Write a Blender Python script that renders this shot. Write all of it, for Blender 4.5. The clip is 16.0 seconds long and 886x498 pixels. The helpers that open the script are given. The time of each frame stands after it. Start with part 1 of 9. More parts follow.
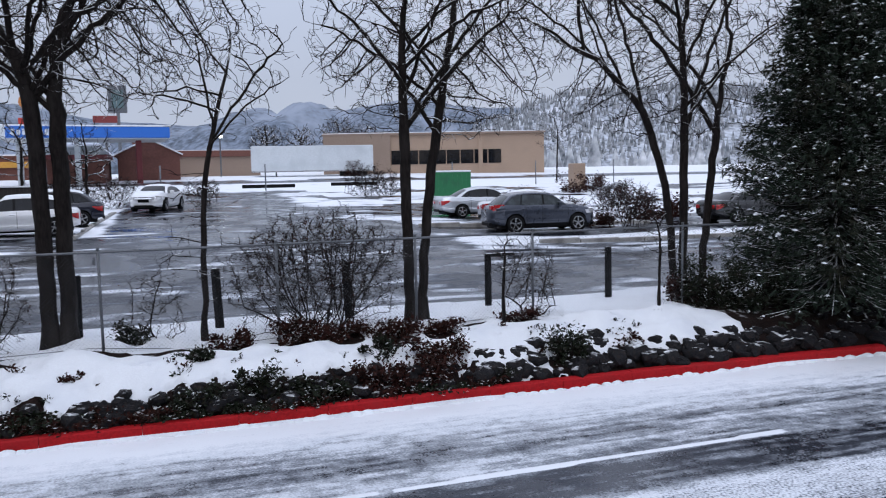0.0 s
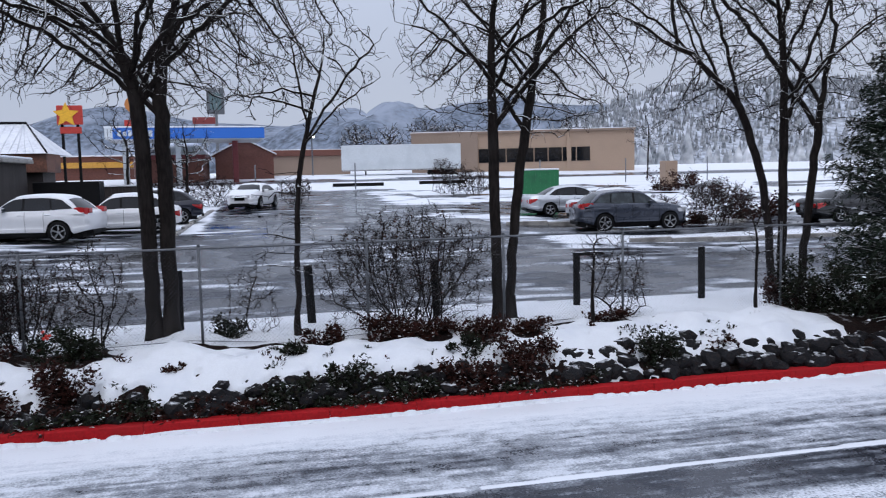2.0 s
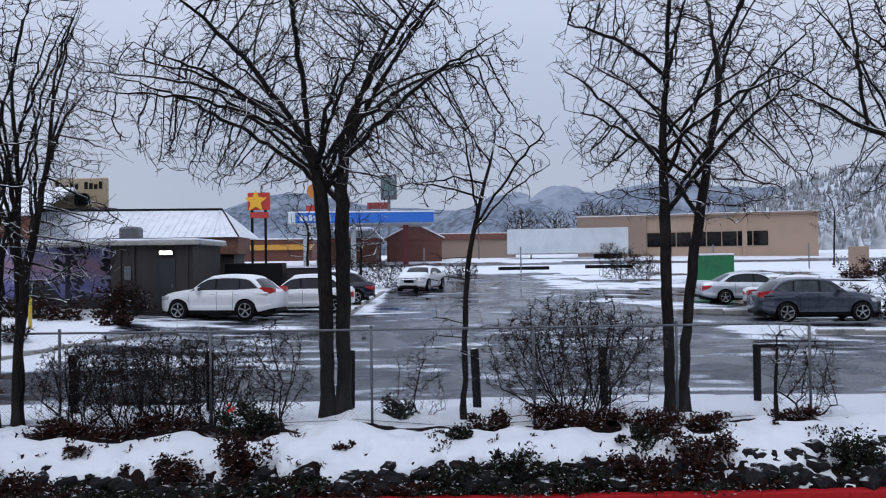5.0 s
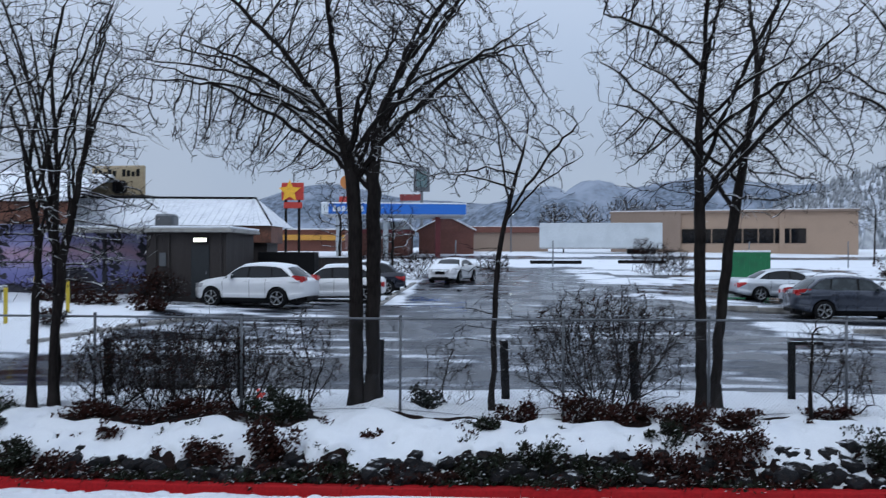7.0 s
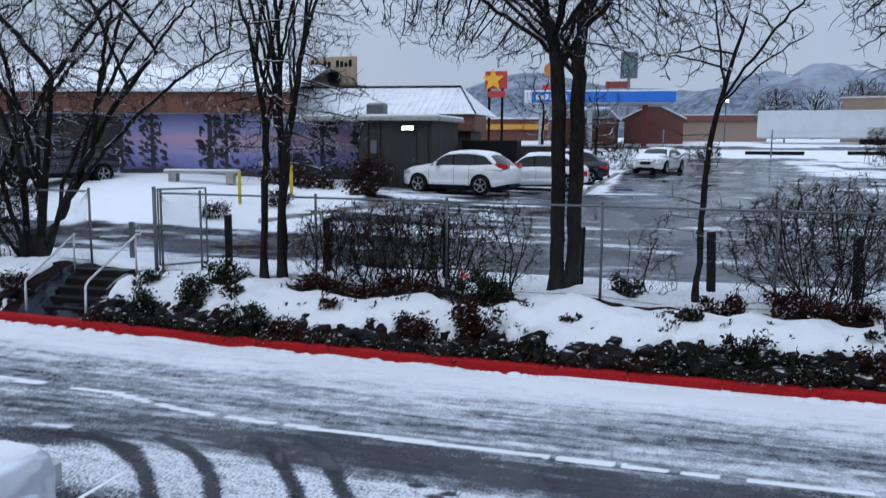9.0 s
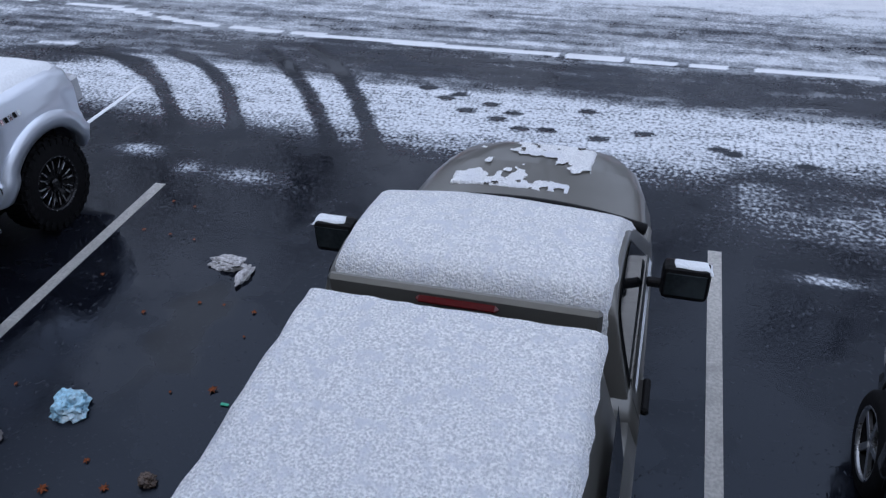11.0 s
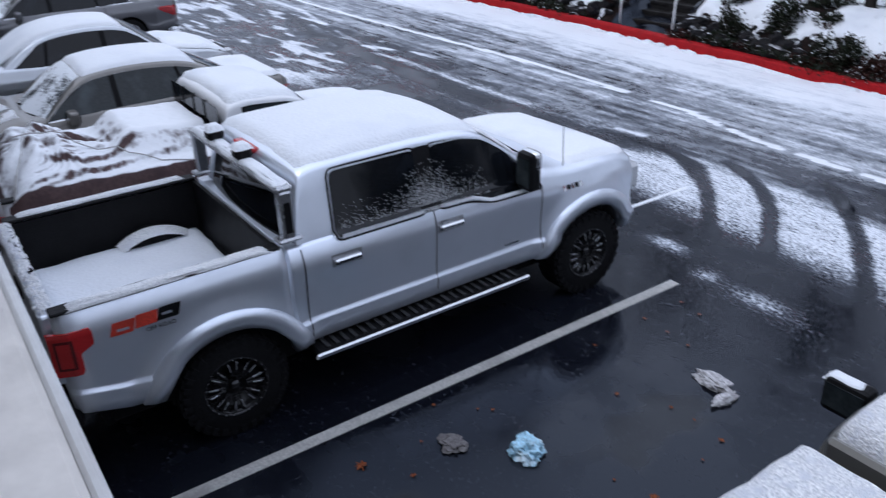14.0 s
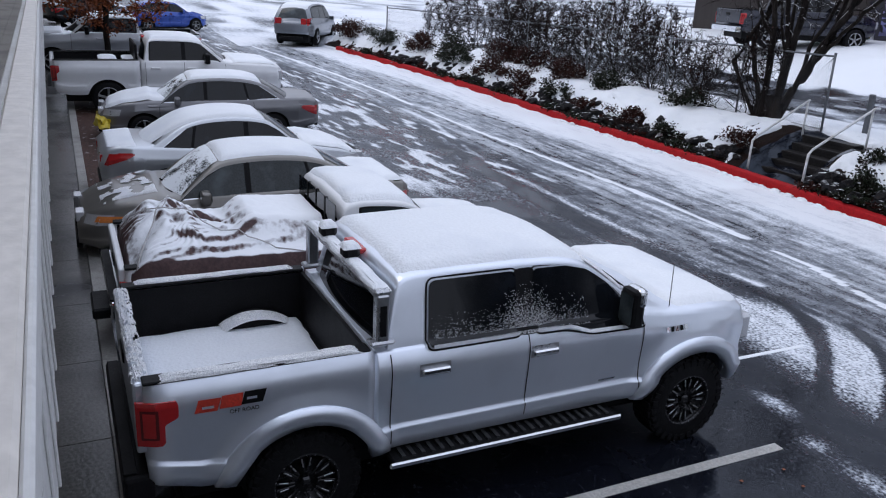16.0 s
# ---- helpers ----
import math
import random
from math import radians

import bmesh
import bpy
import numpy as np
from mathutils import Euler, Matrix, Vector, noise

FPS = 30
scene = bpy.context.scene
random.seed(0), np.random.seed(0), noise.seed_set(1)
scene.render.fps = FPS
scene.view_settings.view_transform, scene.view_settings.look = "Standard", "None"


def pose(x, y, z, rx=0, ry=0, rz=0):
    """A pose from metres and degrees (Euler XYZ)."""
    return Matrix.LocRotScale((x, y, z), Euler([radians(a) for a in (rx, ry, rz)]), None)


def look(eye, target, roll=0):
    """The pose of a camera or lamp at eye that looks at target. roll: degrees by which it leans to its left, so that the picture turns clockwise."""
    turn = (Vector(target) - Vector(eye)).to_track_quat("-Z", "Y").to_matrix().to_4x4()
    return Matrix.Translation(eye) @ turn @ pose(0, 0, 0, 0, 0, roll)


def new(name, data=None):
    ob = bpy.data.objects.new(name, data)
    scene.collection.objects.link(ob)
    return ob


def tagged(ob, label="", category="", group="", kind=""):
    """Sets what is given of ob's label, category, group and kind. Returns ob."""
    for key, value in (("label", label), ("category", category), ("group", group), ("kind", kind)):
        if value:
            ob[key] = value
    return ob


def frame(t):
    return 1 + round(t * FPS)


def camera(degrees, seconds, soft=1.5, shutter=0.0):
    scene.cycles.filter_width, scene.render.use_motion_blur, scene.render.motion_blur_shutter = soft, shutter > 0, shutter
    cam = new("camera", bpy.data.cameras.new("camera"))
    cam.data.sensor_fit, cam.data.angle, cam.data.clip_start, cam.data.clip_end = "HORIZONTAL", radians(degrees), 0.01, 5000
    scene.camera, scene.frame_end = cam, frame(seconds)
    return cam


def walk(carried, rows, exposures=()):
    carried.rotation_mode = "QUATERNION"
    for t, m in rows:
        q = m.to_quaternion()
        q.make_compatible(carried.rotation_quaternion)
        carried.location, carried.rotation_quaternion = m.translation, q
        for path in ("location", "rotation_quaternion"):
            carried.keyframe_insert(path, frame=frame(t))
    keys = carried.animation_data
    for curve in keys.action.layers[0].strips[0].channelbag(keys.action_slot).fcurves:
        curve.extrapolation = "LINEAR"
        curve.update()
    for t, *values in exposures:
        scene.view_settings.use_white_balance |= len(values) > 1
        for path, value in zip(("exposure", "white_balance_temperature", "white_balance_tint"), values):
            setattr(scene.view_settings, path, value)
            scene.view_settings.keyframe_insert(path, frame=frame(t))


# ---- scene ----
cam = camera(57.9, 16.0, soft=1.1, shutter=0.3)
PATH = [
    (0, (0.100, 0.049, 4.109), (0.7388, 1.9353, 3.9234), -1.09),
    (0.5, (0.091, 0.045, 4.114), (0.6685, 1.9503, 3.9260), -1.24),
    (1, (0.080, 0.039, 4.111), (0.6152, 1.9570, 3.9213), -1.28),
    (1.5, (0.073, 0.036, 4.112), (0.5710, 1.9635, 3.9239), -1.13),
    (2, (0.061, 0.027, 4.113), (0.4919, 1.9712, 3.9275), -1.28),
    (2.5, (0.045, 0.017, 4.111), (0.3862, 1.9793, 3.9304), -1.64),
    (3, (0.029, 0.009, 4.115), (0.2652, 1.9887, 3.9576), -1.93),
    (3.5, (0.017, -0.002, 4.127), (0.1586, 1.9889, 3.9966), -1.90),
    (4, (0.003, -0.003, 4.145), (0.0931, 1.9913, 4.0324), -1.39),
    (4.5, (-0.008, 0.005, 4.159), (0.0448, 2.0046, 4.1396), -1.16),
    (4.7, (-0.008, 0.009, 4.159), (0.0329, 2.0085, 4.1775), -1.02),
    (6.8, (0.018, 0.054, 4.107), (0.0159, 2.0530, 4.1528), 0.13),
    (7, (0.022, 0.054, 4.101), (-0.0265, 2.0530, 4.1125), 0.18),
    (7.5, (0.029, 0.043, 4.080), (-0.1661, 2.0325, 4.0352), 0.00),
    (8, (0.028, 0.022, 4.060), (-0.2790, 1.9961, 3.9605), -0.24),
    (8.5, (0.024, -0.001, 4.041), (-0.4128, 1.9451, 3.8980), -0.08),
    (9, (0.019, -0.021, 4.019), (-0.5163, 1.8876, 3.7566), 0.40),
    (9.5, (0.020, -0.036, 3.994), (-0.5297, 1.8248, 3.5079), 0.38),
    (10, (0.026, -0.025, 3.997), (-0.4876, 1.7496, 3.2303), -0.52),
    (10.2, (0.024, -0.022, 3.996), (-0.4708, 1.6900, 3.0875), -1.29),
    (12.3, (-0.034, -0.010, 3.949), (-0.5452, 1.4799, 2.7163), -0.45),
    (12.5, (-0.038, -0.012, 3.949), (-0.6389, 1.4535, 2.7282), -0.50),
    (13, (-0.048, -0.019, 3.959), (-1.0027, 1.3245, 2.8267), -2.84),
    (13.5, (-0.077, -0.032, 3.968), (-1.3457, 1.1563, 2.9787), -3.03),
    (14, (-0.100, -0.054, 3.964), (-1.5864, 0.9479, 3.0772), -2.02),
    (14.5, (-0.111, -0.039, 3.982), (-1.7678, 0.7789, 3.2175), -0.71),
    (15, (-0.128, -0.008, 3.994), (-1.8343, 0.7956, 3.3277), 1.33),
    (15.5, (-0.127, 0.003, 3.992), (-1.8369, 0.8225, 3.3543), 2.56),
    (16, (-0.112, 0.022, 3.984), (-1.8211, 0.8486, 3.3562), 2.77),
]
EXPOSURES = [(0, 0.05, 6350, 10), (3.5, 0.05, 6400, 10), (4.7, -0.05, 6300, 10), (7, -0.14, 5950, 4), (9, -0.08, 5950, 5), (10.2, -0.08, 6050, 8), (12.4, -0.12, 5850, 10), (13.5, 0.16, 6080, 10), (14.0, 0.18, 6150, 10), (14.5, 0.06, 6350, 10), (16, 0.05, 6450, 10)]
walk(cam, [(t, look(eye, target, roll)) for t, eye, target, roll in PATH], EXPOSURES)

# ---- light: an overcast winter sky, with a weak and very wide sun ----
world = bpy.data.worlds.new("world")
scene.world = world
world.use_nodes = True
wn, wl = world.node_tree.nodes, world.node_tree.links
wn.clear()
w_out = wn.new("ShaderNodeOutputWorld")
w_bg = wn.new("ShaderNodeBackground")
w_sky = wn.new("ShaderNodeTexSky")
w_sky.sky_type, w_sky.sun_disc = "NISHITA", False
w_sky.sun_elevation, w_sky.sun_rotation = radians(18), radians(200)
w_sky.air_density, w_sky.dust_density, w_sky.ozone_density = 1.0, 2.0, 1.0
w_scale = wn.new("ShaderNodeVectorMath")
w_scale.operation = "SCALE"
w_scale.inputs["Scale"].default_value = 0.05
w_coord = wn.new("ShaderNodeTexCoord")
w_noise = wn.new("ShaderNodeTexNoise")
w_noise.inputs["Scale"].default_value, w_noise.inputs["Detail"].default_value = 2.2, 4.0
w_ramp = wn.new("ShaderNodeValToRGB")
w_ramp.color_ramp.elements[0].position, w_ramp.color_ramp.elements[1].position = 0.3, 0.75
w_ramp.color_ramp.elements[0].color = (0.50, 0.555, 0.70, 1)
w_ramp.color_ramp.elements[1].color = (0.61, 0.64, 0.755, 1)
w_mix = wn.new("ShaderNodeMix")
w_mix.data_type = "RGBA"
w_mix.inputs["Factor"].default_value = 0.86
wl.new(w_sky.outputs["Color"], w_scale.inputs[0])
wl.new(w_coord.outputs["Generated"], w_noise.inputs["Vector"])
wl.new(w_noise.outputs["Fac"], w_ramp.inputs["Fac"])
wl.new(w_scale.outputs["Vector"], w_mix.inputs["A"])
wl.new(w_ramp.outputs["Color"], w_mix.inputs["B"])
wl.new(w_mix.outputs["Result"], w_bg.inputs["Color"])
# an overcast sky is brightest overhead
w_sep = wn.new("ShaderNodeSeparateXYZ")
w_rise = wn.new("ShaderNodeMapRange")
w_rise.inputs["From Min"].default_value, w_rise.inputs["From Max"].default_value = 0.12, 1.0
w_rise.inputs["To Min"].default_value, w_rise.inputs["To Max"].default_value = 1.0, 2.3
wl.new(w_coord.outputs["Generated"], w_sep.inputs["Vector"])
wl.new(w_sep.outputs["Z"], w_rise.inputs["Value"])
wl.new(w_rise.outputs["Result"], w_bg.inputs["Strength"])
wl.new(w_bg.outputs["Background"], w_out.inputs["Surface"])
sun = new("sun", bpy.data.lights.new("sun", "SUN"))
sun.data.energy, sun.data.angle, sun.data.color = 0.6, radians(40), (1.0, 0.96, 0.92)
sun.matrix_world = look((0, 0, 60), (10, 25, 20))

# ---- materials ----
def material(name, base, rough=0.6, metal=0.0, vary=0.25, scale=6.0, fine=60.0, bump=0.15, second=None, spread=0.5, coat=0.0, gloss_vary=0.1, stretch=(1, 1, 1), depth=0.01, shine=0.5):
    """A surface with two scales of colour and gloss variation and fine relief. second: a colour of stains or wear."""
    m = bpy.data.materials.new(name)
    m.use_nodes = True
    n, l = m.node_tree.nodes, m.node_tree.links
    b = n["Principled BSDF"]
    co = n.new("ShaderNodeTexCoord")
    mp = n.new("ShaderNodeMapping")
    mp.inputs["Scale"].default_value = stretch
    l.new(co.outputs["Object"], mp.inputs["Vector"])
    big, small = n.new("ShaderNodeTexNoise"), n.new("ShaderNodeTexNoise")
    big.inputs["Scale"].default_value, big.inputs["Detail"].default_value = scale, 5
    small.inputs["Scale"].default_value, small.inputs["Detail"].default_value = fine, 3
    l.new(mp.outputs["Vector"], big.inputs["Vector"])
    l.new(mp.outputs["Vector"], small.inputs["Vector"])
    dark = tuple(c * (1 - vary) for c in base)
    light = tuple(min(1, c * (1 + vary)) for c in base)
    r1 = n.new("ShaderNodeValToRGB")
    r1.color_ramp.elements[0].position, r1.color_ramp.elements[1].position = 0.35, 0.68
    r1.color_ramp.elements[0].color, r1.color_ramp.elements[1].color = (*dark, 1), (*light, 1)
    l.new(small.outputs["Fac"], r1.inputs["Fac"])
    col = r1.outputs["Color"]
    r2 = n.new("ShaderNodeMapRange")
    r2.inputs["From Min"].default_value, r2.inputs["From Max"].default_value = spread, min(0.95, spread + 0.2)
    l.new(big.outputs["Fac"], r2.inputs["Value"])
    mix = n.new("ShaderNodeMix")
    mix.data_type = "RGBA"
    mix.inputs["B"].default_value = (*(second or tuple(c * (1 - vary * 0.8) for c in base)), 1)
    l.new(r2.outputs["Result"], mix.inputs["Factor"])
    l.new(col, mix.inputs["A"])
    l.new(mix.outputs["Result"], b.inputs["Base Color"])
    rr = n.new("ShaderNodeMapRange")
    rr.inputs["To Min"].default_value, rr.inputs["To Max"].default_value = max(0.02, rough - gloss_vary), min(1, rough + gloss_vary)
    l.new(big.outputs["Fac"], rr.inputs["Value"])
    l.new(rr.outputs["Result"], b.inputs["Roughness"])
    b.inputs["Metallic"].default_value = metal
    b.inputs["Specular IOR Level"].default_value = shine
    b.inputs["Coat Weight"].default_value = coat
    b.inputs["Coat Roughness"].default_value = 0.06
    if bump:
        bp = n.new("ShaderNodeBump")
        bp.inputs["Strength"].default_value, bp.inputs["Distance"].default_value = bump, depth
        l.new(small.outputs["Fac"], bp.inputs["Height"])
        l.new(bp.outputs["Normal"], b.inputs["Normal"])
    return m


def snowy(m, low=0.35, high=0.6, scale=9.0, amount=0.5):
    """Adds a dusting of snow to the upward faces of a material."""
    n, l = m.node_tree.nodes, m.node_tree.links
    b = n["Principled BSDF"]
    geo, sep = n.new("ShaderNodeNewGeometry"), n.new("ShaderNodeSeparateXYZ")
    l.new(geo.outputs["Normal"], sep.inputs["Vector"])
    ns = n.new("ShaderNodeTexNoise")
    ns.inputs["Scale"].default_value, ns.inputs["Detail"].default_value = scale, 3
    l.new(geo.outputs["Position"], ns.inputs["Vector"])
    add = n.new("ShaderNodeMath")
    add.operation = "MULTIPLY_ADD"
    add.inputs[1].default_value = amount
    l.new(ns.outputs["Fac"], add.inputs[0])
    l.new(sep.outputs["Z"], add.inputs[2])
    mr = n.new("ShaderNodeMapRange")
    mr.inputs["From Min"].default_value, mr.inputs["From Max"].default_value = low + amount / 2, high + amount / 2
    l.new(add.outputs["Value"], mr.inputs["Value"])
    mix = n.new("ShaderNodeMix")
    mix.data_type = "RGBA"
    mix.inputs["B"].default_value = (0.80, 0.82, 0.85, 1)
    old = b.inputs["Base Color"].links[0].from_socket
    l.new(old, mix.inputs["A"])
    l.new(mr.outputs["Result"], mix.inputs["Factor"])
    l.new(mix.outputs["Result"], b.inputs["Base Color"])
    return m


def paint(name, base, rough=0.32, metal=0.3):
    return material(name, base, rough, metal, vary=0.05, scale=2.5, fine=900, bump=0.0, second=tuple(c * 0.93 for c in base), spread=0.5, coat=0.55, gloss_vary=0.04)


def glass(name, tint=(0.012, 0.014, 0.016), rough=0.06):
    m = material(name, tint, rough, 0, vary=0.2, scale=3, fine=40, bump=0, second=tuple(c * 2.2 for c in tint), gloss_vary=0.04)
    m.node_tree.nodes["Principled BSDF"].inputs["IOR"].default_value = 1.5
    m.node_tree.nodes["Principled BSDF"].inputs["Specular IOR Level"].default_value = 0.36
    return m


def lit(name, colour, strength):
    m = bpy.data.materials.new(name)
    m.use_nodes = True
    b = m.node_tree.nodes["Principled BSDF"]
    b.inputs["Base Color"].default_value = (*colour, 1)
    b.inputs["Emission Color"].default_value = (*colour, 1)
    b.inputs["Emission Strength"].default_value = strength
    return m


SNOW = material("snow", (0.76, 0.785, 0.82), 0.62, vary=0.03, scale=1.3, fine=38, bump=0.5, second=(0.68, 0.71, 0.76), depth=0.02)
SNOW_ROUGH = material("snow_grainy", (0.80, 0.82, 0.86), 0.6, vary=0.24, scale=3, fine=95, bump=1.0, second=(0.72, 0.74, 0.79), spread=0.5, depth=0.015)
SNOW_MOTTLED = material("snow_mottled", (0.82, 0.84, 0.88), 0.6, vary=0.32, scale=14, fine=85, bump=1.0, second=(0.68, 0.70, 0.75), spread=0.5, depth=0.018)
CONCRETE = material("wet_concrete", (0.135, 0.13, 0.125), 0.2, vary=0.18, scale=0.9, fine=30, bump=0.2, second=(0.045, 0.045, 0.048), gloss_vary=0.2, shine=0.3)
KERB_GREY = material("kerb_concrete", (0.34, 0.33, 0.31), 0.6, vary=0.15, scale=2, fine=40, second=(0.2, 0.19, 0.18))
KERB_RED = material("red_kerb_paint", (0.34, 0.007, 0.010), 0.75, vary=0.18, scale=2.5, fine=26, bump=0.3, second=(0.30, 0.012, 0.014), spread=0.55, shine=0.2)
LINE_WHITE = material("worn_line_paint", (0.42, 0.41, 0.39), 0.5, vary=0.2, scale=3, fine=45, bump=0.3, second=(0.25, 0.24, 0.23), spread=0.52)
ROCK = snowy(material("dark_basalt", (0.014, 0.014, 0.016), 0.7, vary=0.5, scale=3, fine=14, bump=0.8, second=(0.028, 0.022, 0.020), depth=0.03, shine=0.12), 0.93, 1.05, 5)
SOIL = snowy(material("bark_mulch", (0.013, 0.008, 0.007), 0.9, vary=0.5, scale=4, fine=35, bump=1.0, second=(0.020, 0.011, 0.009), depth=0.04, shine=0.12), 1.05, 1.25, 4, 0.8)
BARK = snowy(material("dark_wet_bark", (0.014, 0.011, 0.010), 0.75, vary=0.45, scale=5, fine=26, bump=0.9, second=(0.028, 0.024, 0.022), stretch=(1, 1, 0.25), depth=0.02, shine=0.12), 0.52, 0.78, 7, 0.5)
TWIG = snowy(material("bare_twig", (0.012, 0.009, 0.008), 0.8, vary=0.3, bump=0, shine=0.12), 0.66, 0.95, 3, 0.9)
BUSH_TWIG = snowy(material("shrub_twig", (0.014, 0.010, 0.009), 0.85, vary=0.35, bump=0, shine=0.12), 0.9, 1.2, 4, 0.9)
LEAF_RED = snowy(material("russet_leaf", (0.034, 0.011, 0.008), 0.7, vary=0.5, scale=7, fine=25, bump=0, second=(0.016, 0.010, 0.008), shine=0.12), 0.85, 1.10, 7, 0.9)
LEAF_GREEN = snowy(material("dark_evergreen_leaf", (0.012, 0.017, 0.009), 0.5, vary=0.4, scale=7, fine=25, bump=0, second=(0.020, 0.012, 0.009), shine=0.12), 0.85, 1.12, 7, 0.9)
NEEDLE = snowy(material("conifer_spray", (0.026, 0.038, 0.027), 0.8, vary=0.45, scale=1.2, fine=18, bump=0, second=(0.036, 0.032, 0.022), spread=0.5, shine=0.12), 0.95, 1.3, 1.3, 1.3)
LEAF_ORANGE = material("dry_orange_leaf", (0.22, 0.065, 0.025), 0.7, vary=0.4, fine=30, bump=0, second=(0.12, 0.04, 0.02), shine=0.12)
POST_BLACK = snowy(material("creosoted_post", (0.007, 0.007, 0.0075), 0.75, vary=0.4, fine=22, bump=0.5, stretch=(1, 1, 0.2), shine=0.12), 0.9, 1.0)
STEEL = material("galvanised_steel", (0.15, 0.16, 0.175), 0.5, 0.5, vary=0.15, scale=4, fine=30, bump=0.05)
WIRE = material("dull_fence_wire", (0.075, 0.08, 0.09), 0.6, 0.3, vary=0.15, bump=0)
WHITE_RAIL = material("white_painted_handrail", (0.62, 0.63, 0.64), 0.45, vary=0.1, second=(0.4, 0.38, 0.36))
BLACK = material("black_plastic", (0.008, 0.008, 0.009), 0.5, vary=0.3, fine=70, bump=0.2, shine=0.12)
TYRE = material("tyre_rubber", (0.008, 0.008, 0.009), 0.75, vary=0.3, fine=50, bump=0.3, shine=0.12)
RIM = material("alloy", (0.42, 0.43, 0.45), 0.28, 0.85, vary=0.12, fine=40, bump=0.0)
RIM_BLACK = material("black_alloy", (0.02, 0.02, 0.022), 0.25, 0.4, vary=0.2, fine=40, bump=0.0)
RIB_GREY = material("worn_step_rubber", (0.03, 0.03, 0.032), 0.5, vary=0.3, bump=0.2)
CHROME = material("chrome", (0.72, 0.73, 0.75), 0.1, 1.0, vary=0.05, bump=0)
GLASS = glass("dark_window", (0.005, 0.006, 0.008), 0.04)
GLASS_CLEAR = glass("car_window", (0.024, 0.03, 0.033))
GLASS_SNOWY = glass("half_covered_windscreen", (0.024, 0.03, 0.033))
LENS_RED = material("red_lens", (0.42, 0.018, 0.02), 0.15, vary=0.15, fine=120, bump=0.05, coat=0.6)
LENS_DEEP = material("deep_red_lens", (0.10, 0.006, 0.008), 0.12, vary=0.15, bump=0, coat=0.6)
LENS_CLEAR = material("clear_lens", (0.55, 0.56, 0.58), 0.12, 0.3, vary=0.15, fine=120, bump=0.05, coat=0.6)
AMBER = material("amber_lens", (0.62, 0.20, 0.05), 0.2, vary=0.1, bump=0)
SILVER = paint("silver_paint", (0.74, 0.785, 0.86), 0.30, 0.7)
SILVER_B = paint("silver_sedan_paint", (0.55, 0.575, 0.61), 0.30, 0.6)
SILVER_DIM = paint("dull_silver_paint", (0.20, 0.215, 0.24), 0.32, 0.5)
BROWN_GREY = paint("warm_grey_paint", (0.19, 0.18, 0.165), 0.3, 0.4)
GREY = paint("mid_grey_paint", (0.17, 0.17, 0.18), 0.3, 0.4)
DARK_GREY = paint("slate_grey_paint", (0.046, 0.054, 0.076), 0.28, 0.4)
WHITE = paint("white_paint", (0.74, 0.75, 0.77), 0.3, 0.0)
TAN_GOLD = paint("champagne_paint", (0.165, 0.162, 0.15), 0.32, 0.4)
NAVY = paint("navy_paint", (0.008, 0.010, 0.022), 0.28, 0.3)
BLUE = paint("bright_blue_paint", (0.03, 0.08, 0.38), 0.28, 0.3)
BLACK_PAINT = paint("black_paint", (0.014, 0.014, 0.016), 0.25, 0.2)

# wet snow that clings in ragged patches to a windscreen
gn, gl = GLASS_SNOWY.node_tree.nodes, GLASS_SNOWY.node_tree.links
gb = gn["Principled BSDF"]
gco = gn.new("ShaderNodeTexCoord")
g1, g2 = gn.new("ShaderNodeTexNoise"), gn.new("ShaderNodeTexNoise")
g1.inputs["Scale"].default_value, g2.inputs["Scale"].default_value = 2.6, 34
g1.inputs["Detail"].default_value = 6
gm = gn.new("ShaderNodeMath")
gm.operation = "MULTIPLY_ADD"
gm.inputs[1].default_value = 0.45
gr = gn.new("ShaderNodeMapRange")
gr.inputs["From Min"].default_value, gr.inputs["From Max"].default_value = 0.58, 0.70
gmix = gn.new("ShaderNodeMix")
gmix.data_type = "RGBA"
gmix.inputs["B"].default_value = (0.74, 0.77, 0.80, 1)
for g_ in (g1, g2):
    gl.new(gco.outputs["Object"], g_.inputs["Vector"])
gl.new(g2.outputs["Fac"], gm.inputs[0])
gl.new(g1.outputs["Fac"], gm.inputs[2])
gl.new(gm.outputs["Value"], gr.inputs["Value"])
gl.new(gb.inputs["Base Color"].links[0].from_socket, gmix.inputs["A"])
gl.new(gr.outputs["Result"], gmix.inputs["Factor"])
gl.new(gmix.outputs["Result"], gb.inputs["Base Color"])
gl.new(gr.outputs["Result"], gb.inputs["Roughness"])

# ---- helpers for meshes ----
def link_mesh(name, verts, faces, mat, parent=None, label="", smooth=False):
    me = bpy.data.meshes.new(name)
    me.from_pydata([tuple(v) for v in verts], [], faces)
    me.update()
    if smooth:
        me.polygons.foreach_set("use_smooth", [True] * len(me.polygons))
    me.materials.append(mat)
    ob = new(name, me)
    if parent:
        ob.parent = parent
    if label:
        ob["label"] = label
    return ob


def part(name, bm, mat, parent=None, label="", smooth=False):
    """Links a bmesh as one mesh object under a thing or a part."""
    me = bpy.data.meshes.new(name)
    bmesh.ops.recalc_face_normals(bm, faces=bm.faces)
    bm.to_mesh(me)
    bm.free()
    if smooth:
        me.polygons.foreach_set("use_smooth", [True] * len(me.polygons))
    me.materials.append(mat)
    ob = new(name, me)
    if parent:
        ob.parent = parent
    if label:
        ob["label"] = label
    return ob


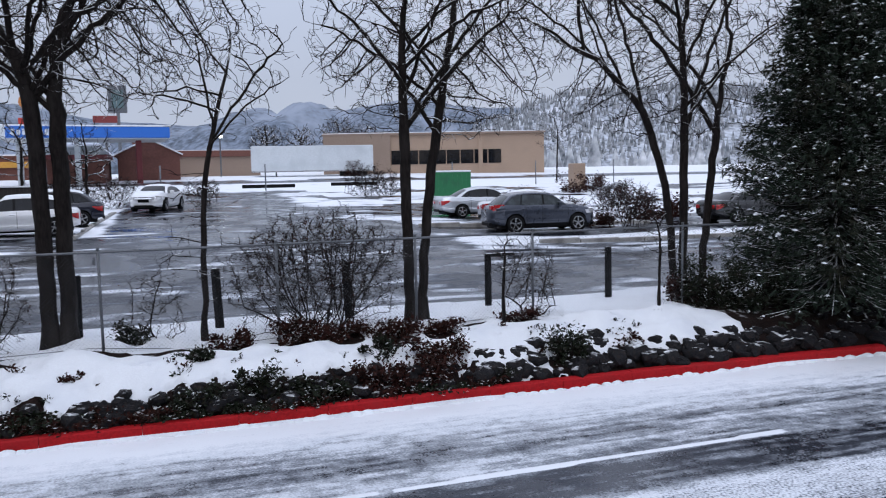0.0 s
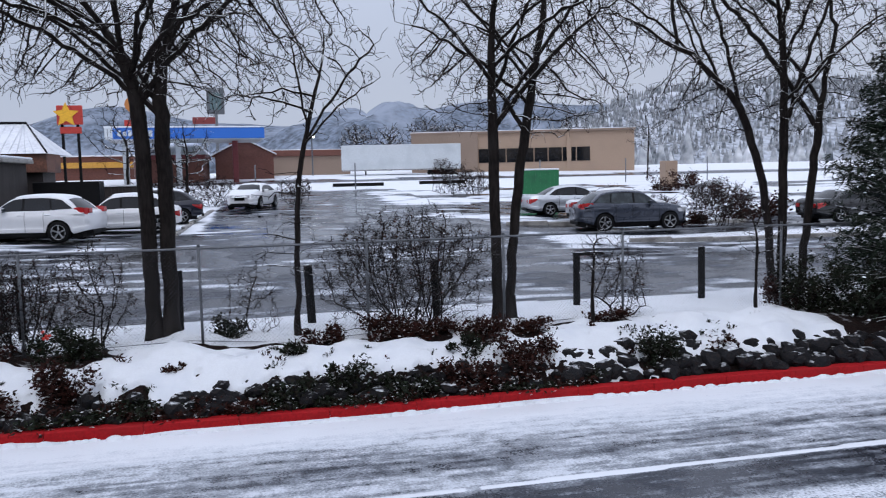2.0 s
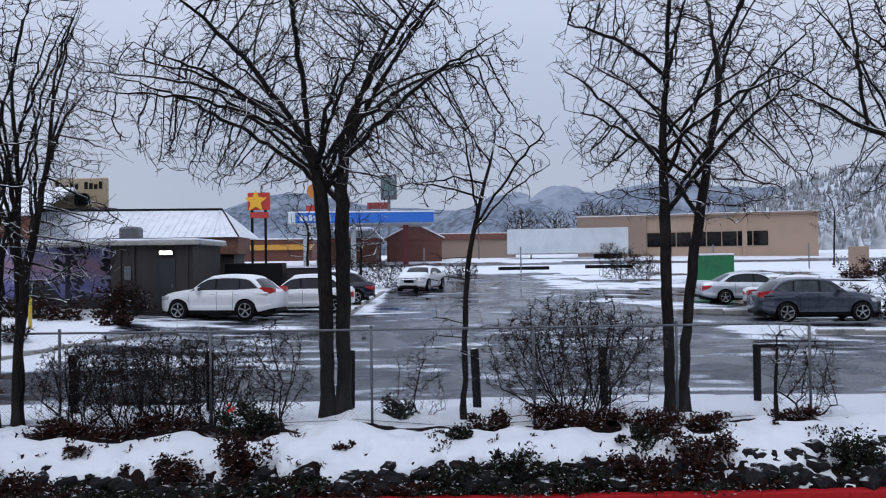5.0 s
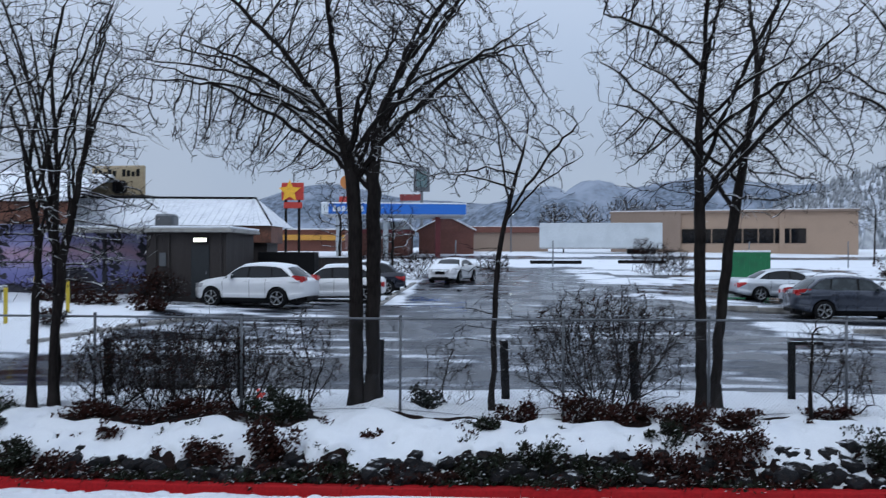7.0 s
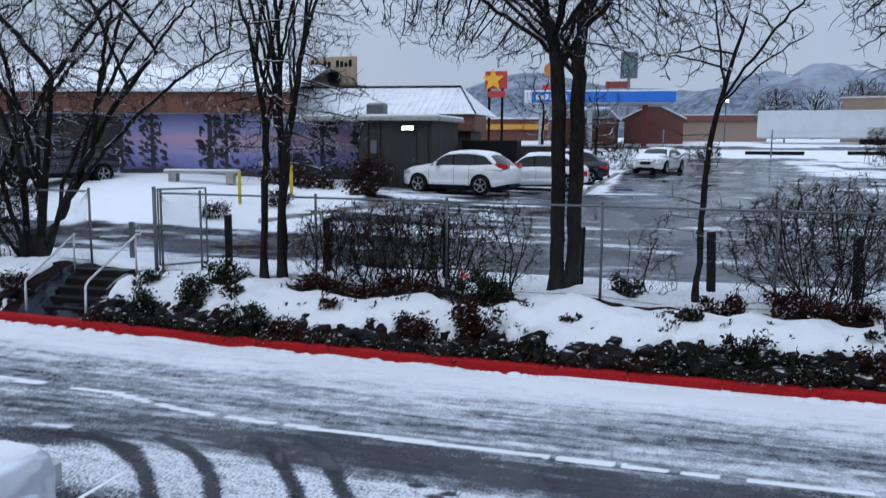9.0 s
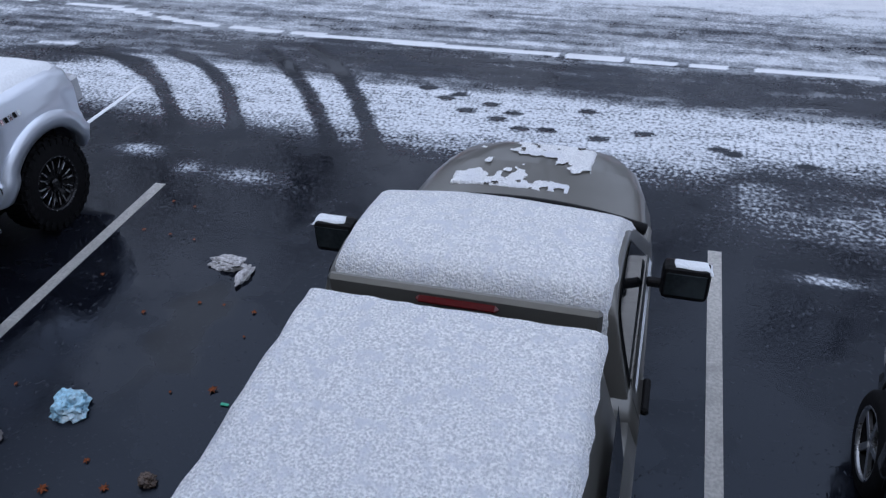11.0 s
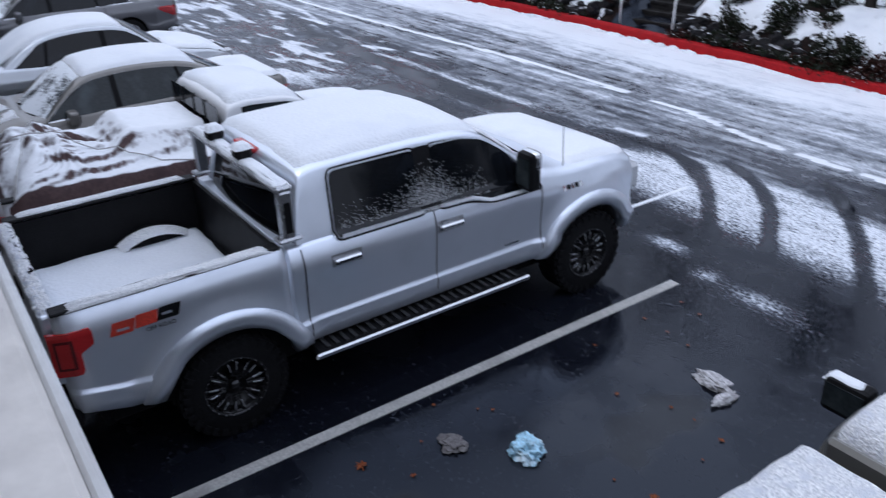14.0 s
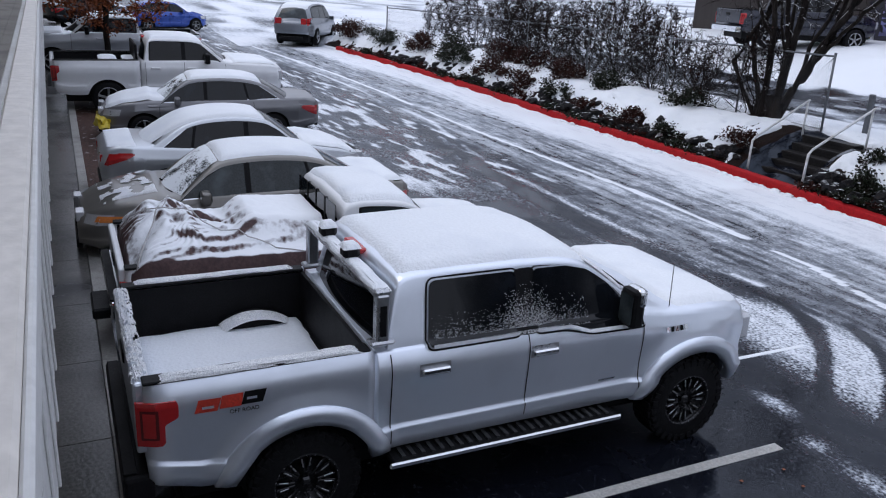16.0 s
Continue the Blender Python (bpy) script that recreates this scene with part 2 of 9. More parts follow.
def thing(name, label, category, m=None, group="", kind=""):
    ob = new(name)
    if m is not None:
        ob.matrix_world = m
    return tagged(ob, label, category, group, kind)


def box(bm, x0, x1, y0, y1, z0, z1, bevel=0.0, m=None, segments=1):
    made = bmesh.ops.create_cube(bm, size=1)["verts"]
    for v in made:
        v.co = Vector((x0 + (v.co.x + 0.5) * (x1 - x0), y0 + (v.co.y + 0.5) * (y1 - y0), z0 + (v.co.z + 0.5) * (z1 - z0)))
    if bevel:
        edges = list({e for v in made for e in v.link_edges})
        made = bmesh.ops.bevel(bm, geom=edges, offset=bevel, segments=segments, affect="EDGES", profile=0.5)["verts"]
        made = list({v for v in made})
    if m is not None:
        bmesh.ops.transform(bm, matrix=m, verts=made)
    return bm


def boxed(name, dims, mat, parent=None, bevel=0.01, label="", m=None, segments=1):
    return part(name, box(bmesh.new(), *dims, bevel, m, segments), mat, parent, label)


def tube(verts, faces, pts, radii, sides=6, cap=True):
    """Adds a tapered tube along pts to lists of vertices and faces."""
    pts = [Vector(p) for p in pts]
    start = len(verts)
    up = Vector((0.3, 0.2, 1)).normalized()
    for i, p in enumerate(pts):
        d = (pts[min(i + 1, len(pts) - 1)] - pts[max(i - 1, 0)]).normalized()
        a = d.cross(up if abs(d.dot(up)) < 0.95 else Vector((1, 0, 0))).normalized()
        b = d.cross(a)
        for k in range(sides):
            q = 2 * math.pi * k / sides
            verts.append(p + (a * math.cos(q) + b * math.sin(q)) * radii[i])
    for i in range(len(pts) - 1):
        for k in range(sides):
            n = start + i * sides
            faces.append((n + k, n + (k + 1) % sides, n + sides + (k + 1) % sides, n + sides + k))
    if cap:
        faces.append(tuple(start + k for k in reversed(range(sides))))
        faces.append(tuple(start + (len(pts) - 1) * sides + k for k in range(sides)))


def rod(name, pts, radius, mat, parent=None, sides=8, label=""):
    v, f = [], []
    tube(v, f, pts, [radius] * len(pts), sides)
    return link_mesh(name, v, f, mat, parent, label, smooth=True)


def lathe(profile, n=24, axis="x"):
    """Vertices and faces of a solid turned about the x axis from (x, radius) pairs."""
    v, f = [], []
    for x, r in profile:
        for k in range(n):
            a = 2 * math.pi * k / n
            v.append((x, r * math.cos(a), r * math.sin(a)))
    for i in range(len(profile) - 1):
        for k in range(n):
            f.append((i * n + k, i * n + (k + 1) % n, (i + 1) * n + (k + 1) % n, (i + 1) * n + k))
    f.append(tuple(range(n)))
    f.append(tuple(reversed([(len(profile) - 1) * n + k for k in range(n)])))
    return v, f


# ---- the lie of the land ----
KERB_X = np.array([-400, -44, -36, -31, -27, -24, -21, -17.4, -13.6, -8, -3.5, 3, 9, 16, 400])
KERB_Y = np.array([10.5, 10.5, 11.75, 12.5, 13.0, 13.1, 13.25, 13.55, 13.85, 13.72, 13.45, 13.4, 13.5, 13.35, 13.3])


def rise(x):
    """The road and the parking row climb gently along the building."""
    d = np.maximum(0.0, -np.asarray(x, float) - 8)
    return np.minimum(0.034 * d * d / (d + 4), 1.9)



def kerb_y(x):
    return sum(np.interp(np.asarray(x, float) + o, KERB_X, KERB_Y) for o in (-2.4, -1.2, 0, 1.2, 2.4)) / 5


def ease(v, a, b):
    s = np.clip((v - a) / (b - a), 0, 1)
    return s * s * (3 - 2 * s)


GRAIN = np.random.RandomState(7).rand(256, 256)


def grain(x, y, size):
    """Smooth value noise, 0 to 1, with cells of that size."""
    u, v = np.asarray(x, float) / size, np.asarray(y, float) / size
    i, j = np.floor(u).astype(int), np.floor(v).astype(int)
    a, b = u - i, v - j
    a, b = a * a * (3 - 2 * a), b * b * (3 - 2 * b)
    g = lambda p, q: GRAIN[p % 256, q % 256]  # noqa: E731
    return (g(i, j) * (1 - a) + g(i + 1, j) * a) * (1 - b) + (g(i, j + 1) * (1 - a) + g(i + 1, j + 1) * a) * b


def height(x, y):
    """Ground level: road at 0, a rocky bank behind the kerb, then a car park that climbs away from it."""
    x, y = np.asarray(x, float), np.asarray(y, float)
    d = y - kerb_y(x)
    bank = np.interp(d, [-0.02, 0.0, 0.17, 0.32, 0.6, 1.0, 1.6, 2.2, 3.0, 5.0], [0, 0.1, 0.12, 0.22, 0.48, 0.74, 0.92, 0.94, 0.97, 1.0])
    lumps = (grain(x, y, 0.8) - 0.5) * 0.22 + (grain(x + 9, y, 0.35) - 0.5) * 0.1
    bank = bank + lumps * ease(d, 0.25, 0.7) * (1 - ease(d, 3.2, 4.6))
    lot = np.interp(y, [18.4, 22, 28.5, 36, 46, 60, 74, 90, 130, 400, 5000], [0, 0.36, 0.95, 1.25, 1.5, 2.05, 2.6, 3.3, 3.9, 6, 20])
    left = ease(-x, 3, 15) * ease(y, 19, 27) * 0.42 * (1 - ease(y, 45, 70))
    left = left + 0.24 * ease(-x, 15, 20) * ease(y, 20, 26) * (1 - ease(y, 31, 40)) * (1 - ease(-x, 30, 40))
    right = ease(x, 8, 16) * ease(y, 20, 28) * 0.22 * (1 - ease(y, 40, 60))
    stair = ease(x, -13.55, -13.35) * (1 - ease(x, -12.1, -11.9)) * ease(d, 0.1, 0.3) * (1 - ease(d, 1.9, 2.1))
    up = rise(x)
    far = (bank + lot + left - right - up) * (1 - ease(-x, 36.5, 42) * (1 - ease(y, 22, 50)))
    near = bank * (1 - ease(-x, 36.5, 42))
    mixed = near + (far - near) * ease(d, 1.2, 7.0)
    return up + mixed * ease(d, -0.05, 0.02) - stair * 0.4 * (bank > 0.1)


def arc_marks(x, y):
    """Four tyre tracks that curl out of the parking row on to the road."""
    cover = np.zeros_like(x)
    for path in (((-4.75, 6.3), (-5.21, 7.07), (-6.01, 8.01), (-6.84, 8.67), (-7.96, 8.95)), ((-4.1, 6.3), (-4.5, 7.14), (-5.14, 8.09), (-5.66, 8.61), (-6.52, 9.12)),
                 ((-3.0, 6.4), (-3.51, 7.31), (-4.13, 8.23), (-4.63, 8.84), (-5.31, 9.5)), ((-2.5, 6.4), (-2.99, 7.33), (-3.51, 8.25), (-3.99, 8.93), (-4.71, 9.69))):
        px, py = zip(*path)
        cx = np.interp(y, py, px)
        slope = np.interp(y, py, np.gradient(px, py))
        off = np.abs(x - cx) / np.sqrt(1 + slope * slope) + 0.02 * grain(x, y, 0.15)
        cover = np.maximum(cover, (1 - ease(off, 0.055, 0.13)) * ease(y, 6.2, 6.7) * (1 - ease(y, py[-1] - 0.3, py[-1] + 0.1)))
    return cover


PRINTS = [(-2.69, 8.59), (-2.26, 8.47), (-2.4, 8.35), (-2.09, 8.07), (-1.84, 8.28), (-1.7, 7.94), (-1.55, 8.1), (-1.41, 7.75), (-1.13, 7.77), (-0.75, 8.31), (-0.56, 7.68), (-0.11, 7.89), (0.66, 7.7), (0.8, 7.62), (1.5, 7.5)]


def snow_cover(x, y):
    """How much snow lies on the ground, 0 (wet asphalt) to 1 (deep)."""
    d = y - kerb_y(x)
    u = d + 13.4  # across the road, from the parking row to the kerb
    wob = (grain(x, y * 3, 5.0) - 0.5) * 0.5
    streak = grain(x * 0.16, u, 0.10) * 0.4 + grain(x * 0.1, u + 50, 0.32) * 0.35 + grain(x * 0.07, u + 90, 0.055) * 0.25
    # parking row: wet and dark, a few flakes at its mouth
    s = np.full_like(x, -0.22) + 0.16 * (grain(x, y, 0.9) - 0.5)
    mouth = ease(u + wob * 0.8, 6.45, 7.25)
    strip = 0.575 - 0.22 * ease(-x, 7.5, 11) - 0.25 * (1 - ease(u + wob, 7.0, 7.7))
    s = s * (1 - mouth) + strip * mouth
    for px, py, rx, ry in ((-5.3, 6.45, 0.35, 0.16), (-4.55, 6.2, 0.18, 0.16), (-3.9, 6.15, 0.45, 0.17)):
        s = np.maximum(s, 0.50 * np.exp(-(((x - px) / rx) ** 2 + ((y - py) / ry) ** 2)))
    s = s - 0.30 * ease(x + (grain(x, y, 1.0) - 0.5), 0.2, 1.4) * (1 - ease(u, 6.9, 7.9)) * mouth
    loose = ease(x, 0.3, 1.2) * ease(u, 5.7, 6.5) * (1 - ease(u, 6.9, 7.4)) * (0.25 + 0.4 * grain(x, y, 0.7))
    s = np.maximum(s, loose)
    s = np.maximum(s, 0.62 * np.exp(-(((x - 1.5) / 0.35) ** 2 + ((y - 5.63) / 0.07) ** 2)))
    # carriageway: dark wheel tracks, slush, and the snowy far side
    lane = np.interp(u + wob * 0.3, [8.4, 8.75, 9.05, 9.55, 9.8, 10.1, 10.5, 11.0, 11.5, 11.9, 12.6, 13.1, 13.5],
                     [0.60, 0.34, 0.26, 0.34, 0.44, 0.48, 0.45, 0.46, 0.50, 0.57, 0.74, 0.84, 0.82])
    lane = lane + (streak - 0.5) * np.interp(u, [8.4, 9.5, 11.8, 12.6, 13.4], [0.3, 0.40, 0.36, 0.2, 0.16])
    grey = np.interp(u + wob * 0.3, [8.2, 8.6, 9.3, 9.9, 10.6, 11.5, 12.0, 12.7, 13.5], [0.44, 0.37, 0.42, 0.47, 0.44, 0.47, 0.62, 0.74, 0.80])
    grey = grey + (streak - 0.5) * np.interp(u, [8.2, 9.0, 11.8, 12.6], [0.36, 0.32, 0.34, 0.5])
    lane = lane + (grey - lane) * ease(-x, 5, 8.5)
    s = np.where(u > 8.45, lane, s)
    s = s - 0.42 * arc_marks(x, y) * (u < 10.2)
    patch = (grain(x * 0.8 + 0.5 * y, y * 3.4 - 0.6 * x, 0.55) * 0.8 + grain(x, y, 0.2) * 0.2 > 0.65) * 0.34
    s = np.where((x < -13) & (u < 9.0) & (u > 5.6), 0.30 + 0.16 * (streak - 0.5) + patch * ease(-x, 13, 15), s)
    # a dark sweep where cars turn in, beyond the parked row
    bow = np.interp(-x, [6, 8, 10.5, 12.5, 15.8, 18, 20.5], [8.75, 8.35, 7.95, 7.86, 7.98, 8.4, 9.0])
    s = s - 0.30 * np.exp(-((u - bow + 0.12 * (grain(x, y, 0.5) - 0.5)) / 0.27) ** 4) * ease(-x, 6.5, 8) * (1 - ease(-x, 17.5, 20.5)) * (0.75 + 0.5 * grain(x * 0.4, u, 0.12))
    s = np.where((x < -8) & (x > -30), s + 0.22 * np.exp(-((u - bow - 0.42) / 0.07) ** 2) * (grain(x * 0.3, u, 0.3) > 0.35), s)
    for px, py in PRINTS:
        s = s - 0.6 * np.exp(-(((x - px) / 0.10) ** 2 + ((y - py) / 0.05) ** 2) ** 2)
    # centre line, packed with snow
    for a, b in ((-40, -23), (-22, -9.8), (-9.2, -7.6), (-7.45, -6.35), (-6.1, -5.3), (-5.1, -1.35), (-1.2, -0.5), (-0.38, 0.18), (0.3, 0.75), (1.1, 2.45), (2.7, 9)):
        s = np.where((x > a) & (x < b) & (np.abs(u - 9.87 - 0.38 * ease(-x, 6.5, 8.8) + 0.22 * ease(-x, 11, 17) - 0.03 * (grain(x, y, 0.6) - 0.5)) < 0.055), 0.93, s)
    # bank and the strip along the fence
    s = np.where(d > 0.1, np.where(d < 2.5, 0.05, 1.0), s)
    # upper car park
    edge = 18.3 + (grain(x, y, 1.5) - 0.5) * 0.35
    tracks = grain(x * 0.25 + y * 0.08, y, 0.33) * 0.6 + grain(x * 0.12, y, 0.9) * 0.4
    lot = 0.17 + 0.5 * (grain(x * 0.3 + 9, y, 0.22) - 0.5) + 0.09 * ease(x, 0, 5) * (1 - ease(y, 27, 31)) + (tracks - 0.5) * 1.0
    lot = lot + 0.42 * ease(-x, 2.5, 5) * ease(y, 21.0, 22.5) * (1 - ease(y, 29.5, 31)) * (0.55 + 0.6 * grain(x, y, 1.2))
    lot = lot + 0.75 * ease(x, 9.2, 10.5) * ease(y, 25.6, 26.1) * (1 - ease(y, 27.2, 28))
    lot = lot + 0.9 * ease(-x, 10.3, 11.0) * ease(y, 21.2, 22.2)
    lot = lot + 0.55 * ease(x, 6.5, 8) * ease(y, 29.5, 31) * (grain(x + 4, y, 3.0) > 0.47)
    lot = lot + 0.9 * np.where((y > 47) & (y < 74), ((grain(x * 0.25, y, 2.6) > 0.42) & (x > 10)) | (y > 61 + 1.5 * grain(x, 3.0, 4.0)), 0)
    lot = lot + 0.8 * ease(-x, 2.0, 2.8) * ease(y, 31, 33)
    lot = np.where((y > 74) & (y < 80), 0.3, lot)
    s = np.where(y > edge, np.where(d > 2, lot, s), s)
    s = np.where((x < -38) & (y > 7.5), 0.62 + (grain(x, y * 2, 2.5) - 0.5) * 0.6, s)
    s = np.where(y > 80, 1.0, s)
    return np.clip(s, -0.4, 1)


def lines(*runs):
    out = []
    for a, b, step in runs:
        out += list(np.arange(a, b, step))
    return np.array(out + [runs[-1][1]])


gx = lines((-4000, -400, 600), (-400, -100, 50), (-100, -56, 4), (-56, -20, 0.4), (-20, -9, 0.16), (-9, 3.5, 0.055), (3.5, 14, 0.16), (14, 40, 0.7), (40, 100, 5), (100, 400, 50), (400, 4000, 600))
gy = lines((-60, 0.2, 6.02), (0.2, 1.4, 0.12), (1.4, 6, 0.07), (6, 10.4, 0.05), (10.4, 14, 0.08), (14, 19, 0.14), (19, 36, 0.2), (36, 60, 0.6), (60, 100, 2.5), (100, 400, 30), (400, 4900, 500))
X, Y = np.meshgrid(gx, gy)
Z = height(X, Y)
cols, rows_n = len(gx), len(gy)
gi = np.arange(cols * rows_n).reshape(rows_n, cols)
quads = np.stack([gi[:-1, :-1], gi[:-1, 1:], gi[1:, 1:], gi[1:, :-1]], -1).reshape(-1, 4)
me = bpy.data.meshes.new("ground")
me.from_pydata(np.stack([X, Y, Z], -1).reshape(-1, 3).tolist(), [], quads.tolist())
me.polygons.foreach_set("use_smooth", [True] * len(me.polygons))
at = me.attributes.new("snow", "FLOAT", "POINT")
at.data.foreach_set("value", snow_cover(X, Y).ravel().astype(np.float32))
U = Y - kerb_y(X) + 13.4
gr_at = me.attributes.new("grit", "FLOAT", "POINT")
gr_at.data.foreach_set("value", (0.95 - 0.62 * ease(U, 8.3, 8.8)).ravel().astype(np.float32))
dry = np.zeros_like(X)
for px, py, rx, ry, lean in ((-3.27, 3.85, 0.26, 0.62, 0.10), (-3.5, 1.7, 0.30, 0.35, -0.3), (-3.3, 0.9, 0.5, 0.4, 0.2), (-1.9, 6.0, 0.5, 0.25, 0.0), (2.6, 3.2, 0.4, 0.8, 0.1)):
    off = np.sqrt(((X - px - lean * (Y - py)) / rx) ** 2 + ((Y - py) / ry) ** 2) + 0.9 * (grain(X, Y, 0.22) - 0.5) + 0.4 * (grain(X + 5, Y, 0.09) - 0.5)
    dry = np.maximum(dry, 1 - ease(off, 0.75, 1.15))
dry_at = me.attributes.new("dry", "FLOAT", "POINT")
dry_at.data.foreach_set("value", dry.ravel().astype(np.float32))
ground = tagged(new("ground", me), "wet asphalt car parks and road with slush, and a snow-covered bank", "ground", kind="structure")

GROUND = bpy.data.materials.new("slushy_ground")
GROUND.use_nodes = True
n, l = GROUND.node_tree.nodes, GROUND.node_tree.links
b = n["Principled BSDF"]
geo = n.new("ShaderNodeNewGeometry")
cover = n.new("ShaderNodeAttribute")
cover.attribute_name = "snow"
grit = n.new("ShaderNodeAttribute")
grit.attribute_name = "grit"


def noise_at(scale, detail=3, stretch=None):
    t = n.new("ShaderNodeTexNoise")
    t.inputs["Scale"].default_value, t.inputs["Detail"].default_value = scale, detail
    if stretch:
        mp = n.new("ShaderNodeMapping")
        mp.inputs["Scale"].default_value = stretch
        l.new(geo.outputs["Position"], mp.inputs["Vector"])
        l.new(mp.outputs["Vector"], t.inputs["Vector"])
    else:
        l.new(geo.outputs["Position"], t.inputs["Vector"])
    return t.outputs["Fac"]


def math_node(op, a, c, d=None):
    t = n.new("ShaderNodeMath")
    t.operation = op
    for i, v in enumerate((a, c, d)):
        if v is None:
            continue
        if isinstance(v, (int, float)):
            t.inputs[i].default_value = v
        else:
            l.new(v, t.inputs[i])
    return t.outputs["Value"]


speck, clump, rub = noise_at(25, 3), noise_at(5, 4), noise_at(3, 5, (0.35, 2.4, 1))
pool = noise_at(0.75, 6)
pools = n.new("ShaderNodeMapRange")
pools.inputs["From Min"].default_value, pools.inputs["From Max"].default_value = 0.44, 0.56
pools.inputs["To Min"].default_value, pools.inputs["To Max"].default_value = -0.16, 0.18
l.new(pool, pools.inputs["Value"])
v = math_node("MULTIPLY_ADD", math_node("SUBTRACT", speck, 0.5), grit.outputs["Fac"], cover.outputs["Fac"])
v = math_node("MULTIPLY_ADD", math_node("SUBTRACT", clump, 0.5), 0.30, v)
v = math_node("MULTIPLY_ADD", math_node("SUBTRACT", rub, 0.5), 0.30, v)
ramp = n.new("ShaderNodeValToRGB")
ramp.color_ramp.elements[0].position, ramp.color_ramp.elements[0].color = 0.10, (0.0055, 0.0065, 0.0105, 1)
ramp.color_ramp.elements[1].position, ramp.color_ramp.elements[1].color = 0.95, (0.76, 0.785, 0.82, 1)
for p, c in ((0.32, (0.034, 0.037, 0.047, 1)), (0.46, (0.26, 0.28, 0.31, 1)), (0.58, (0.60, 0.63, 0.68, 1)), (0.74, (0.76, 0.78, 0.82, 1))):
    e = ramp.color_ramp.elements.new(p)
    e.color = c
l.new(v, ramp.inputs["Fac"])
worn = n.new("ShaderNodeAttribute")
worn.attribute_name = "dry"
mend = n.new("ShaderNodeMix")
mend.data_type = "RGBA"
mend.inputs["B"].default_value = (0.030, 0.029, 0.028, 1)
l.new(math_node("MULTIPLY", worn.outputs["Fac"], 0.7), mend.inputs["Factor"])
l.new(ramp.outputs["Color"], mend.inputs["A"])
l.new(mend.outputs["Result"], b.inputs["Base Color"])
rr = n.new("ShaderNodeMapRange")
rr.inputs["From Min"].default_value, rr.inputs["From Max"].default_value = 0.2, 0.55
rr.inputs["To Min"].default_value, rr.inputs["To Max"].default_value = 0.10, 0.62
b.inputs["Specular IOR Level"].default_value = 0.42
b.inputs["Specular Tint"].default_value = (0.70, 0.82, 1.0, 1)
l.new(v, rr.inputs["Value"])
l.new(math_node("MAXIMUM", 0.03, math_node("ADD", pools.outputs["Result"], math_node("MULTIPLY_ADD", worn.outputs["Fac"], 0.4, math_node("MULTIPLY_ADD", rub, 0.30, math_node("MULTIPLY_ADD", clump, 0.22, math_node("SUBTRACT", rr.outputs["Result"], 0.20)))))), b.inputs["Roughness"])
bp = n.new("ShaderNodeBump")
bp.inputs["Strength"].default_value, bp.inputs["Distance"].default_value = 0.5, 0.03
l.new(math_node("MULTIPLY_ADD", speck, 0.06, math_node("MAXIMUM", v, 0.12)), bp.inputs["Height"])
l.new(bp.outputs["Normal"], b.inputs["Normal"])
me.materials.append(GROUND)

# red kerb in cast lengths
kerb = tagged(new("kerb"), "red-painted concrete kerb along the snowy road", "kerb", kind="structure")
xs = np.arange(-36.5, 30, 1.5)
for a in xs:
    vv, ff = [], []
    steps = np.linspace(a + 0.004, a + 1.496, 4)
    for x in steps:
        y = float(kerb_y(x))
        lift = 0.012 * (float(grain(a, 3.0, 0.9)) - 0.5) + float(rise(x))
        for dy, z in ((0.0, -0.05), (0.014, 0.165), (0.04, 0.19), (0.185, 0.195), (0.2, -0.05)):
            vv.append((x, y - 0.03 + dy, z + lift))
    for i in range(3):
        for k in range(4):
            ff.append((5 * i + k, 5 * i + 5 + k, 5 * i + 6 + k, 5 * i + 1 + k))
    ff += [(0, 1, 2, 3, 4), (19, 18, 17, 16, 15)]
    link_mesh("kerb_stone", vv, ff, KERB_RED, kerb)

# lumps of snow pushed against the foot of the kerb
rng = random.Random(19)
lv, lf = [], []
for k in range(900):
    x = rng.uniform(-20, 16)
    r = rng.uniform(0.02, 0.075) * (1.3 if rng.random() < 0.15 else 0.8)
    y = float(kerb_y(x)) - 0.05 - rng.uniform(0, 0.05)
    z = float(rise(x))
    c0, sides = len(lv), 6
    for h, q in ((-0.02, 1.0), (0.45, 0.8), (0.75, 0.4)):
        for i in range(sides):
            a = 2 * math.pi * i / sides + q
            w = q * r * rng.uniform(0.8, 1.25)
            lv.append((x + math.cos(a) * w * 1.7, y + math.sin(a) * w * 0.8, z + h * r))
    for j in range(2):
        for i in range(sides):
            lf.append((c0 + j * sides + i, c0 + j * sides + (i + 1) % sides, c0 + (j + 1) * sides + (i + 1) % sides, c0 + (j + 1) * sides + i))
    lf.append(tuple(c0 + 2 * sides + i for i in range(sides)))
clods = link_mesh("snow_clods", lv, lf, SNOW, None, "", smooth=True)
tagged(clods, "lumps of white snow along the foot of the red kerb", "snow", kind="stuff")

# stall lines
for x, y0, y1 in ((-4.66, 0.35, 5.83), (0.62, 0.35, 5.85), (-7.32, 0.35, 5.8), (3.3, 0.35, 5.8), (-6.25, 6.75, 7.9)):
    wide_ = 0.03 if y0 > 6 else 0.055
    ob = boxed("stall_line", (x - wide_, x + wide_, y0, y1, 0.0, 0.006), SNOW if y0 > 6 else LINE_WHITE, None, 0.0)
    tagged(ob, "worn white parking stall line on wet asphalt", "road marking", "stall lines", "structure")

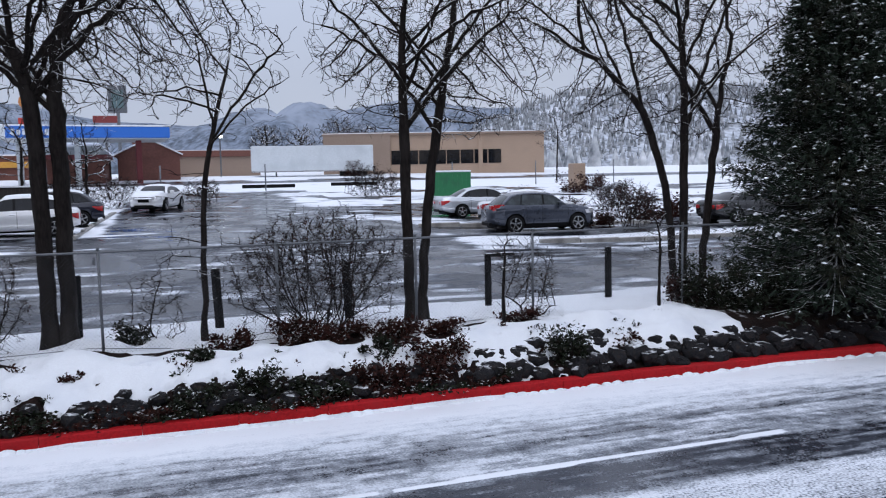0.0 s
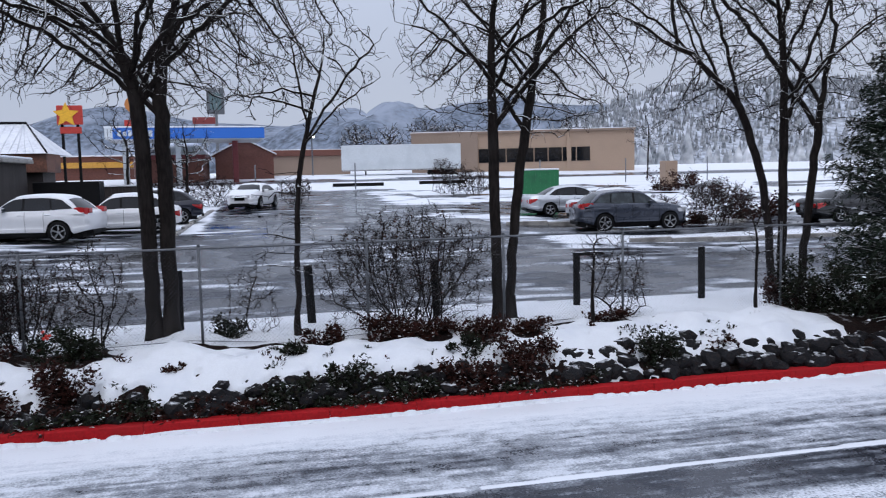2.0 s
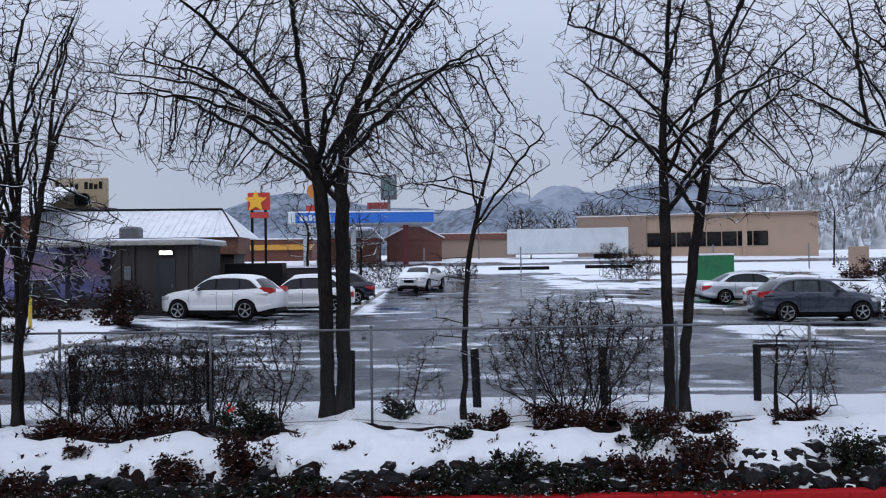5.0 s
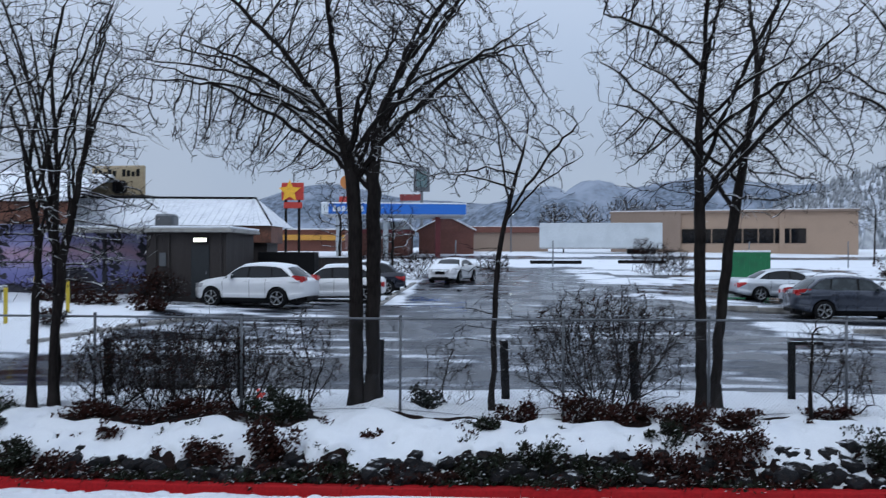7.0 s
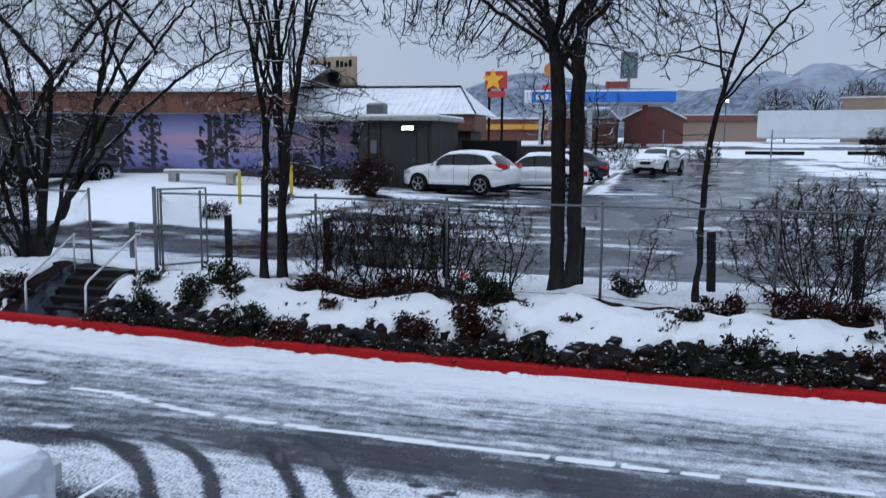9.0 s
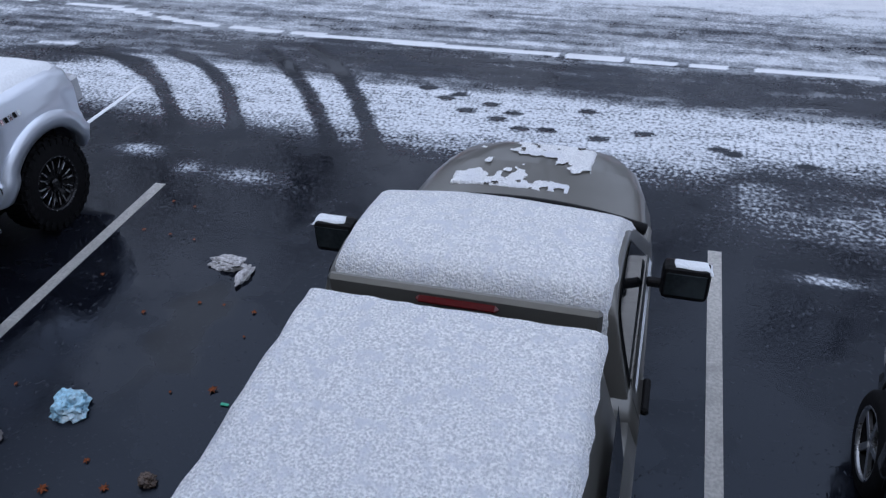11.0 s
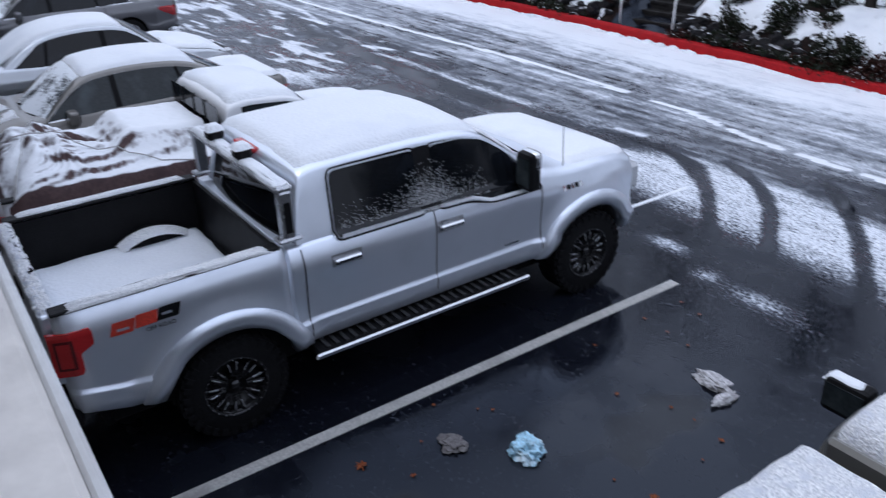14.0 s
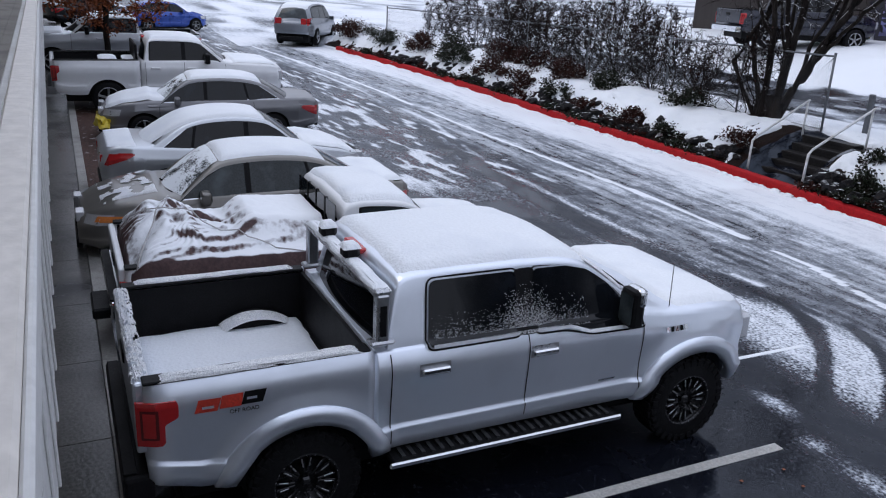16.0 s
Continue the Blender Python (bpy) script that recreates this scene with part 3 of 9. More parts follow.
# footway and building of the viewer
footway = tagged(new("pavement"), "wet concrete footway below the gallery", "pavement", kind="structure")
def sloped(name, x0, x1, y0, y1, z0, z1, mat, parent):
    """A cast length that follows the rise of the ground."""
    a, c = float(rise(x0)), float(rise(x1))
    v = [(x0, y0, z0 + a), (x1, y0, z0 + c), (x1, y1, z0 + c), (x0, y1, z0 + a)]
    g = 0.006
    v += [(x0 + g, y0 + g, z1 + a), (x1 - g, y0 + g, z1 + c), (x1 - g, y1 - g, z1 + c), (x0 + g, y1 - g, z1 + a)]
    v = v[:4] + [(x, y, z1 - 0.006 + float(rise(x))) for x, y, _ in v[:4]] + v[4:]
    f = [(8, 9, 10, 11)] + [(k + o, (k + 1) % 4 + o, (k + 1) % 4 + 4 + o, k + 4 + o) for o in (0, 4) for k in range(4)]
    return link_mesh(name, v, f, mat, parent)


for i in range(34):
    x1 = 6 - i * 1.6
    sloped("slab", x1 - 1.595, x1, -1.9, 0.14, -0.05, 0.10, CONCRETE, footway)
    sloped("kerb_edge", x1 - 1.595, x1, 0.146, 0.3, -0.05, 0.105, KERB_GREY, footway)
RAIL_PAINT = material("gallery_white_paint", (0.60, 0.60, 0.59), 0.5, vary=0.06, scale=2, fine=50, bump=0.15, second=(0.47, 0.45, 0.43), spread=0.58)
CAP_PAINT = material("cap_off_white_paint", (0.62, 0.585, 0.54), 0.45, vary=0.08, scale=3, fine=30, bump=0.25, second=(0.58, 0.55, 0.52), spread=0.55)
DECK = material("deck_coating", (0.24, 0.22, 0.19), 0.5, vary=0.12, scale=1.5, fine=40, second=(0.15, 0.14, 0.125), bump=0.25)
STUCCO = material("stucco", (0.42, 0.39, 0.34), 0.8, vary=0.1, scale=2, fine=60, bump=0.6)
rail = tagged(new("gallery_parapet"), "white boarded gallery parapet with a flat painted cap", "railing", kind="structure")
skew = pose(0, 0, 0, 0, 1.7, 0.3)
boxed("cap", (-60, 8, -0.084, -0.0265, 3.59, 3.63), CAP_PAINT, rail, 0.005, "weathered off-white cap board", skew)
boxed("cap_nosing", (-60, 8, -0.026, -0.016, 3.575, 3.627), RAIL_PAINT, rail, 0.003, "bright white edge strip", skew)
boxed("parapet_wall", (-60, 8, -0.115, -0.092, 2.3, 3.589), RAIL_PAINT, rail, 0.004, "", skew)
for i in range(56):
    x = 1.0 - i * 0.41
    boxed("batten", (x - 0.018, x + 0.018, -0.0915, -0.081, 2.31, 3.585), RAIL_PAINT, rail, 0.003, "", skew)
house = tagged(new("motel_building"), "stucco two-storey building with an open gallery", "building", kind="structure")
boxed("gallery_floor", (-60, 8, -1.9, -0.60, 2.42, 2.58), DECK, house, 0.0, "worn tan deck", skew)
boxed("floor_edge", (-60, 8, -0.598, -0.12, 2.42, 2.575), DECK, house, 0.0, "", skew)
boxed("wall", (-60, 8, -2.3, -1.9, 0, 7.19), STUCCO, house, 0.0)
boxed("roof", (-60, 8, -2.4, -1.2, 7.2, 7.4), STUCCO, house, 0.0)

# ---- vehicles: local axes, front towards +y, origin on the ground below the middle ----
def track(pairs, y):
    ys, zs = zip(*pairs)
    return float(np.interp(y, ys, zs))


# flank profile: share of the height above the sill, and how far the skin stands in or out
FLANK = [(0, -0.075), (0.10, -0.030), (0.26, -0.018), (0.31, -0.034), (0.5, -0.018), (0.66, 0.0), (0.80, -0.004), (0.86, -0.022), (1.0, -0.055)]

LEVELS = (0, 0.08, 0.15, 0.22, 0.245, 0.265, 0.29, 0.32, 0.4, 0.5, 0.58, 0.66, 0.73, 0.80, 0.86, 0.93, 1.0)


class Body:
    """The lower body as a lengthwise loft, and the cabin as a superellipse that narrows upwards."""

    def __init__(self, s):
        self.s = s
        self.half = s["L"] / 2
        self._crest = None

    def width(self, y):
        return track(self.s["plan"], y)

    def sill(self, y):
        z = track(self.s["sill"], y)
        for c in self.s["axles"]:
            r = self.s["arch"]
            if abs(y - c) < r:
                z = max(z, self.s["wheel_r"] + math.sqrt(r * r - (y - c) ** 2) * 0.98)
        return z

    def ring(self, y):
        """Half cross-section from the sill up to the middle of the top."""
        w, zb, zs, zt = self.width(y), self.sill(y), track(self.s["shoulder"], y), track(self.s["top"], y)
        z0 = track(self.s["sill"], y)
        mid = z0 + (zs - z0) * 0.55
        out = []
        for k in LEVELS:
            z = zb + (zs - zb) * k
            out.append((self.side(y, z), z))
        edge = min(zt, zs + 0.05)
        out.append((w - 0.07, zs + 0.02 + (edge - zs) * 0.4))
        out.append((w - 0.17, zs + (zt - zs) * 0.75 + 0.012))
        out.append((w * 0.45, zt + 0.01))
        out.append((0.0, zt + 0.018))
        return out

    def side(self, y, z):
        """Half width of the flank at that height."""
        w, z0, zs = self.width(y), track(self.s["sill"], y), track(self.s["shoulder"], y)
        q = max(0.0, min(1.0, (z - z0) / max(0.05, zs - z0)))
        qs, dx = zip(*self.s.get("flank", FLANK))
        out = float(np.interp(q, qs, dx))
        if "blister" in self.s:
            for c in self.s["axles"]:
                rho = math.hypot(y - c, z - self.s["wheel_r"]) - self.s["arch"]
                out += self.s["blister"] * float(1 - ease(rho, 0.10, 0.26)) * float(ease(z, 0.5, 0.62))
        return w + out

    def columns(self, a, b):
        ys = set(np.linspace(a, b, max(2, int((b - a) / 0.16) + 1)))
        for c in self.s["axles"]:
            for q in np.linspace(-1, 1, 15):
                y = c + q * self.s["arch"] * 0.999
                if a < y < b:
                    ys.add(y)
            for q in ((0.02, 0.06, 0.10, 0.14, 0.18, 0.22, 0.27) if "blister" in self.s else ()):
                for y in (c - self.s["arch"] - q, c + self.s["arch"] + q):
                    if a < y < b:
                        ys.add(y)
        for y, _ in self.s["plan"] + self.s["top"]:
            if a < y < b:
                ys.add(y)
        return sorted(ys)

    def loft(self, a, b, ring=None):
        ys = self.columns(a, b)
        v, f = [], []
        n = None
        for y in ys:
            half = (ring or self.ring)(y)
            full = [(-x, z) for x, z in half] + [(x, z) for x, z in reversed(half[:-1])]
            n = len(full)
            v += [(x, y, z) for x, z in full]
        for i in range(len(ys) - 1):
            for k in range(n - 1):
                f.append((i * n + k, i * n + k + 1, (i + 1) * n + k + 1, (i + 1) * n + k))
        f.append(tuple(reversed(range(n))))
        f.append(tuple((len(ys) - 1) * n + k for k in range(n)))
        return v, f

    # cabin: an arched crest line along the car, with sides that lean in
    def cabin(self, s, grow=0.0):
        """Half width, middle and half length at level s (0 belt, 1 roof edge)."""
        c = self.s["cabin"]
        r = c["rear0"] + (c["rear1"] - c["rear0"]) * s
        fr = c["front0"] + (c["front1"] - c["front0"]) * s
        return self.lean(c["z0"] + (c["z1"] - c["z0"]) * s) + grow, (r + fr) / 2, (fr - r) / 2 + grow, c["z0"] + (c["z1"] - c["z0"]) * s

    def lean(self, z):
        c = self.s["cabin"]
        q = max(-0.1, min(1.15, (z - c["z0"]) / (c["z1"] - c["z0"])))
        return c["w0"] + (c["w1"] - c["w0"]) * q * (1 + 0.12 * (1 - q))

    def crest_line(self):
        if self._crest is None:
            c = self.s["cabin"]
            r0, r1, f1, f0, z0, z1 = c["rear0"], c["rear1"], c["front1"], c["front0"], c["z0"] - 0.03, c["z1"] + 0.055
            if c.get("boxy"):
                p = [(r0, z0), (r1 - 0.03, z1 - 0.16), (r1 + 0.02, z1 - 0.03), (r1 + 0.22, z1), (f1 - 0.5, z1), (f1 - 0.04, z1 - 0.035), (f1 + 0.2, z1 - 0.15), (f0, z0)]
            else:
                d = (f1 - r1)
                p = [(r0, z0), (r1 - (r1 - r0) * 0.25, z1 - (z1 - z0) * 0.28), (r1 + d * 0.1, z1 - 0.035), (r1 + d * 0.55, z1 + 0.012), (f1 + 0.02, z1 - 0.03), (f1 + (f0 - f1) * 0.3, z1 - (z1 - z0) * 0.24), (f0, z0)]
            for _ in range(3):
                q = [p[0]]
                for a, b in zip(p[:-1], p[1:]):
                    q += [(a[0] * 0.75 + b[0] * 0.25, a[1] * 0.75 + b[1] * 0.25), (a[0] * 0.25 + b[0] * 0.75, a[1] * 0.25 + b[1] * 0.75)]
                p = q + [p[-1]]
            self._crest = p
        return self._crest

    def top(self, x, y):
        """Height of the cabin's skin over (x, y)."""
        ys, zs = zip(*self.crest_line())
        c = self.s["cabin"]
        w = self.lean(c["z1"])
        q = min(1.2, abs(x) / w)
        m, h = (c["rear0"] + c["front0"]) / 2, (c["front0"] - c["rear0"]) / 2
        f = max(-1.0, min(1.0, (y - m) / h))
        yb = y + (0.16 if f > 0 else -c.get("bow", 0.10)) * q * q * f * f
        return float(np.interp(yb, ys, zs)) - 0.045 * q * q

    def eave(self, y):
        """Height at which the side turns into the roof."""
        w = self.lean(self.s["cabin"]["z1"])
        return self.top(w * 0.95, y) - 0.045

    def cabin_mesh(self):
        c = self.s["cabin"]
        ys = sorted({round(p[0], 4) for p in self.crest_line()} | {round(float(v), 4) for v in np.linspace(c["rear0"], c["front0"], 22)})
        v, f, n = [], [], 0
        for y in ys:
            e = max(c["z0"] - 0.06, self.eave(y))
            half = [(self.lean(c["z0"] - 0.08 + (e - c["z0"] + 0.08) * k / 5), c["z0"] - 0.08 + (e - c["z0"] + 0.08) * k / 5) for k in range(6)]
            w = self.lean(e)
            half.append((w - 0.010, e + 0.022))
            half += [(w * q, max(c["z0"] - 0.05, self.top(w * q, y) if q < 0.94 else e + 0.036)) for q in (0.965, 0.90, 0.75, 0.5, 0.25, 0.0)]
            full = [(-x, z) for x, z in half] + [(x, z) for x, z in reversed(half[:-1])]
            n = len(full)
            v += [(x, y, z) for x, z in full]
        for i in range(len(ys) - 1):
            for k in range(n - 1):
                f.append((i * n + k, i * n + k + 1, (i + 1) * n + k + 1, (i + 1) * n + k))
        return v, f

    def on_side(self, y, s, sign, grow):
        c = self.s["cabin"]
        z = min(c["z0"] + s * (c["z1"] - c["z0"]), self.eave(y))
        return (sign * (self.lean(z) + grow), y, z)

    def on_end(self, x, s, front, grow):
        c = self.s["cabin"]
        a, b = (c["front0"], c["front1"]) if front else (c["rear0"], c["rear1"])
        m, h = (c["rear0"] + c["front0"]) / 2, (c["front0"] - c["rear0"]) / 2
        w = self.lean(c["z1"])
        q = min(1.1, abs(x) / w)
        y = a + (b - a) * s
        y -= (0.16 if front else -c.get("bow", 0.10)) * q * q * 0.8 * (1 - s)
        sl = (self.top(x, y + 0.01) - self.top(x, y - 0.01)) / 0.02
        k = grow / math.sqrt(1 + sl * sl)
        return (x, y - sl * k, self.top(x, y) + k)

    def side_pane(self, corners, sign, grow=0.008, nu=11, nv=5):
        (a, s0), (b, s1), (c, s2), (d, s3) = corners  # lower rear, lower front, upper front, upper rear
        cb = self.s["cabin"]
        v = []
        for j in range(nv):
            for i in range(nu):
                p, q = i / (nu - 1), j / (nv - 1)
                yt = d * (1 - p) + c * p
                lim = (self.eave(yt) - 0.012 - cb["z0"]) / (cb["z1"] - cb["z0"])
                lo, hi = s0 * (1 - p) + s1 * p, min(lim, s3 * (1 - p) + s2 * p)
                y = (a * (1 - p) + b * p) * (1 - q) + yt * q
                v.append(self.on_side(y, lo + (max(hi, lo + 0.01) - lo) * q, sign, grow))
        return v, [(j * nu + i, j * nu + i + 1, (j + 1) * nu + i + 1, (j + 1) * nu + i) for j in range(nv - 1) for i in range(nu - 1)]

    def end_pane(self, x0, x1, s0, s1, front, grow=0.008, nu=17, nv=9):
        v = []
        for j in range(nv):
            for i in range(nu):
                p, q = i / (nu - 1) * 2 - 1, j / (nv - 1)
                s = s0 + (s1 - s0) * q
                v.append(self.on_end(p * (x0 + (x1 - x0) * q), s, front, grow))
        return v, [(j * nu + i, j * nu + i + 1, (j + 1) * nu + i + 1, (j + 1) * nu + i) for j in range(nv - 1) for i in range(nu - 1)]

    def flank(self, y0, y1, z0, z1, sign, grow=0.006, nu=6, nv=4, shear=0.0):
        """A patch that hugs the body side."""
        v = []
        for j in range(nv):
            for i in range(nu):
                z = z0 + (z1 - z0) * j / (nv - 1)
                y = y0 + (y1 - y0) * i / (nu - 1) + shear * j / (nv - 1)
                v.append((sign * (self.side(y, z) + grow), y, z))
        return v, [(j * nu + i, j * nu + i + 1, (j + 1) * nu + i + 1, (j + 1) * nu + i) for j in range(nv - 1) for i in range(nu - 1)]


def wheel(parent, x, y, r, width, rim_mat, sign, spokes=5, chunky=False):
    """A tyre with tread, a dished rim and its spokes; sign tells the outer side."""
    hub = r * (0.60 if chunky else 0.68)
    w = width / 2
    prof = [(-w, hub), (-w, r * 0.9), (-w * 0.8, r * 0.985), (-w * 0.3, r), (w * 0.3, r), (w * 0.8, r * 0.985), (w, r * 0.9), (w, hub)]
    v, f = lathe(prof, 36)
    tyre = link_mesh("tyre", v, f[:-2], TYRE, parent, smooth=True)
    tyre.matrix_parent_inverse = Matrix()
    tyre.location = (x, y, r)
    if chunky:
        bm = bmesh.new()
        for k in range(30):
            a = 2 * math.pi * k / 30
            for s in (-1, 1):
                box(bm, s * w * 0.45 - w * 0.42, s * w * 0.45 + w * 0.42, -r * 0.07, r * 0.07, r * 0.97, r * 1.02, 0.0,
                    Matrix.Rotation(a + (0.1 if s > 0 else 0), 4, "X"))
                box(bm, s * w * 0.97 - 0.012, s * w * 0.97 + 0.012, -r * 0.05, r * 0.05, r * 0.84, r * 0.97, 0.0, Matrix.Rotation(a, 4, "X"))
        part("tread", bm, TYRE, tyre)
    o = sign * w
    disc = [(o * 0.92, hub * 1.02), (o * 0.98, hub * 0.97), (o * 0.55, hub * 0.9), (o * 0.2, hub * 0.82), (o * 0.1, 0.02)]
    v, f = lathe(disc, 30)
    rim = link_mesh("rim", v, f[:-2], RIM_BLACK if rim_mat is RIM_BLACK else BLACK, tyre, smooth=True)
    bm = bmesh.new()
    box(bm, min(o * 0.3, o * 0.8), max(o * 0.3, o * 0.8), -hub * 0.16, hub * 0.16, -hub * 0.16, hub * 0.16, hub * 0.05)
    lip, lf = lathe([(o * 0.90, hub * 1.03), (o * 1.02, hub * 1.0), (o * 0.97, hub * 0.93), (o * 0.8, hub * 0.92)], 30)
    link_mesh("rim_lip", lip, lf[:-2], RIM if rim_mat is not RIM_BLACK else RIM_BLACK, tyre, smooth=True)
    for k in range(spokes):
        a = 2 * math.pi * k / spokes
        for t in ((-0.16, 0.16) if spokes > 6 or chunky else (0,)):
            box(bm, min(o * 0.62, o * 0.86), max(o * 0.62, o * 0.86), -hub * (0.032 if t else 0.1), hub * (0.032 if t else 0.1), hub * (0.42 if chunky else 0.12), hub * (0.86 if chunky else 0.95), hub * 0.015,
                Matrix.Rotation(a + t, 4, "X"))
    if chunky:
        bm.free()
        bm = bmesh.new()
        for k in range(spokes):
            a = 2 * math.pi * k / spokes
            for t in (-0.13, 0.13):
                box(bm, min(o * 0.62, o * 0.84), max(o * 0.62, o * 0.84), -hub * 0.035, hub * 0.035, hub * 0.34, hub * 0.90, hub * 0.012, Matrix.Rotation(a + t, 4, "X"))
        box(bm, min(o * 0.3, o * 0.86), max(o * 0.3, o * 0.86), -hub * 0.15, hub * 0.15, -hub * 0.15, hub * 0.15, hub * 0.06)
        part("spokes", bm, RIM_BLACK, tyre)
        for k in range(spokes):
            a = 2 * math.pi * k / spokes
            for t in (-0.17, 0.17):
                boxed("spoke_accent", (min(o * 0.80, o * 0.87), max(o * 0.80, o * 0.87), -hub * 0.02, hub * 0.02, hub * 0.54, hub * 0.82), RIM, tyre, 0.002, "", Matrix.Rotation(a + t, 4, "X"))
        for k in range(24):
            boxed("rivet", (min(o * 0.94, o * 1.0), max(o * 0.94, o * 1.0), -hub * 0.02, hub * 0.02, hub * 0.945, hub * 0.985), RIM, tyre, 0.0, "", Matrix.Rotation(2 * math.pi * k / 24, 4, "X"))
    else:
        part("spokes", bm, RIM, tyre, "machined bright spokes")
    return tyre


def snow_layer(name, parent, x0, x1, y0, y1, zfun, thick=0.05, mat=None, n=26, edge=0.10, seed=1, label="layer of fresh snow", hole=None, wide=None):
    """A blanket of snow over a curved top, thin and ragged at its rim."""
    v, f = [], []
    k = n + 1
    for j in range(k):
        for i in range(k):
            p, q = i / n, j / n
            wob = 0.02 * (float(grain(i * 0.8 + seed * 7, j * 0.8, 1.6)) - 0.5)
            x, y = x0 + (x1 - x0) * p + wob, y0 + (y1 - y0) * q + wob
            if wide:
                x *= wide(y)
            rim = min(min(p, 1 - p) * abs(x1 - x0), min(q, 1 - q) * abs(y1 - y0))
            t = thick * min(1.0, (rim / edge)) ** 0.5
            t *= 0.85 + 0.3 * float(grain(x * 1 + seed * 3, y, 0.35))
            z = zfun(x, y)
            v.append((x, y, z + (t if rim > 1e-4 else -0.012)))
    for j in range(n):
        for i in range(n):
            if hole and hole(*(v[j * k + i][:2])):
                continue
            f.append((j * k + i, j * k + i + 1, (j + 1) * k + i + 1, (j + 1) * k + i))
    return link_mesh(name, v, f, mat or SNOW, parent, label, smooth=True)


def cabin_top(B):
    """Height of the roof skin over (x, y)."""
    return B.top


def patch(name, vf, mat, parent, label=""):
    return link_mesh(name, vf[0], vf[1], mat, parent, label, smooth=True)


def mirror(parent, B, y, z, sign, mat, w, size=1.0, cap=None):
    bm = bmesh.new()
    x = sign * (w + 0.13)
    hx, hz = (0.065 * size, 0.20 * size) if cap else (0.11 * size, 0.15 * size)
    if cap:
        x = sign * (w + 0.11)
    box(bm, x - hx, x + hx, y - 0.06, y + 0.07, z - 0.04, z + hz, 0.035, None, 2)
    ob = part("mirror", bm, mat, parent, smooth=False)
    boxed("mirror_glass", (x - hx * 0.82, x + hx * 0.82, y - 0.066, y - 0.061, z + 0.005, z + hz * 0.84), GLASS_CLEAR, ob, 0.0)
    if cap:
        boxed("mirror_cap", (x - hx - 0.008, x + hx + 0.008, y - 0.02, y + 0.085, z + hz * 0.45, z + hz + 0.012), cap, ob, 0.045, "chrome cap", None, 3)
    boxed("mirror_arm", (min(sign * (w - 0.08), x), max(sign * (w - 0.08), x), y - 0.02, y + 0.03, z, z + 0.05), BLACK, ob, 0.01)
    return ob


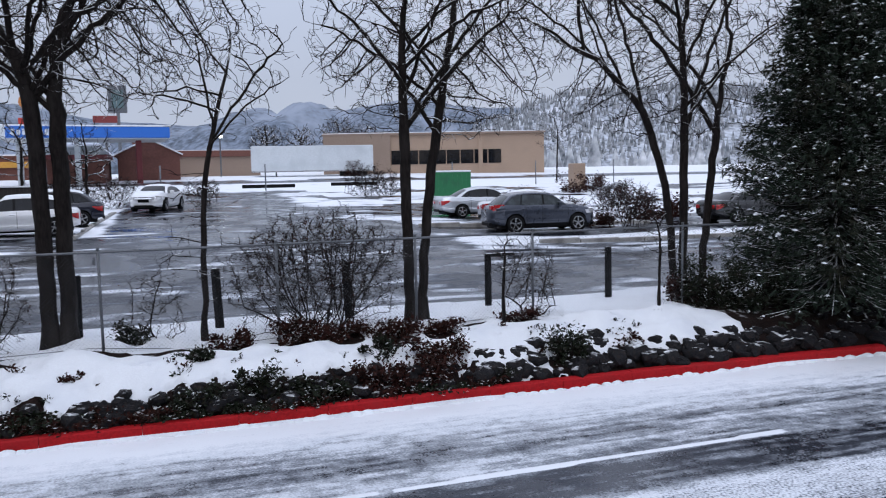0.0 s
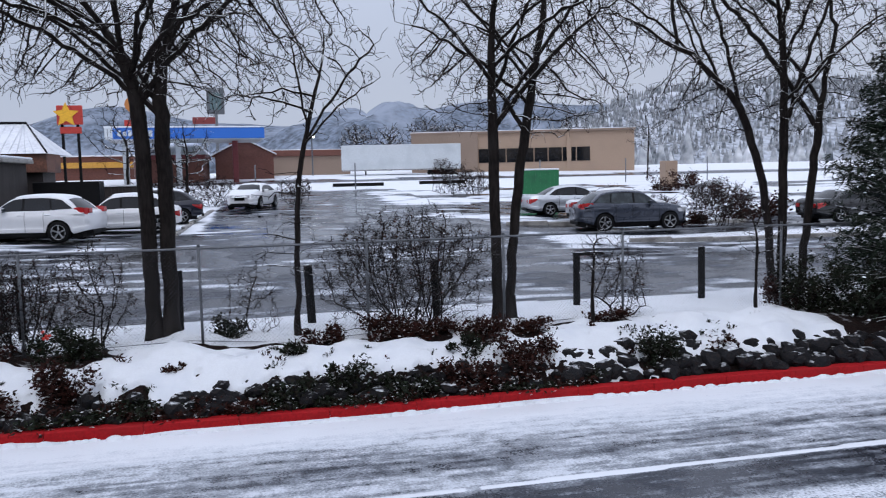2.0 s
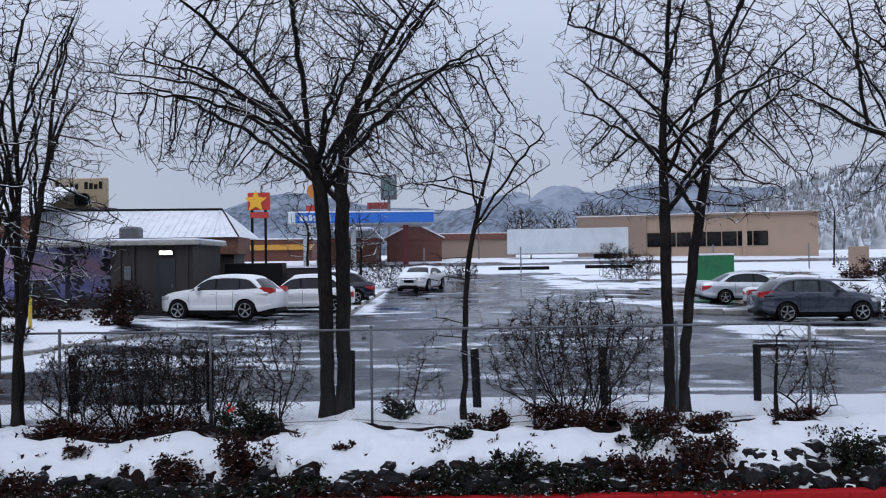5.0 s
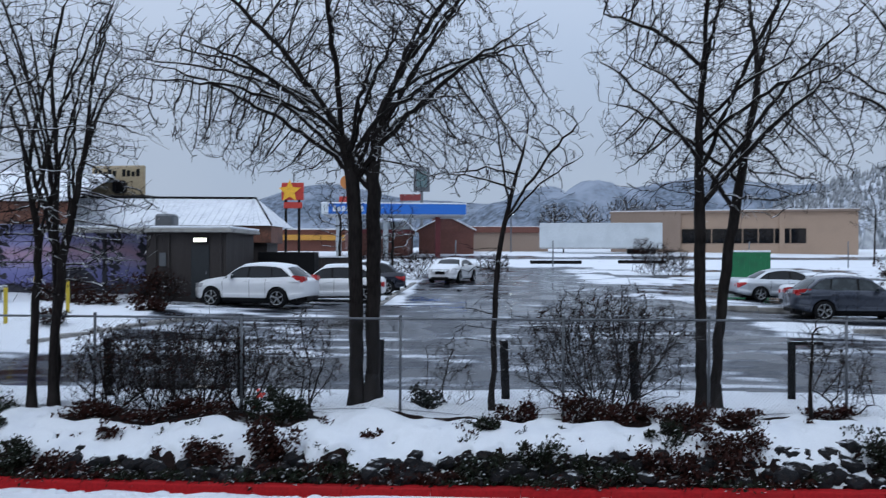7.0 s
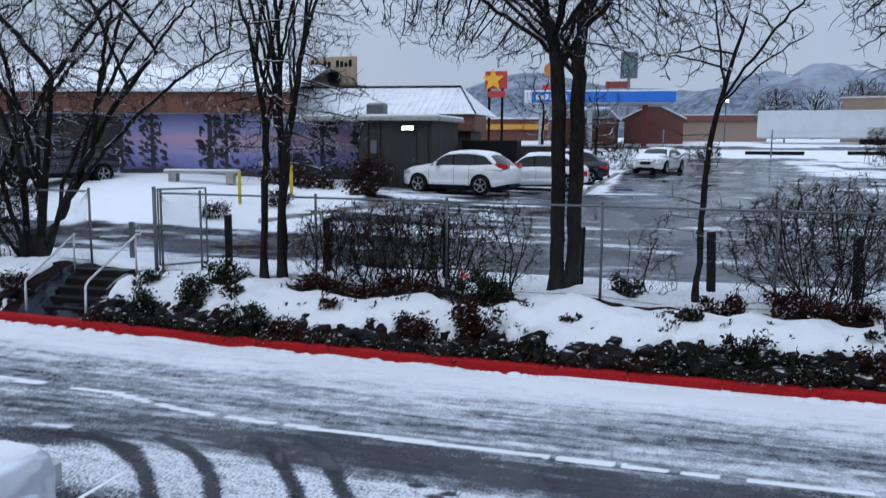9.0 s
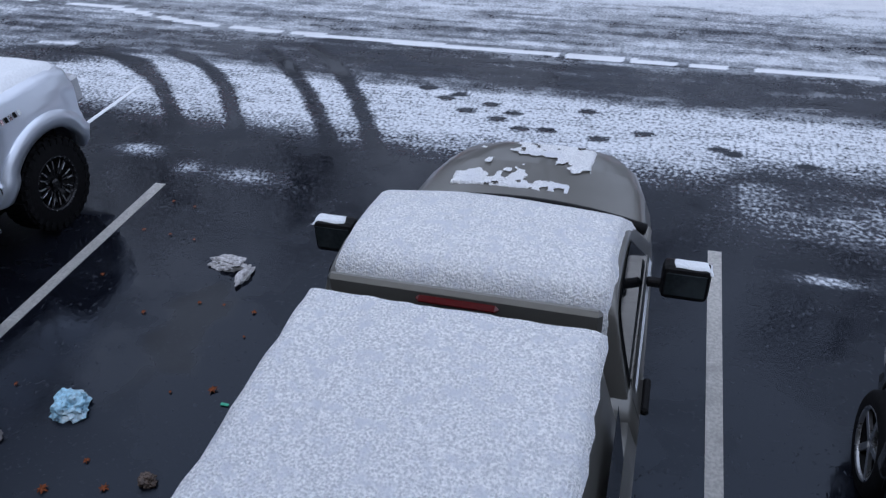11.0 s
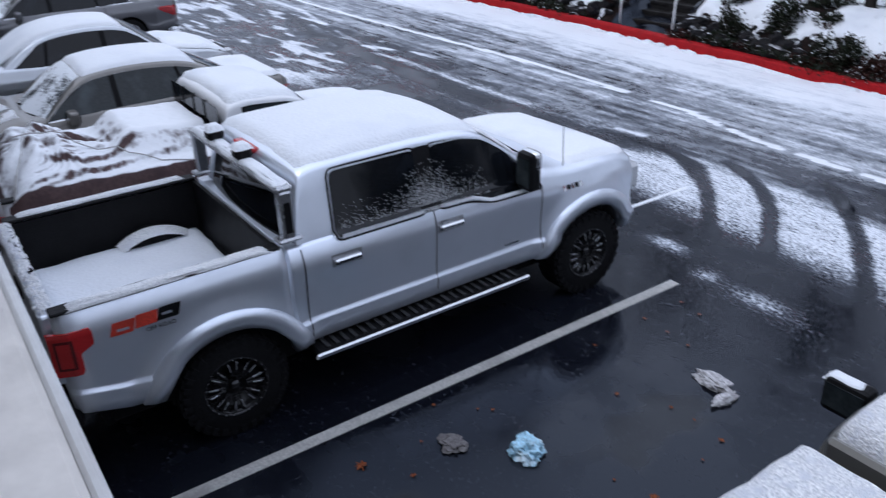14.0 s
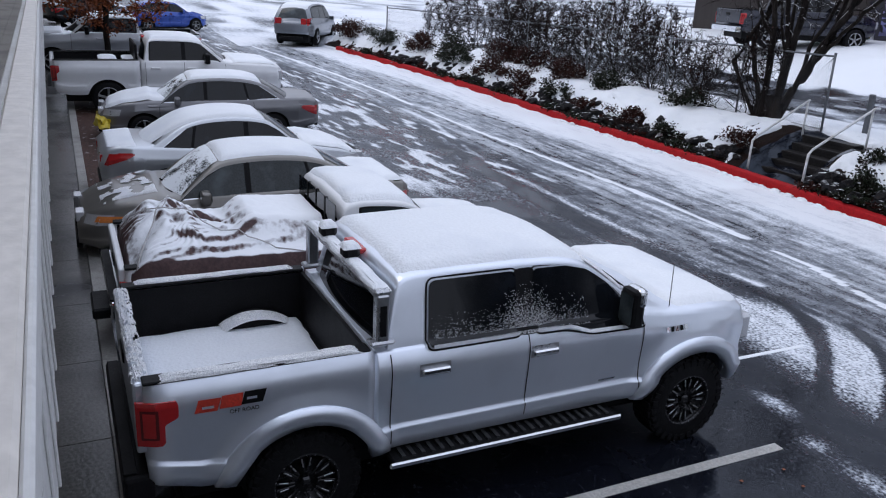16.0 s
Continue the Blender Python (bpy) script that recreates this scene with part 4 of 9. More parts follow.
def car(name, s, paint_mat, m, label, category="car", rim=None, spokes=5, group=""):
    """A closed car: saloon, hatchback or sport utility, by its measures."""
    B = Body(s)
    top = thing(name, label, category, m, group)
    hl = s["L"] / 2
    v, f = B.loft(-hl, hl)
    part_body = link_mesh("body", v, f, paint_mat, top, smooth=True)
    v, f = B.cabin_mesh()
    shell = link_mesh("cabin", v, f, paint_mat, top, smooth=True)
    w = s["plan"][len(s["plan"]) // 2][1]
    boxed("chassis", (-w + 0.24, w - 0.24, -hl + 0.25, hl - 0.25, 0.16, track(s["shoulder"], 0) - 0.12), BLACK, top, 0.02)
    for y in s["axles"]:
        for sg in (-1, 1):
            wheel(top, sg * (w - s.get("tyre_w", 0.2) / 2 - 0.01), y, s["wheel_r"], s.get("tyre_w", 0.2), rim or RIM, sg, spokes)
    g = s.get("glass", GLASS)
    c = s["cabin"]
    for sg in (-1, 1):
        q = s["panes"]
        band = ((q[-1][0][0] - 0.06, q[-1][0][1] - 0.035), (q[0][1][0] + 0.08, q[0][1][1] - 0.035), (q[0][2][0] + 0.06, 1.0), (q[-1][3][0] - 0.04, 1.0))
        if s.get("bright"):
            wide = [(y + dy, z + dz) for (y, z), (dy, dz) in zip(band, ((-0.04, -0.035), (0.04, -0.035), (0.03, 0.1), (-0.03, 0.1)))]
            patch("window_moulding", B.side_pane(wide, sg, 0.003, 26, 5), CHROME, top)
        patch("window_trim", B.side_pane(band, sg, 0.006, 26, 5), BLACK, top)
        for pane in q:
            patch("window", B.side_pane(pane, sg, 0.011), g, top)
        for y in s["seams"]:
            patch("door_seam", B.flank(y, y + 0.012, track(s["sill"], y) + 0.1, track(s["shoulder"], y) - 0.01, sg, 0.004, 2, 18), BLACK, top)
        for y in s["handles"]:
            z = track(s["shoulder"], y) - 0.1
            x = B.side(y, z)
            boxed("door_handle", (min(sg * x, sg * (x + 0.035)), max(sg * x, sg * (x + 0.035)), y - 0.09, y + 0.09, z - 0.015, z + 0.018), s.get("handle_mat", paint_mat), top, 0.01)
        y0, y1, z0, z1 = s["tail"]
        v, f = B.flank(y0, y1 + 0.10, z0 - 0.02, z1 + 0.03, sg, 0.010, 25, 17, s.get("tail_shear", 0.0))
        f = [q_ for k, q_ in enumerate(f) if abs((k // 24 + 0.5) / 16 - 0.40 - 0.42 * (k % 24) / 24) < 0.46 * (1 - (k % 24) / 24) ** 0.55]
        link_mesh("tail_light", v, f, LENS_RED, top, "red tail lamp")
        x1 = B.width(-hl)
        boxed("tail_lamp_rear", (min(sg * x1 * 0.62, sg * x1 * 0.97), max(sg * x1 * 0.62, sg * x1 * 0.97), -hl - 0.012, -hl + 0.1, z0 + 0.02, z1 - 0.02), LENS_RED, top, 0.012)
        y0, y1, z0, z1 = s["head"]
        patch("headlight", B.flank(y0, y1, z0, z1, sg, 0.008, 5, 4, -0.05), LENS_CLEAR, top, "clear headlamp")
        xf = B.width(hl)
        boxed("headlamp_front", (min(sg * xf * 0.55, sg * xf * 0.95), max(sg * xf * 0.55, sg * xf * 0.95), hl - 0.1, hl + 0.012, z0, z1), LENS_CLEAR, top, 0.012)
        mirror(top, B, c["front0"] - s.get("mirror_back", 0.62), c["z0"] + 0.02, sg, paint_mat, c["w0"])
    snow = s.get("snow", {})
    patch("windscreen", B.end_pane(c["w0"] * 0.86, c["w1"] * 0.84, 0.14, 0.93, True), GLASS_SNOWY if "front_glass" in snow else g, top)
    patch("cowl", B.end_pane(c["w0"] * 0.86, c["w0"] * 0.86, 0.02, 0.15, True, 0.010), BLACK, top)
    for x in (-0.1, 0.45):
        a, b = B.on_end(x, 0.10, True, 0.025), B.on_end(x - 0.42, 0.18, True, 0.022)
        rod("wiper", [a, b], 0.012, BLACK, top, 5)
    patch("rear_window", B.end_pane(c["w0"] * 0.80, c["w1"] * 0.78, s.get("rear_s", 0.2), 0.90, False), g, top)
    xf = B.width(hl)
    boxed("grille", (-xf * 0.5, xf * 0.5, hl - 0.05, hl + 0.014, s["head"][2] - 0.14, s["head"][3] - 0.02), BLACK, top, 0.01)
    boxed("front_bumper", (-xf * 0.9, xf * 0.9, hl - 0.05, hl + 0.03, 0.22, 0.36), s.get("bumper_mat", BLACK), top, 0.02)
    boxed("rear_bumper", (-xf * 0.9, xf * 0.9, -hl - 0.03, -hl + 0.05, 0.28, 0.42), s.get("bumper_mat", BLACK), top, 0.02)
    if s.get("clad"):
        for sg in (-1, 1):
            patch("sill_cladding", B.flank(s["axles"][0] + s["arch"], s["axles"][1] - s["arch"], 0.24, 0.36, sg, 0.012, 8, 3), BLACK, top)
    if "roof" in snow:
        w1, mm, hh, _ = B.cabin(1.0)
        back = c["rear1"] + (c["rear0"] - c["rear1"]) * snow.get("rear_glass", 0.1)
        snow_layer("roof_snow", top, -w1 * 0.93, w1 * 0.93, back, c["front1"] + 0.06, B.top, snow["roof"], seed=int(abs(m.translation.x) * 3))
    for key in ("hood", "deck"):
        if key in snow:
            y0, y1, th = snow[key]
            zf = lambda x, y: track(s["top"], y) + 0.012 - 0.02 * (abs(x) / w) ** 4  # noqa: E731
            snow_layer(key + "_snow", top, -w * 0.86, w * 0.86, y0, y1, zf, th, seed=int(abs(m.translation.x) * 5) + 1, wide=lambda y: (B.width(y) - 0.12) / (w - 0.12))
    return top, B


def saloon(L, W, H, wb, r=0.32, hood=0.95, belt=0.92, deck=1.0, hatch=False, tail_z=(0.62, 0.82), long_roof=False, sill=0.24, back=0.0, slim=0.91, **more):
    """Measures of a car from its main sizes."""
    h, w = L / 2, W / 2
    fr = h - (L - wb) * 0.46
    ax = (fr - wb, fr)
    f0, f1 = fr - 0.22 - back, fr - 1.02 - back
    r0, r1 = (-h + 0.12, -h + (0.50 if long_roof else 0.80)) if hatch else (-h + 0.42, -h + 1.42)
    s = dict(L=L, axles=ax, arch=r + 0.065, wheel_r=r, tyre_w=0.215,
             plan=[(-h, w * 0.76), (-h + 0.12, w * 0.88), (-h + 0.5, w * 0.97), (0, w), (h - 0.75, w * 0.97), (h - 0.25, w * 0.86), (h, w * 0.62)],
             sill=[(-h, sill + 0.14), (-h + 0.5, sill + 0.02), (0, sill), (h - 0.5, sill), (h, sill + 0.06)],
             shoulder=[(-h, deck - 0.16), (-h + 0.3, deck - 0.05), (-0.5, belt), (f0, belt - 0.02), (h - 0.4, hood - 0.17), (h, hood - 0.36)],
             top=[(-h, deck - 0.12), (-h + 0.1, deck - 0.02), (r0 + 0.1, deck), (f0, belt + 0.03), (f0 + 0.1, hood + 0.01), (h - 0.5, hood - 0.08), (h - 0.1, hood - 0.24), (h, hood - 0.33)],
             cabin=dict(w0=w * 0.93, w1=w * 0.71, rear0=r0, rear1=r1, front0=f0 + 0.12, front1=f1, z0=belt - 0.03, z1=H - 0.07, n=6),
             seams=(f0 - 0.12, f0 - 1.2, ax[0] + r + 0.12 if not hatch else ax[0] + r + 0.1), handles=(f0 - 1.05, f0 - 1.95),
             tail=(-h + 0.04, -h + 0.34, *tail_z), head=(h - 0.42, h - 0.08, hood - 0.36, hood - 0.22))
    m0 = f0 - 1.12
    s["panes"] = [((m0 + 0.04, 0.10), (f0 - 0.10, 0.10), (f1 + 0.02, slim), (m0 + 0.04, slim)),
                  ((m0 - 0.92, 0.13), (m0 - 0.04, 0.10), (m0 - 0.04, slim), (m0 - 0.84, slim))]
    tail_y = r0 + (0.42 if hatch else 0.62)
    s["panes"].append(((tail_y, 0.24), (m0 - 0.97, 0.14), (m0 - 0.89, slim), (min(m0 - 0.95, r1 + (0.10 if hatch else 0.02)), slim - 0.05)))
    s.update(more)
    return s


def wrap_lamp(name, B, yr, z0, z1, sg, wide, mat, parent, label=""):
    """A tall lamp that wraps the corner, wider in its upper half."""
    nu, nv = 12, 25
    v = []
    for j in range(nv):
        up = j / (nv - 1)
        reach = 0.66 + 0.34 * float(ease(up, 0.46, 0.66)) - 0.9 * max(0.0, up - 0.94) - 1.2 * max(0.0, 0.06 - up)
        for i in range(nu):
            y, z = yr + 0.004 + (wide - 0.004) * reach * i / (nu - 1), z0 + (z1 - z0) * up
            v.append((sg * (B.side(y, z) + 0.016), y, z))
    keep = [(j * nu + i, j * nu + i + 1, (j + 1) * nu + i + 1, (j + 1) * nu + i) for j in range(nv - 1) for i in range(nu - 1)]
    edge = [(x - sg * 0.03, y, z) for x, y, z in v]
    n = len(v)
    used = {}
    for q in keep:
        for a, b in zip(q, q[1:] + q[:1]):
            used[(a, b)] = used.get((b, a), 0) == 0
            if (b, a) in used:
                used[(a, b)] = used[(b, a)] = False
    rim = [(a, b, n + b, n + a) for (a, b), on in used.items() if on]
    return link_mesh(name, v + edge, keep + rim, mat, parent, label)


def over_skin(B, c, sg, grow):
    """Moves a point of a cab's side out until it lies over the shoulder below it."""
    low = track(B.s["shoulder"], c[1])
    if c[2] >= low + 0.03:
        return tuple(c)
    return (sg * max(abs(c[0]), B.side(c[1], min(c[2], low)) + grow + 0.006), c[1], c[2])


def framed_pane(name, B, poly, sg, grow, spread, mat, parent):
    """A pane or its trim with rounded corners on the side of a cab; spread widens it all round."""
    cy, cz = sum(p[0] for p in poly) / len(poly), sum(p[1] for p in poly) / len(poly)

    def rounded(wider, cut):
        wide = [(y + math.copysign(wider, y - cy), z + math.copysign(wider * 1.6, z - cz)) for y, z in poly]
        out = []
        for k, p in enumerate(wide):
            ends = []
            for o in (wide[k - 1], wide[(k + 1) % len(wide)]):
                d = math.hypot(o[0] - p[0], (o[1] - p[1]) * 0.55) or 1
                q = min(0.45, cut / d)
                ends.append((p[0] + (o[0] - p[0]) * q, p[1] + (o[1] - p[1]) * q))
            for i in range(5):
                t = i / 4
                out.append(tuple(ends[0][c] * (1 - t) ** 2 + p[c] * 2 * t * (1 - t) + ends[1][c] * t * t for c in (0, 1)))
        return out

    ring = rounded(spread, 0.075 if spread else 0.055)
    bm = bmesh.new()
    outer = [bm.verts.new((0, y, z)) for y, z in ring]
    if spread:
        inner = [bm.verts.new((0, y, z)) for y, z in rounded(-0.012, 0.055)]
        for k in range(len(outer)):
            o = (k + 1) % len(outer)
            bm.faces.new((outer[k], outer[o], inner[o], inner[k]))
    else:
        bm.faces.new(outer)
    for z in (-0.06, -0.03, 0.0, 0.02, 0.04, 0.06, 0.08, 0.10, 0.13, 0.17, 0.22, 0.3, 0.6):
        bmesh.ops.bisect_plane(bm, geom=bm.verts[:] + bm.edges[:] + bm.faces[:], plane_co=(0, 0, z), plane_no=(0, 0, 1))
    for i in range(12):
        bmesh.ops.bisect_plane(bm, geom=bm.verts[:] + bm.edges[:] + bm.faces[:], plane_co=(0, -0.8 + 0.2 * i, 0), plane_no=(0, 1, 0))
    for w_ in bm.verts:
        w_.co = over_skin(B, B.on_side(w_.co.y, w_.co.z, sg, grow), sg, grow)
    if sg < 0:
        bmesh.ops.reverse_faces(bm, faces=bm.faces[:])
    return part(name, bm, mat, parent, smooth=True)


def pickup(name, s, paint_mat, m, label, rim=None, spokes=5, chunky=False, group="", bed_mat=None):
    """A pickup truck: bed, cab and bonnet, by its measures."""
    B = Body(s)
    top = thing(name, label, "pickup truck", m, group)
    hl, yc, w = s["L"] / 2, s["cab_rear"], s["plan"][len(s["plan"]) // 2][1]
    zf = s["bed_floor"]
    hf = hl - s.get("nose", 0.0)

    def bed_ring(y):
        zs = track(s["shoulder"], y)
        zb = B.sill(y)
        out = [(B.side(y, zb + (zs - zb) * k), zb + (zs - zb) * k) for k in LEVELS]
        ww = B.width(y)
        return out + [(ww - 0.06, zs + 0.012), (ww - 0.12, zs + 0.005), (ww - 0.14, zf), (0, zf)]

    v, f = B.loft(-hl + 0.06, yc - 0.03, bed_ring)
    link_mesh("bed", v, f, paint_mat, top, smooth=True)
    wi = B.width(-1.5) - 0.145
    liner = bed_mat or BLACK
    zs = track(s["shoulder"], yc - 0.5)
    floor_ = boxed("bed_floor", (-wi, wi, -hl + 0.1, yc - 0.05, zf, zf + 0.012), liner, top, 0.0, "black bed liner")
    boxed("bed_front", (-wi, wi, yc - 0.08, yc - 0.05, zf, zs), liner, top, 0.0)
    for sg in (-1, 1):
        boxed("bed_side", (sg * wi - 0.01, sg * wi + 0.01, -hl + 0.1, yc - 0.05, zf, zs - 0.01), liner, top, 0.0)
        bm = bmesh.new()
        made = bmesh.ops.create_cone(bm, cap_ends=True, segments=28, radius1=s["arch"] * 0.92, radius2=s["arch"] * 0.92, depth=0.24)["verts"]
        bmesh.ops.transform(bm, matrix=Matrix.Translation((sg * (wi - 0.11), s["axles"][0], zf - s["arch"] * 0.60)) @ Matrix.Rotation(math.pi / 2, 4, "Y"), verts=made)
        part("wheel_house", bm, liner, top)
    zt = track(s["shoulder"], -hl)
    gate = boxed("tailgate", (-w * 0.90, w * 0.90, -hl, -hl + 0.075, zf - 0.05, zt + 0.01), paint_mat, top, 0.02, "", None, 2)
    boxed("tailgate_handle", (-0.14, 0.14, -hl - 0.012, -hl + 0.02, zt - 0.2, zt - 0.11), BLACK, gate, 0.01)
    for sg in (-1, 1):
        boxed("bed_rail_cap", (min(sg * (w - 0.16), sg * (w - 0.035)), max(sg * (w - 0.16), sg * (w - 0.035)), -hl + 0.06, yc - 0.05, zs + 0.004, zs + 0.028), BLACK, top, 0.008)
    v, f = B.loft(yc, hf)
    link_mesh("body", v, f, paint_mat, top, smooth=True)
    v, f = B.cabin_mesh()
    link_mesh("cabin", v, f, paint_mat, top, smooth=True)
    boxed("chassis", (-w + 0.3, w - 0.3, -hl + 0.3, hl - 0.3, 0.3, zf - 0.02), BLACK, top, 0.02)
    boxed("engine_bay", (-w + 0.36, w - 0.36, yc + 0.1, hl - 0.75, zf - 0.05, track(s["shoulder"], hl - 0.75) - 0.14), BLACK, top, 0.02)
    for y in s["axles"]:
        for sg in (-1, 1):
            wheel(top, sg * (w - s.get("tyre_w", 0.24) / 2 + s.get("poke", 0.0)), y, s["wheel_r"], s.get("tyre_w", 0.24), rim or RIM, sg, spokes, chunky)
            if s.get("flare"):
                r0, r1 = s["arch"] - 0.012, s["arch"] + s["flare"]
                vv, ff, k = [], [], 22
                for i in range(k):
                    a0 = math.asin(max(0.0, (s["sill"][1][1] - s["wheel_r"]) / s["arch"])) - 0.05
                    a = a0 + (math.pi - 2 * a0) * i / (k - 1)
                    for r, gx in ((r0, -0.06), (r0, 0.035), ((r0 + r1) / 2, 0.045), (r1, 0.03), (r1, -0.005)):
                        yy, zz = y + r * math.cos(a), s["wheel_r"] + r * math.sin(a) * 0.98
                        vv.append((sg * (B.side(yy, max(zz, 0.45)) + gx), yy, zz))
                for i in range(k - 1):
                    for q in range(4):
                        ff.append((i * 5 + q, i * 5 + q + 1, i * 5 + 6 + q, i * 5 + 5 + q))
                link_mesh("wheel_arch_trim", vv, ff, s.get("flare_mat", paint_mat), top, smooth=True)
    g, c = s.get("glass", GLASS), s["cabin"]
    for sg in (-1, 1):
        q = s["panes"]
        e = q[1 if len(q) > 1 else 0]
        band = ((q[0][0][0] - 0.03, q[0][0][1] - 0.05), (e[1][0] + 0.03, e[1][1] - 0.05), (e[2][0] + 0.03, e[2][1] + 0.04), (q[0][3][0] - 0.03, q[0][3][1] + 0.04))
        if s.get("outline"):
            pillar = [(0.11, 0.03), (0.31, 0.03), (0.31, 0.92), (0.11, 0.92)]
            framed_pane("pillar_trim", B, pillar, sg, 0.005, 0.0, BLACK, top)
            for poly in s["outline"]:
                framed_pane("window_trim", B, poly, sg, 0.006, 0.028, BLACK, top)
                framed_pane("window", B, poly, sg, 0.014, 0.0, g, top)
        else:
            patch("window_trim", B.side_pane(band, sg, 0.005, 24, 5), BLACK, top)
            for pane in q:
                patch("window", B.side_pane(pane, sg, 0.010), g, top)
        for y in s["seams"]:
            patch("door_seam", B.flank(y, y + 0.009, track(s["sill"], y) + 0.08, track(s["shoulder"], y) - 0.005, sg, 0.004, 2, 22), BLACK, top)
        for y in s["handles"]:
            z = track(s["shoulder"], y) - 0.16
            x = B.side(y, z)
            patch("handle_cup", B.flank(y - 0.13, y + 0.13, z - 0.05, z + 0.05, sg, 0.003, 4, 3), RIM if s.get("cup") else paint_mat, top)
            boxed("door_handle", (min(sg * x, sg * (x + 0.04)), max(sg * x, sg * (x + 0.04)), y - 0.12, y + 0.12, z - 0.03, z + 0.02), s.get("handle_mat", CHROME), top, 0.012)
        z0, z1 = s["tail"]
        x = B.width(-hl + 0.1)
        lamp = wrap_lamp("tail_light", B, -hl, z0, z1, sg, s.get("tail_w", 0.2), LENS_RED, top, "red tail lamp")
        patch("lamp_recess", B.flank(-hl + 0.03, -hl + 0.03 + s.get("tail_w", 0.2) * 0.42, z0 + 0.05, z1 - 0.05, sg, 0.019, 4, 4), LENS_DEEP, lamp)
        patch("lamp_core", B.flank(-hl + 0.045, -hl + 0.03 + s.get("tail_w", 0.2) * 0.34, z0 + 0.07, z1 - 0.07, sg, 0.021, 4, 4), LENS_RED, lamp)
        z1 = min(s["head"][1], track(s["top"], hf) - 0.03)
        z0 = z1 - (s["head"][1] - s["head"][0])
        xf = B.width(hf - 0.1)
        boxed("headlight", (min(sg * (xf - 0.34), sg * (xf + 0.0)), max(sg * (xf - 0.34), sg * (xf + 0.0)), hf - 0.24, hf + 0.004, z0, z1), LENS_CLEAR, top, 0.03)
        mirror(top, B, c["front0"] - s.get("mirror_back", 0.72), c["z0"] + 0.04, sg, s.get("mirror_mat", BLACK), c["w0"] + s.get("mirror_out", 0.02), s.get("mirror_size", 1.45), s.get("mirror_cap"))
        if s.get("step"):
            y0, y1 = s["step"]
            xx = w - 0.02
            bar = boxed("running_board", (min(sg * (xx - 0.12), sg * (xx + 0.12)), max(sg * (xx - 0.12), sg * (xx + 0.12)), y0, y1, 0.45, 0.51), BLACK, top, 0.015)
            boxed("step_rail", (min(sg * (xx + 0.105), sg * (xx + 0.135)), max(sg * (xx + 0.105), sg * (xx + 0.135)), y0 - 0.03, y1 + 0.03, 0.455, 0.505), CHROME, bar, 0.012)
            for i in range(24):
                q = y0 + 0.1 + (y1 - y0 - 0.2) * i / 23
                boxed("step_rib", (min(sg * (xx - 0.05), sg * (xx + 0.09)), max(sg * (xx - 0.05), sg * (xx + 0.09)), q - 0.016, q + 0.016, 0.511, 0.527), RIB_GREY, bar, 0.0)
    patch("windscreen", B.end_pane(c["w0"] * 0.88, c["w1"] * 0.86, 0.10, 0.93, True), g, top)
    patch("cowl", B.end_pane(c["w0"] * 0.88, c["w0"] * 0.88, 0.0, 0.11, True, 0.012), BLACK, top)
    base = [B.on_end(c["w0"] * 0.84 * (k / 6 - 1), s.get("screen_s", 0.14), True, 0.012) for k in range(13)]
    rod("screen_seal", base, 0.015, BLACK, top, 5)
    for x in (-0.1, 0.5):
        rod("wiper", [B.on_end(x, 0.08, True, 0.03), B.on_end(x - 0.45, 0.14, True, 0.028)], 0.012, BLACK, top, 5)
    patch("rear_window", B.end_pane(c["w0"] * 0.84, c["w1"] * 0.86, s.get("rear_s", 0.1), s.get("rear_t", 0.88), False), g, top)
    if s.get("brake", True):
        boxed("brake_lamp", (-0.17, 0.17, c["rear1"] - 0.05, c["rear1"] + 0.04, c["z1"] - 0.03, c["z1"] + 0.02), LENS_RED, top, 0.012)
    xf = B.width(hf)
    boxed("grille", (-xf * 0.62, xf * 0.62, hf - 0.06, hf + 0.012, z0 - 0.08, z1 - 0.01), s.get("grille_mat", CHROME), top, 0.02)
    boxed("front_bumper", (-xf * 0.98, xf * 0.98, hf - 0.16, hf + 0.05, 0.42, 0.70), s.get("front_mat", s.get("bumper_mat", CHROME)), top, 0.05, "", None, 2)
    bar = boxed("rear_bumper", (-w * 0.95, w * 0.95, -hl - 0.11, -hl + 0.1, 0.52, 0.72), s.get("bumper_mat", CHROME), top, 0.03, "", None, 2)
    boxed("bumper_step", (-w * 0.9, w * 0.9, -hl - 0.10, -hl - 0.01, 0.722, 0.74), BLACK, bar, 0.005)
    w1, mm, hh, _ = B.cabin(1.0)
    snow = s.get("snow", {})
    if "roof" in snow:
        snow_layer("roof_snow", top, -w1 * 0.95, w1 * 0.95, c["rear1"] + 0.06, c["front1"] + 0.10, B.top, snow["roof"], seed=int(abs(m.translation.x)))
    if "hood" in snow:
        y0, y1, th = snow["hood"]
        snow_layer("bonnet_snow", top, -w * 0.86, w * 0.86, y0, y1, lambda x, y: track(s["top"], y) + 0.012 - 0.03 * (abs(x) / w) ** 4, th, seed=5, wide=lambda y: (B.width(y) - 0.13) / (w - 0.13))
    if "bed" in snow:
        snow_layer("bed_snow", top, -wi + 0.03, wi - 0.03, -hl + 0.12, yc - 0.1, lambda x, y: zf + 0.012, snow["bed"], seed=9)
    return top, B


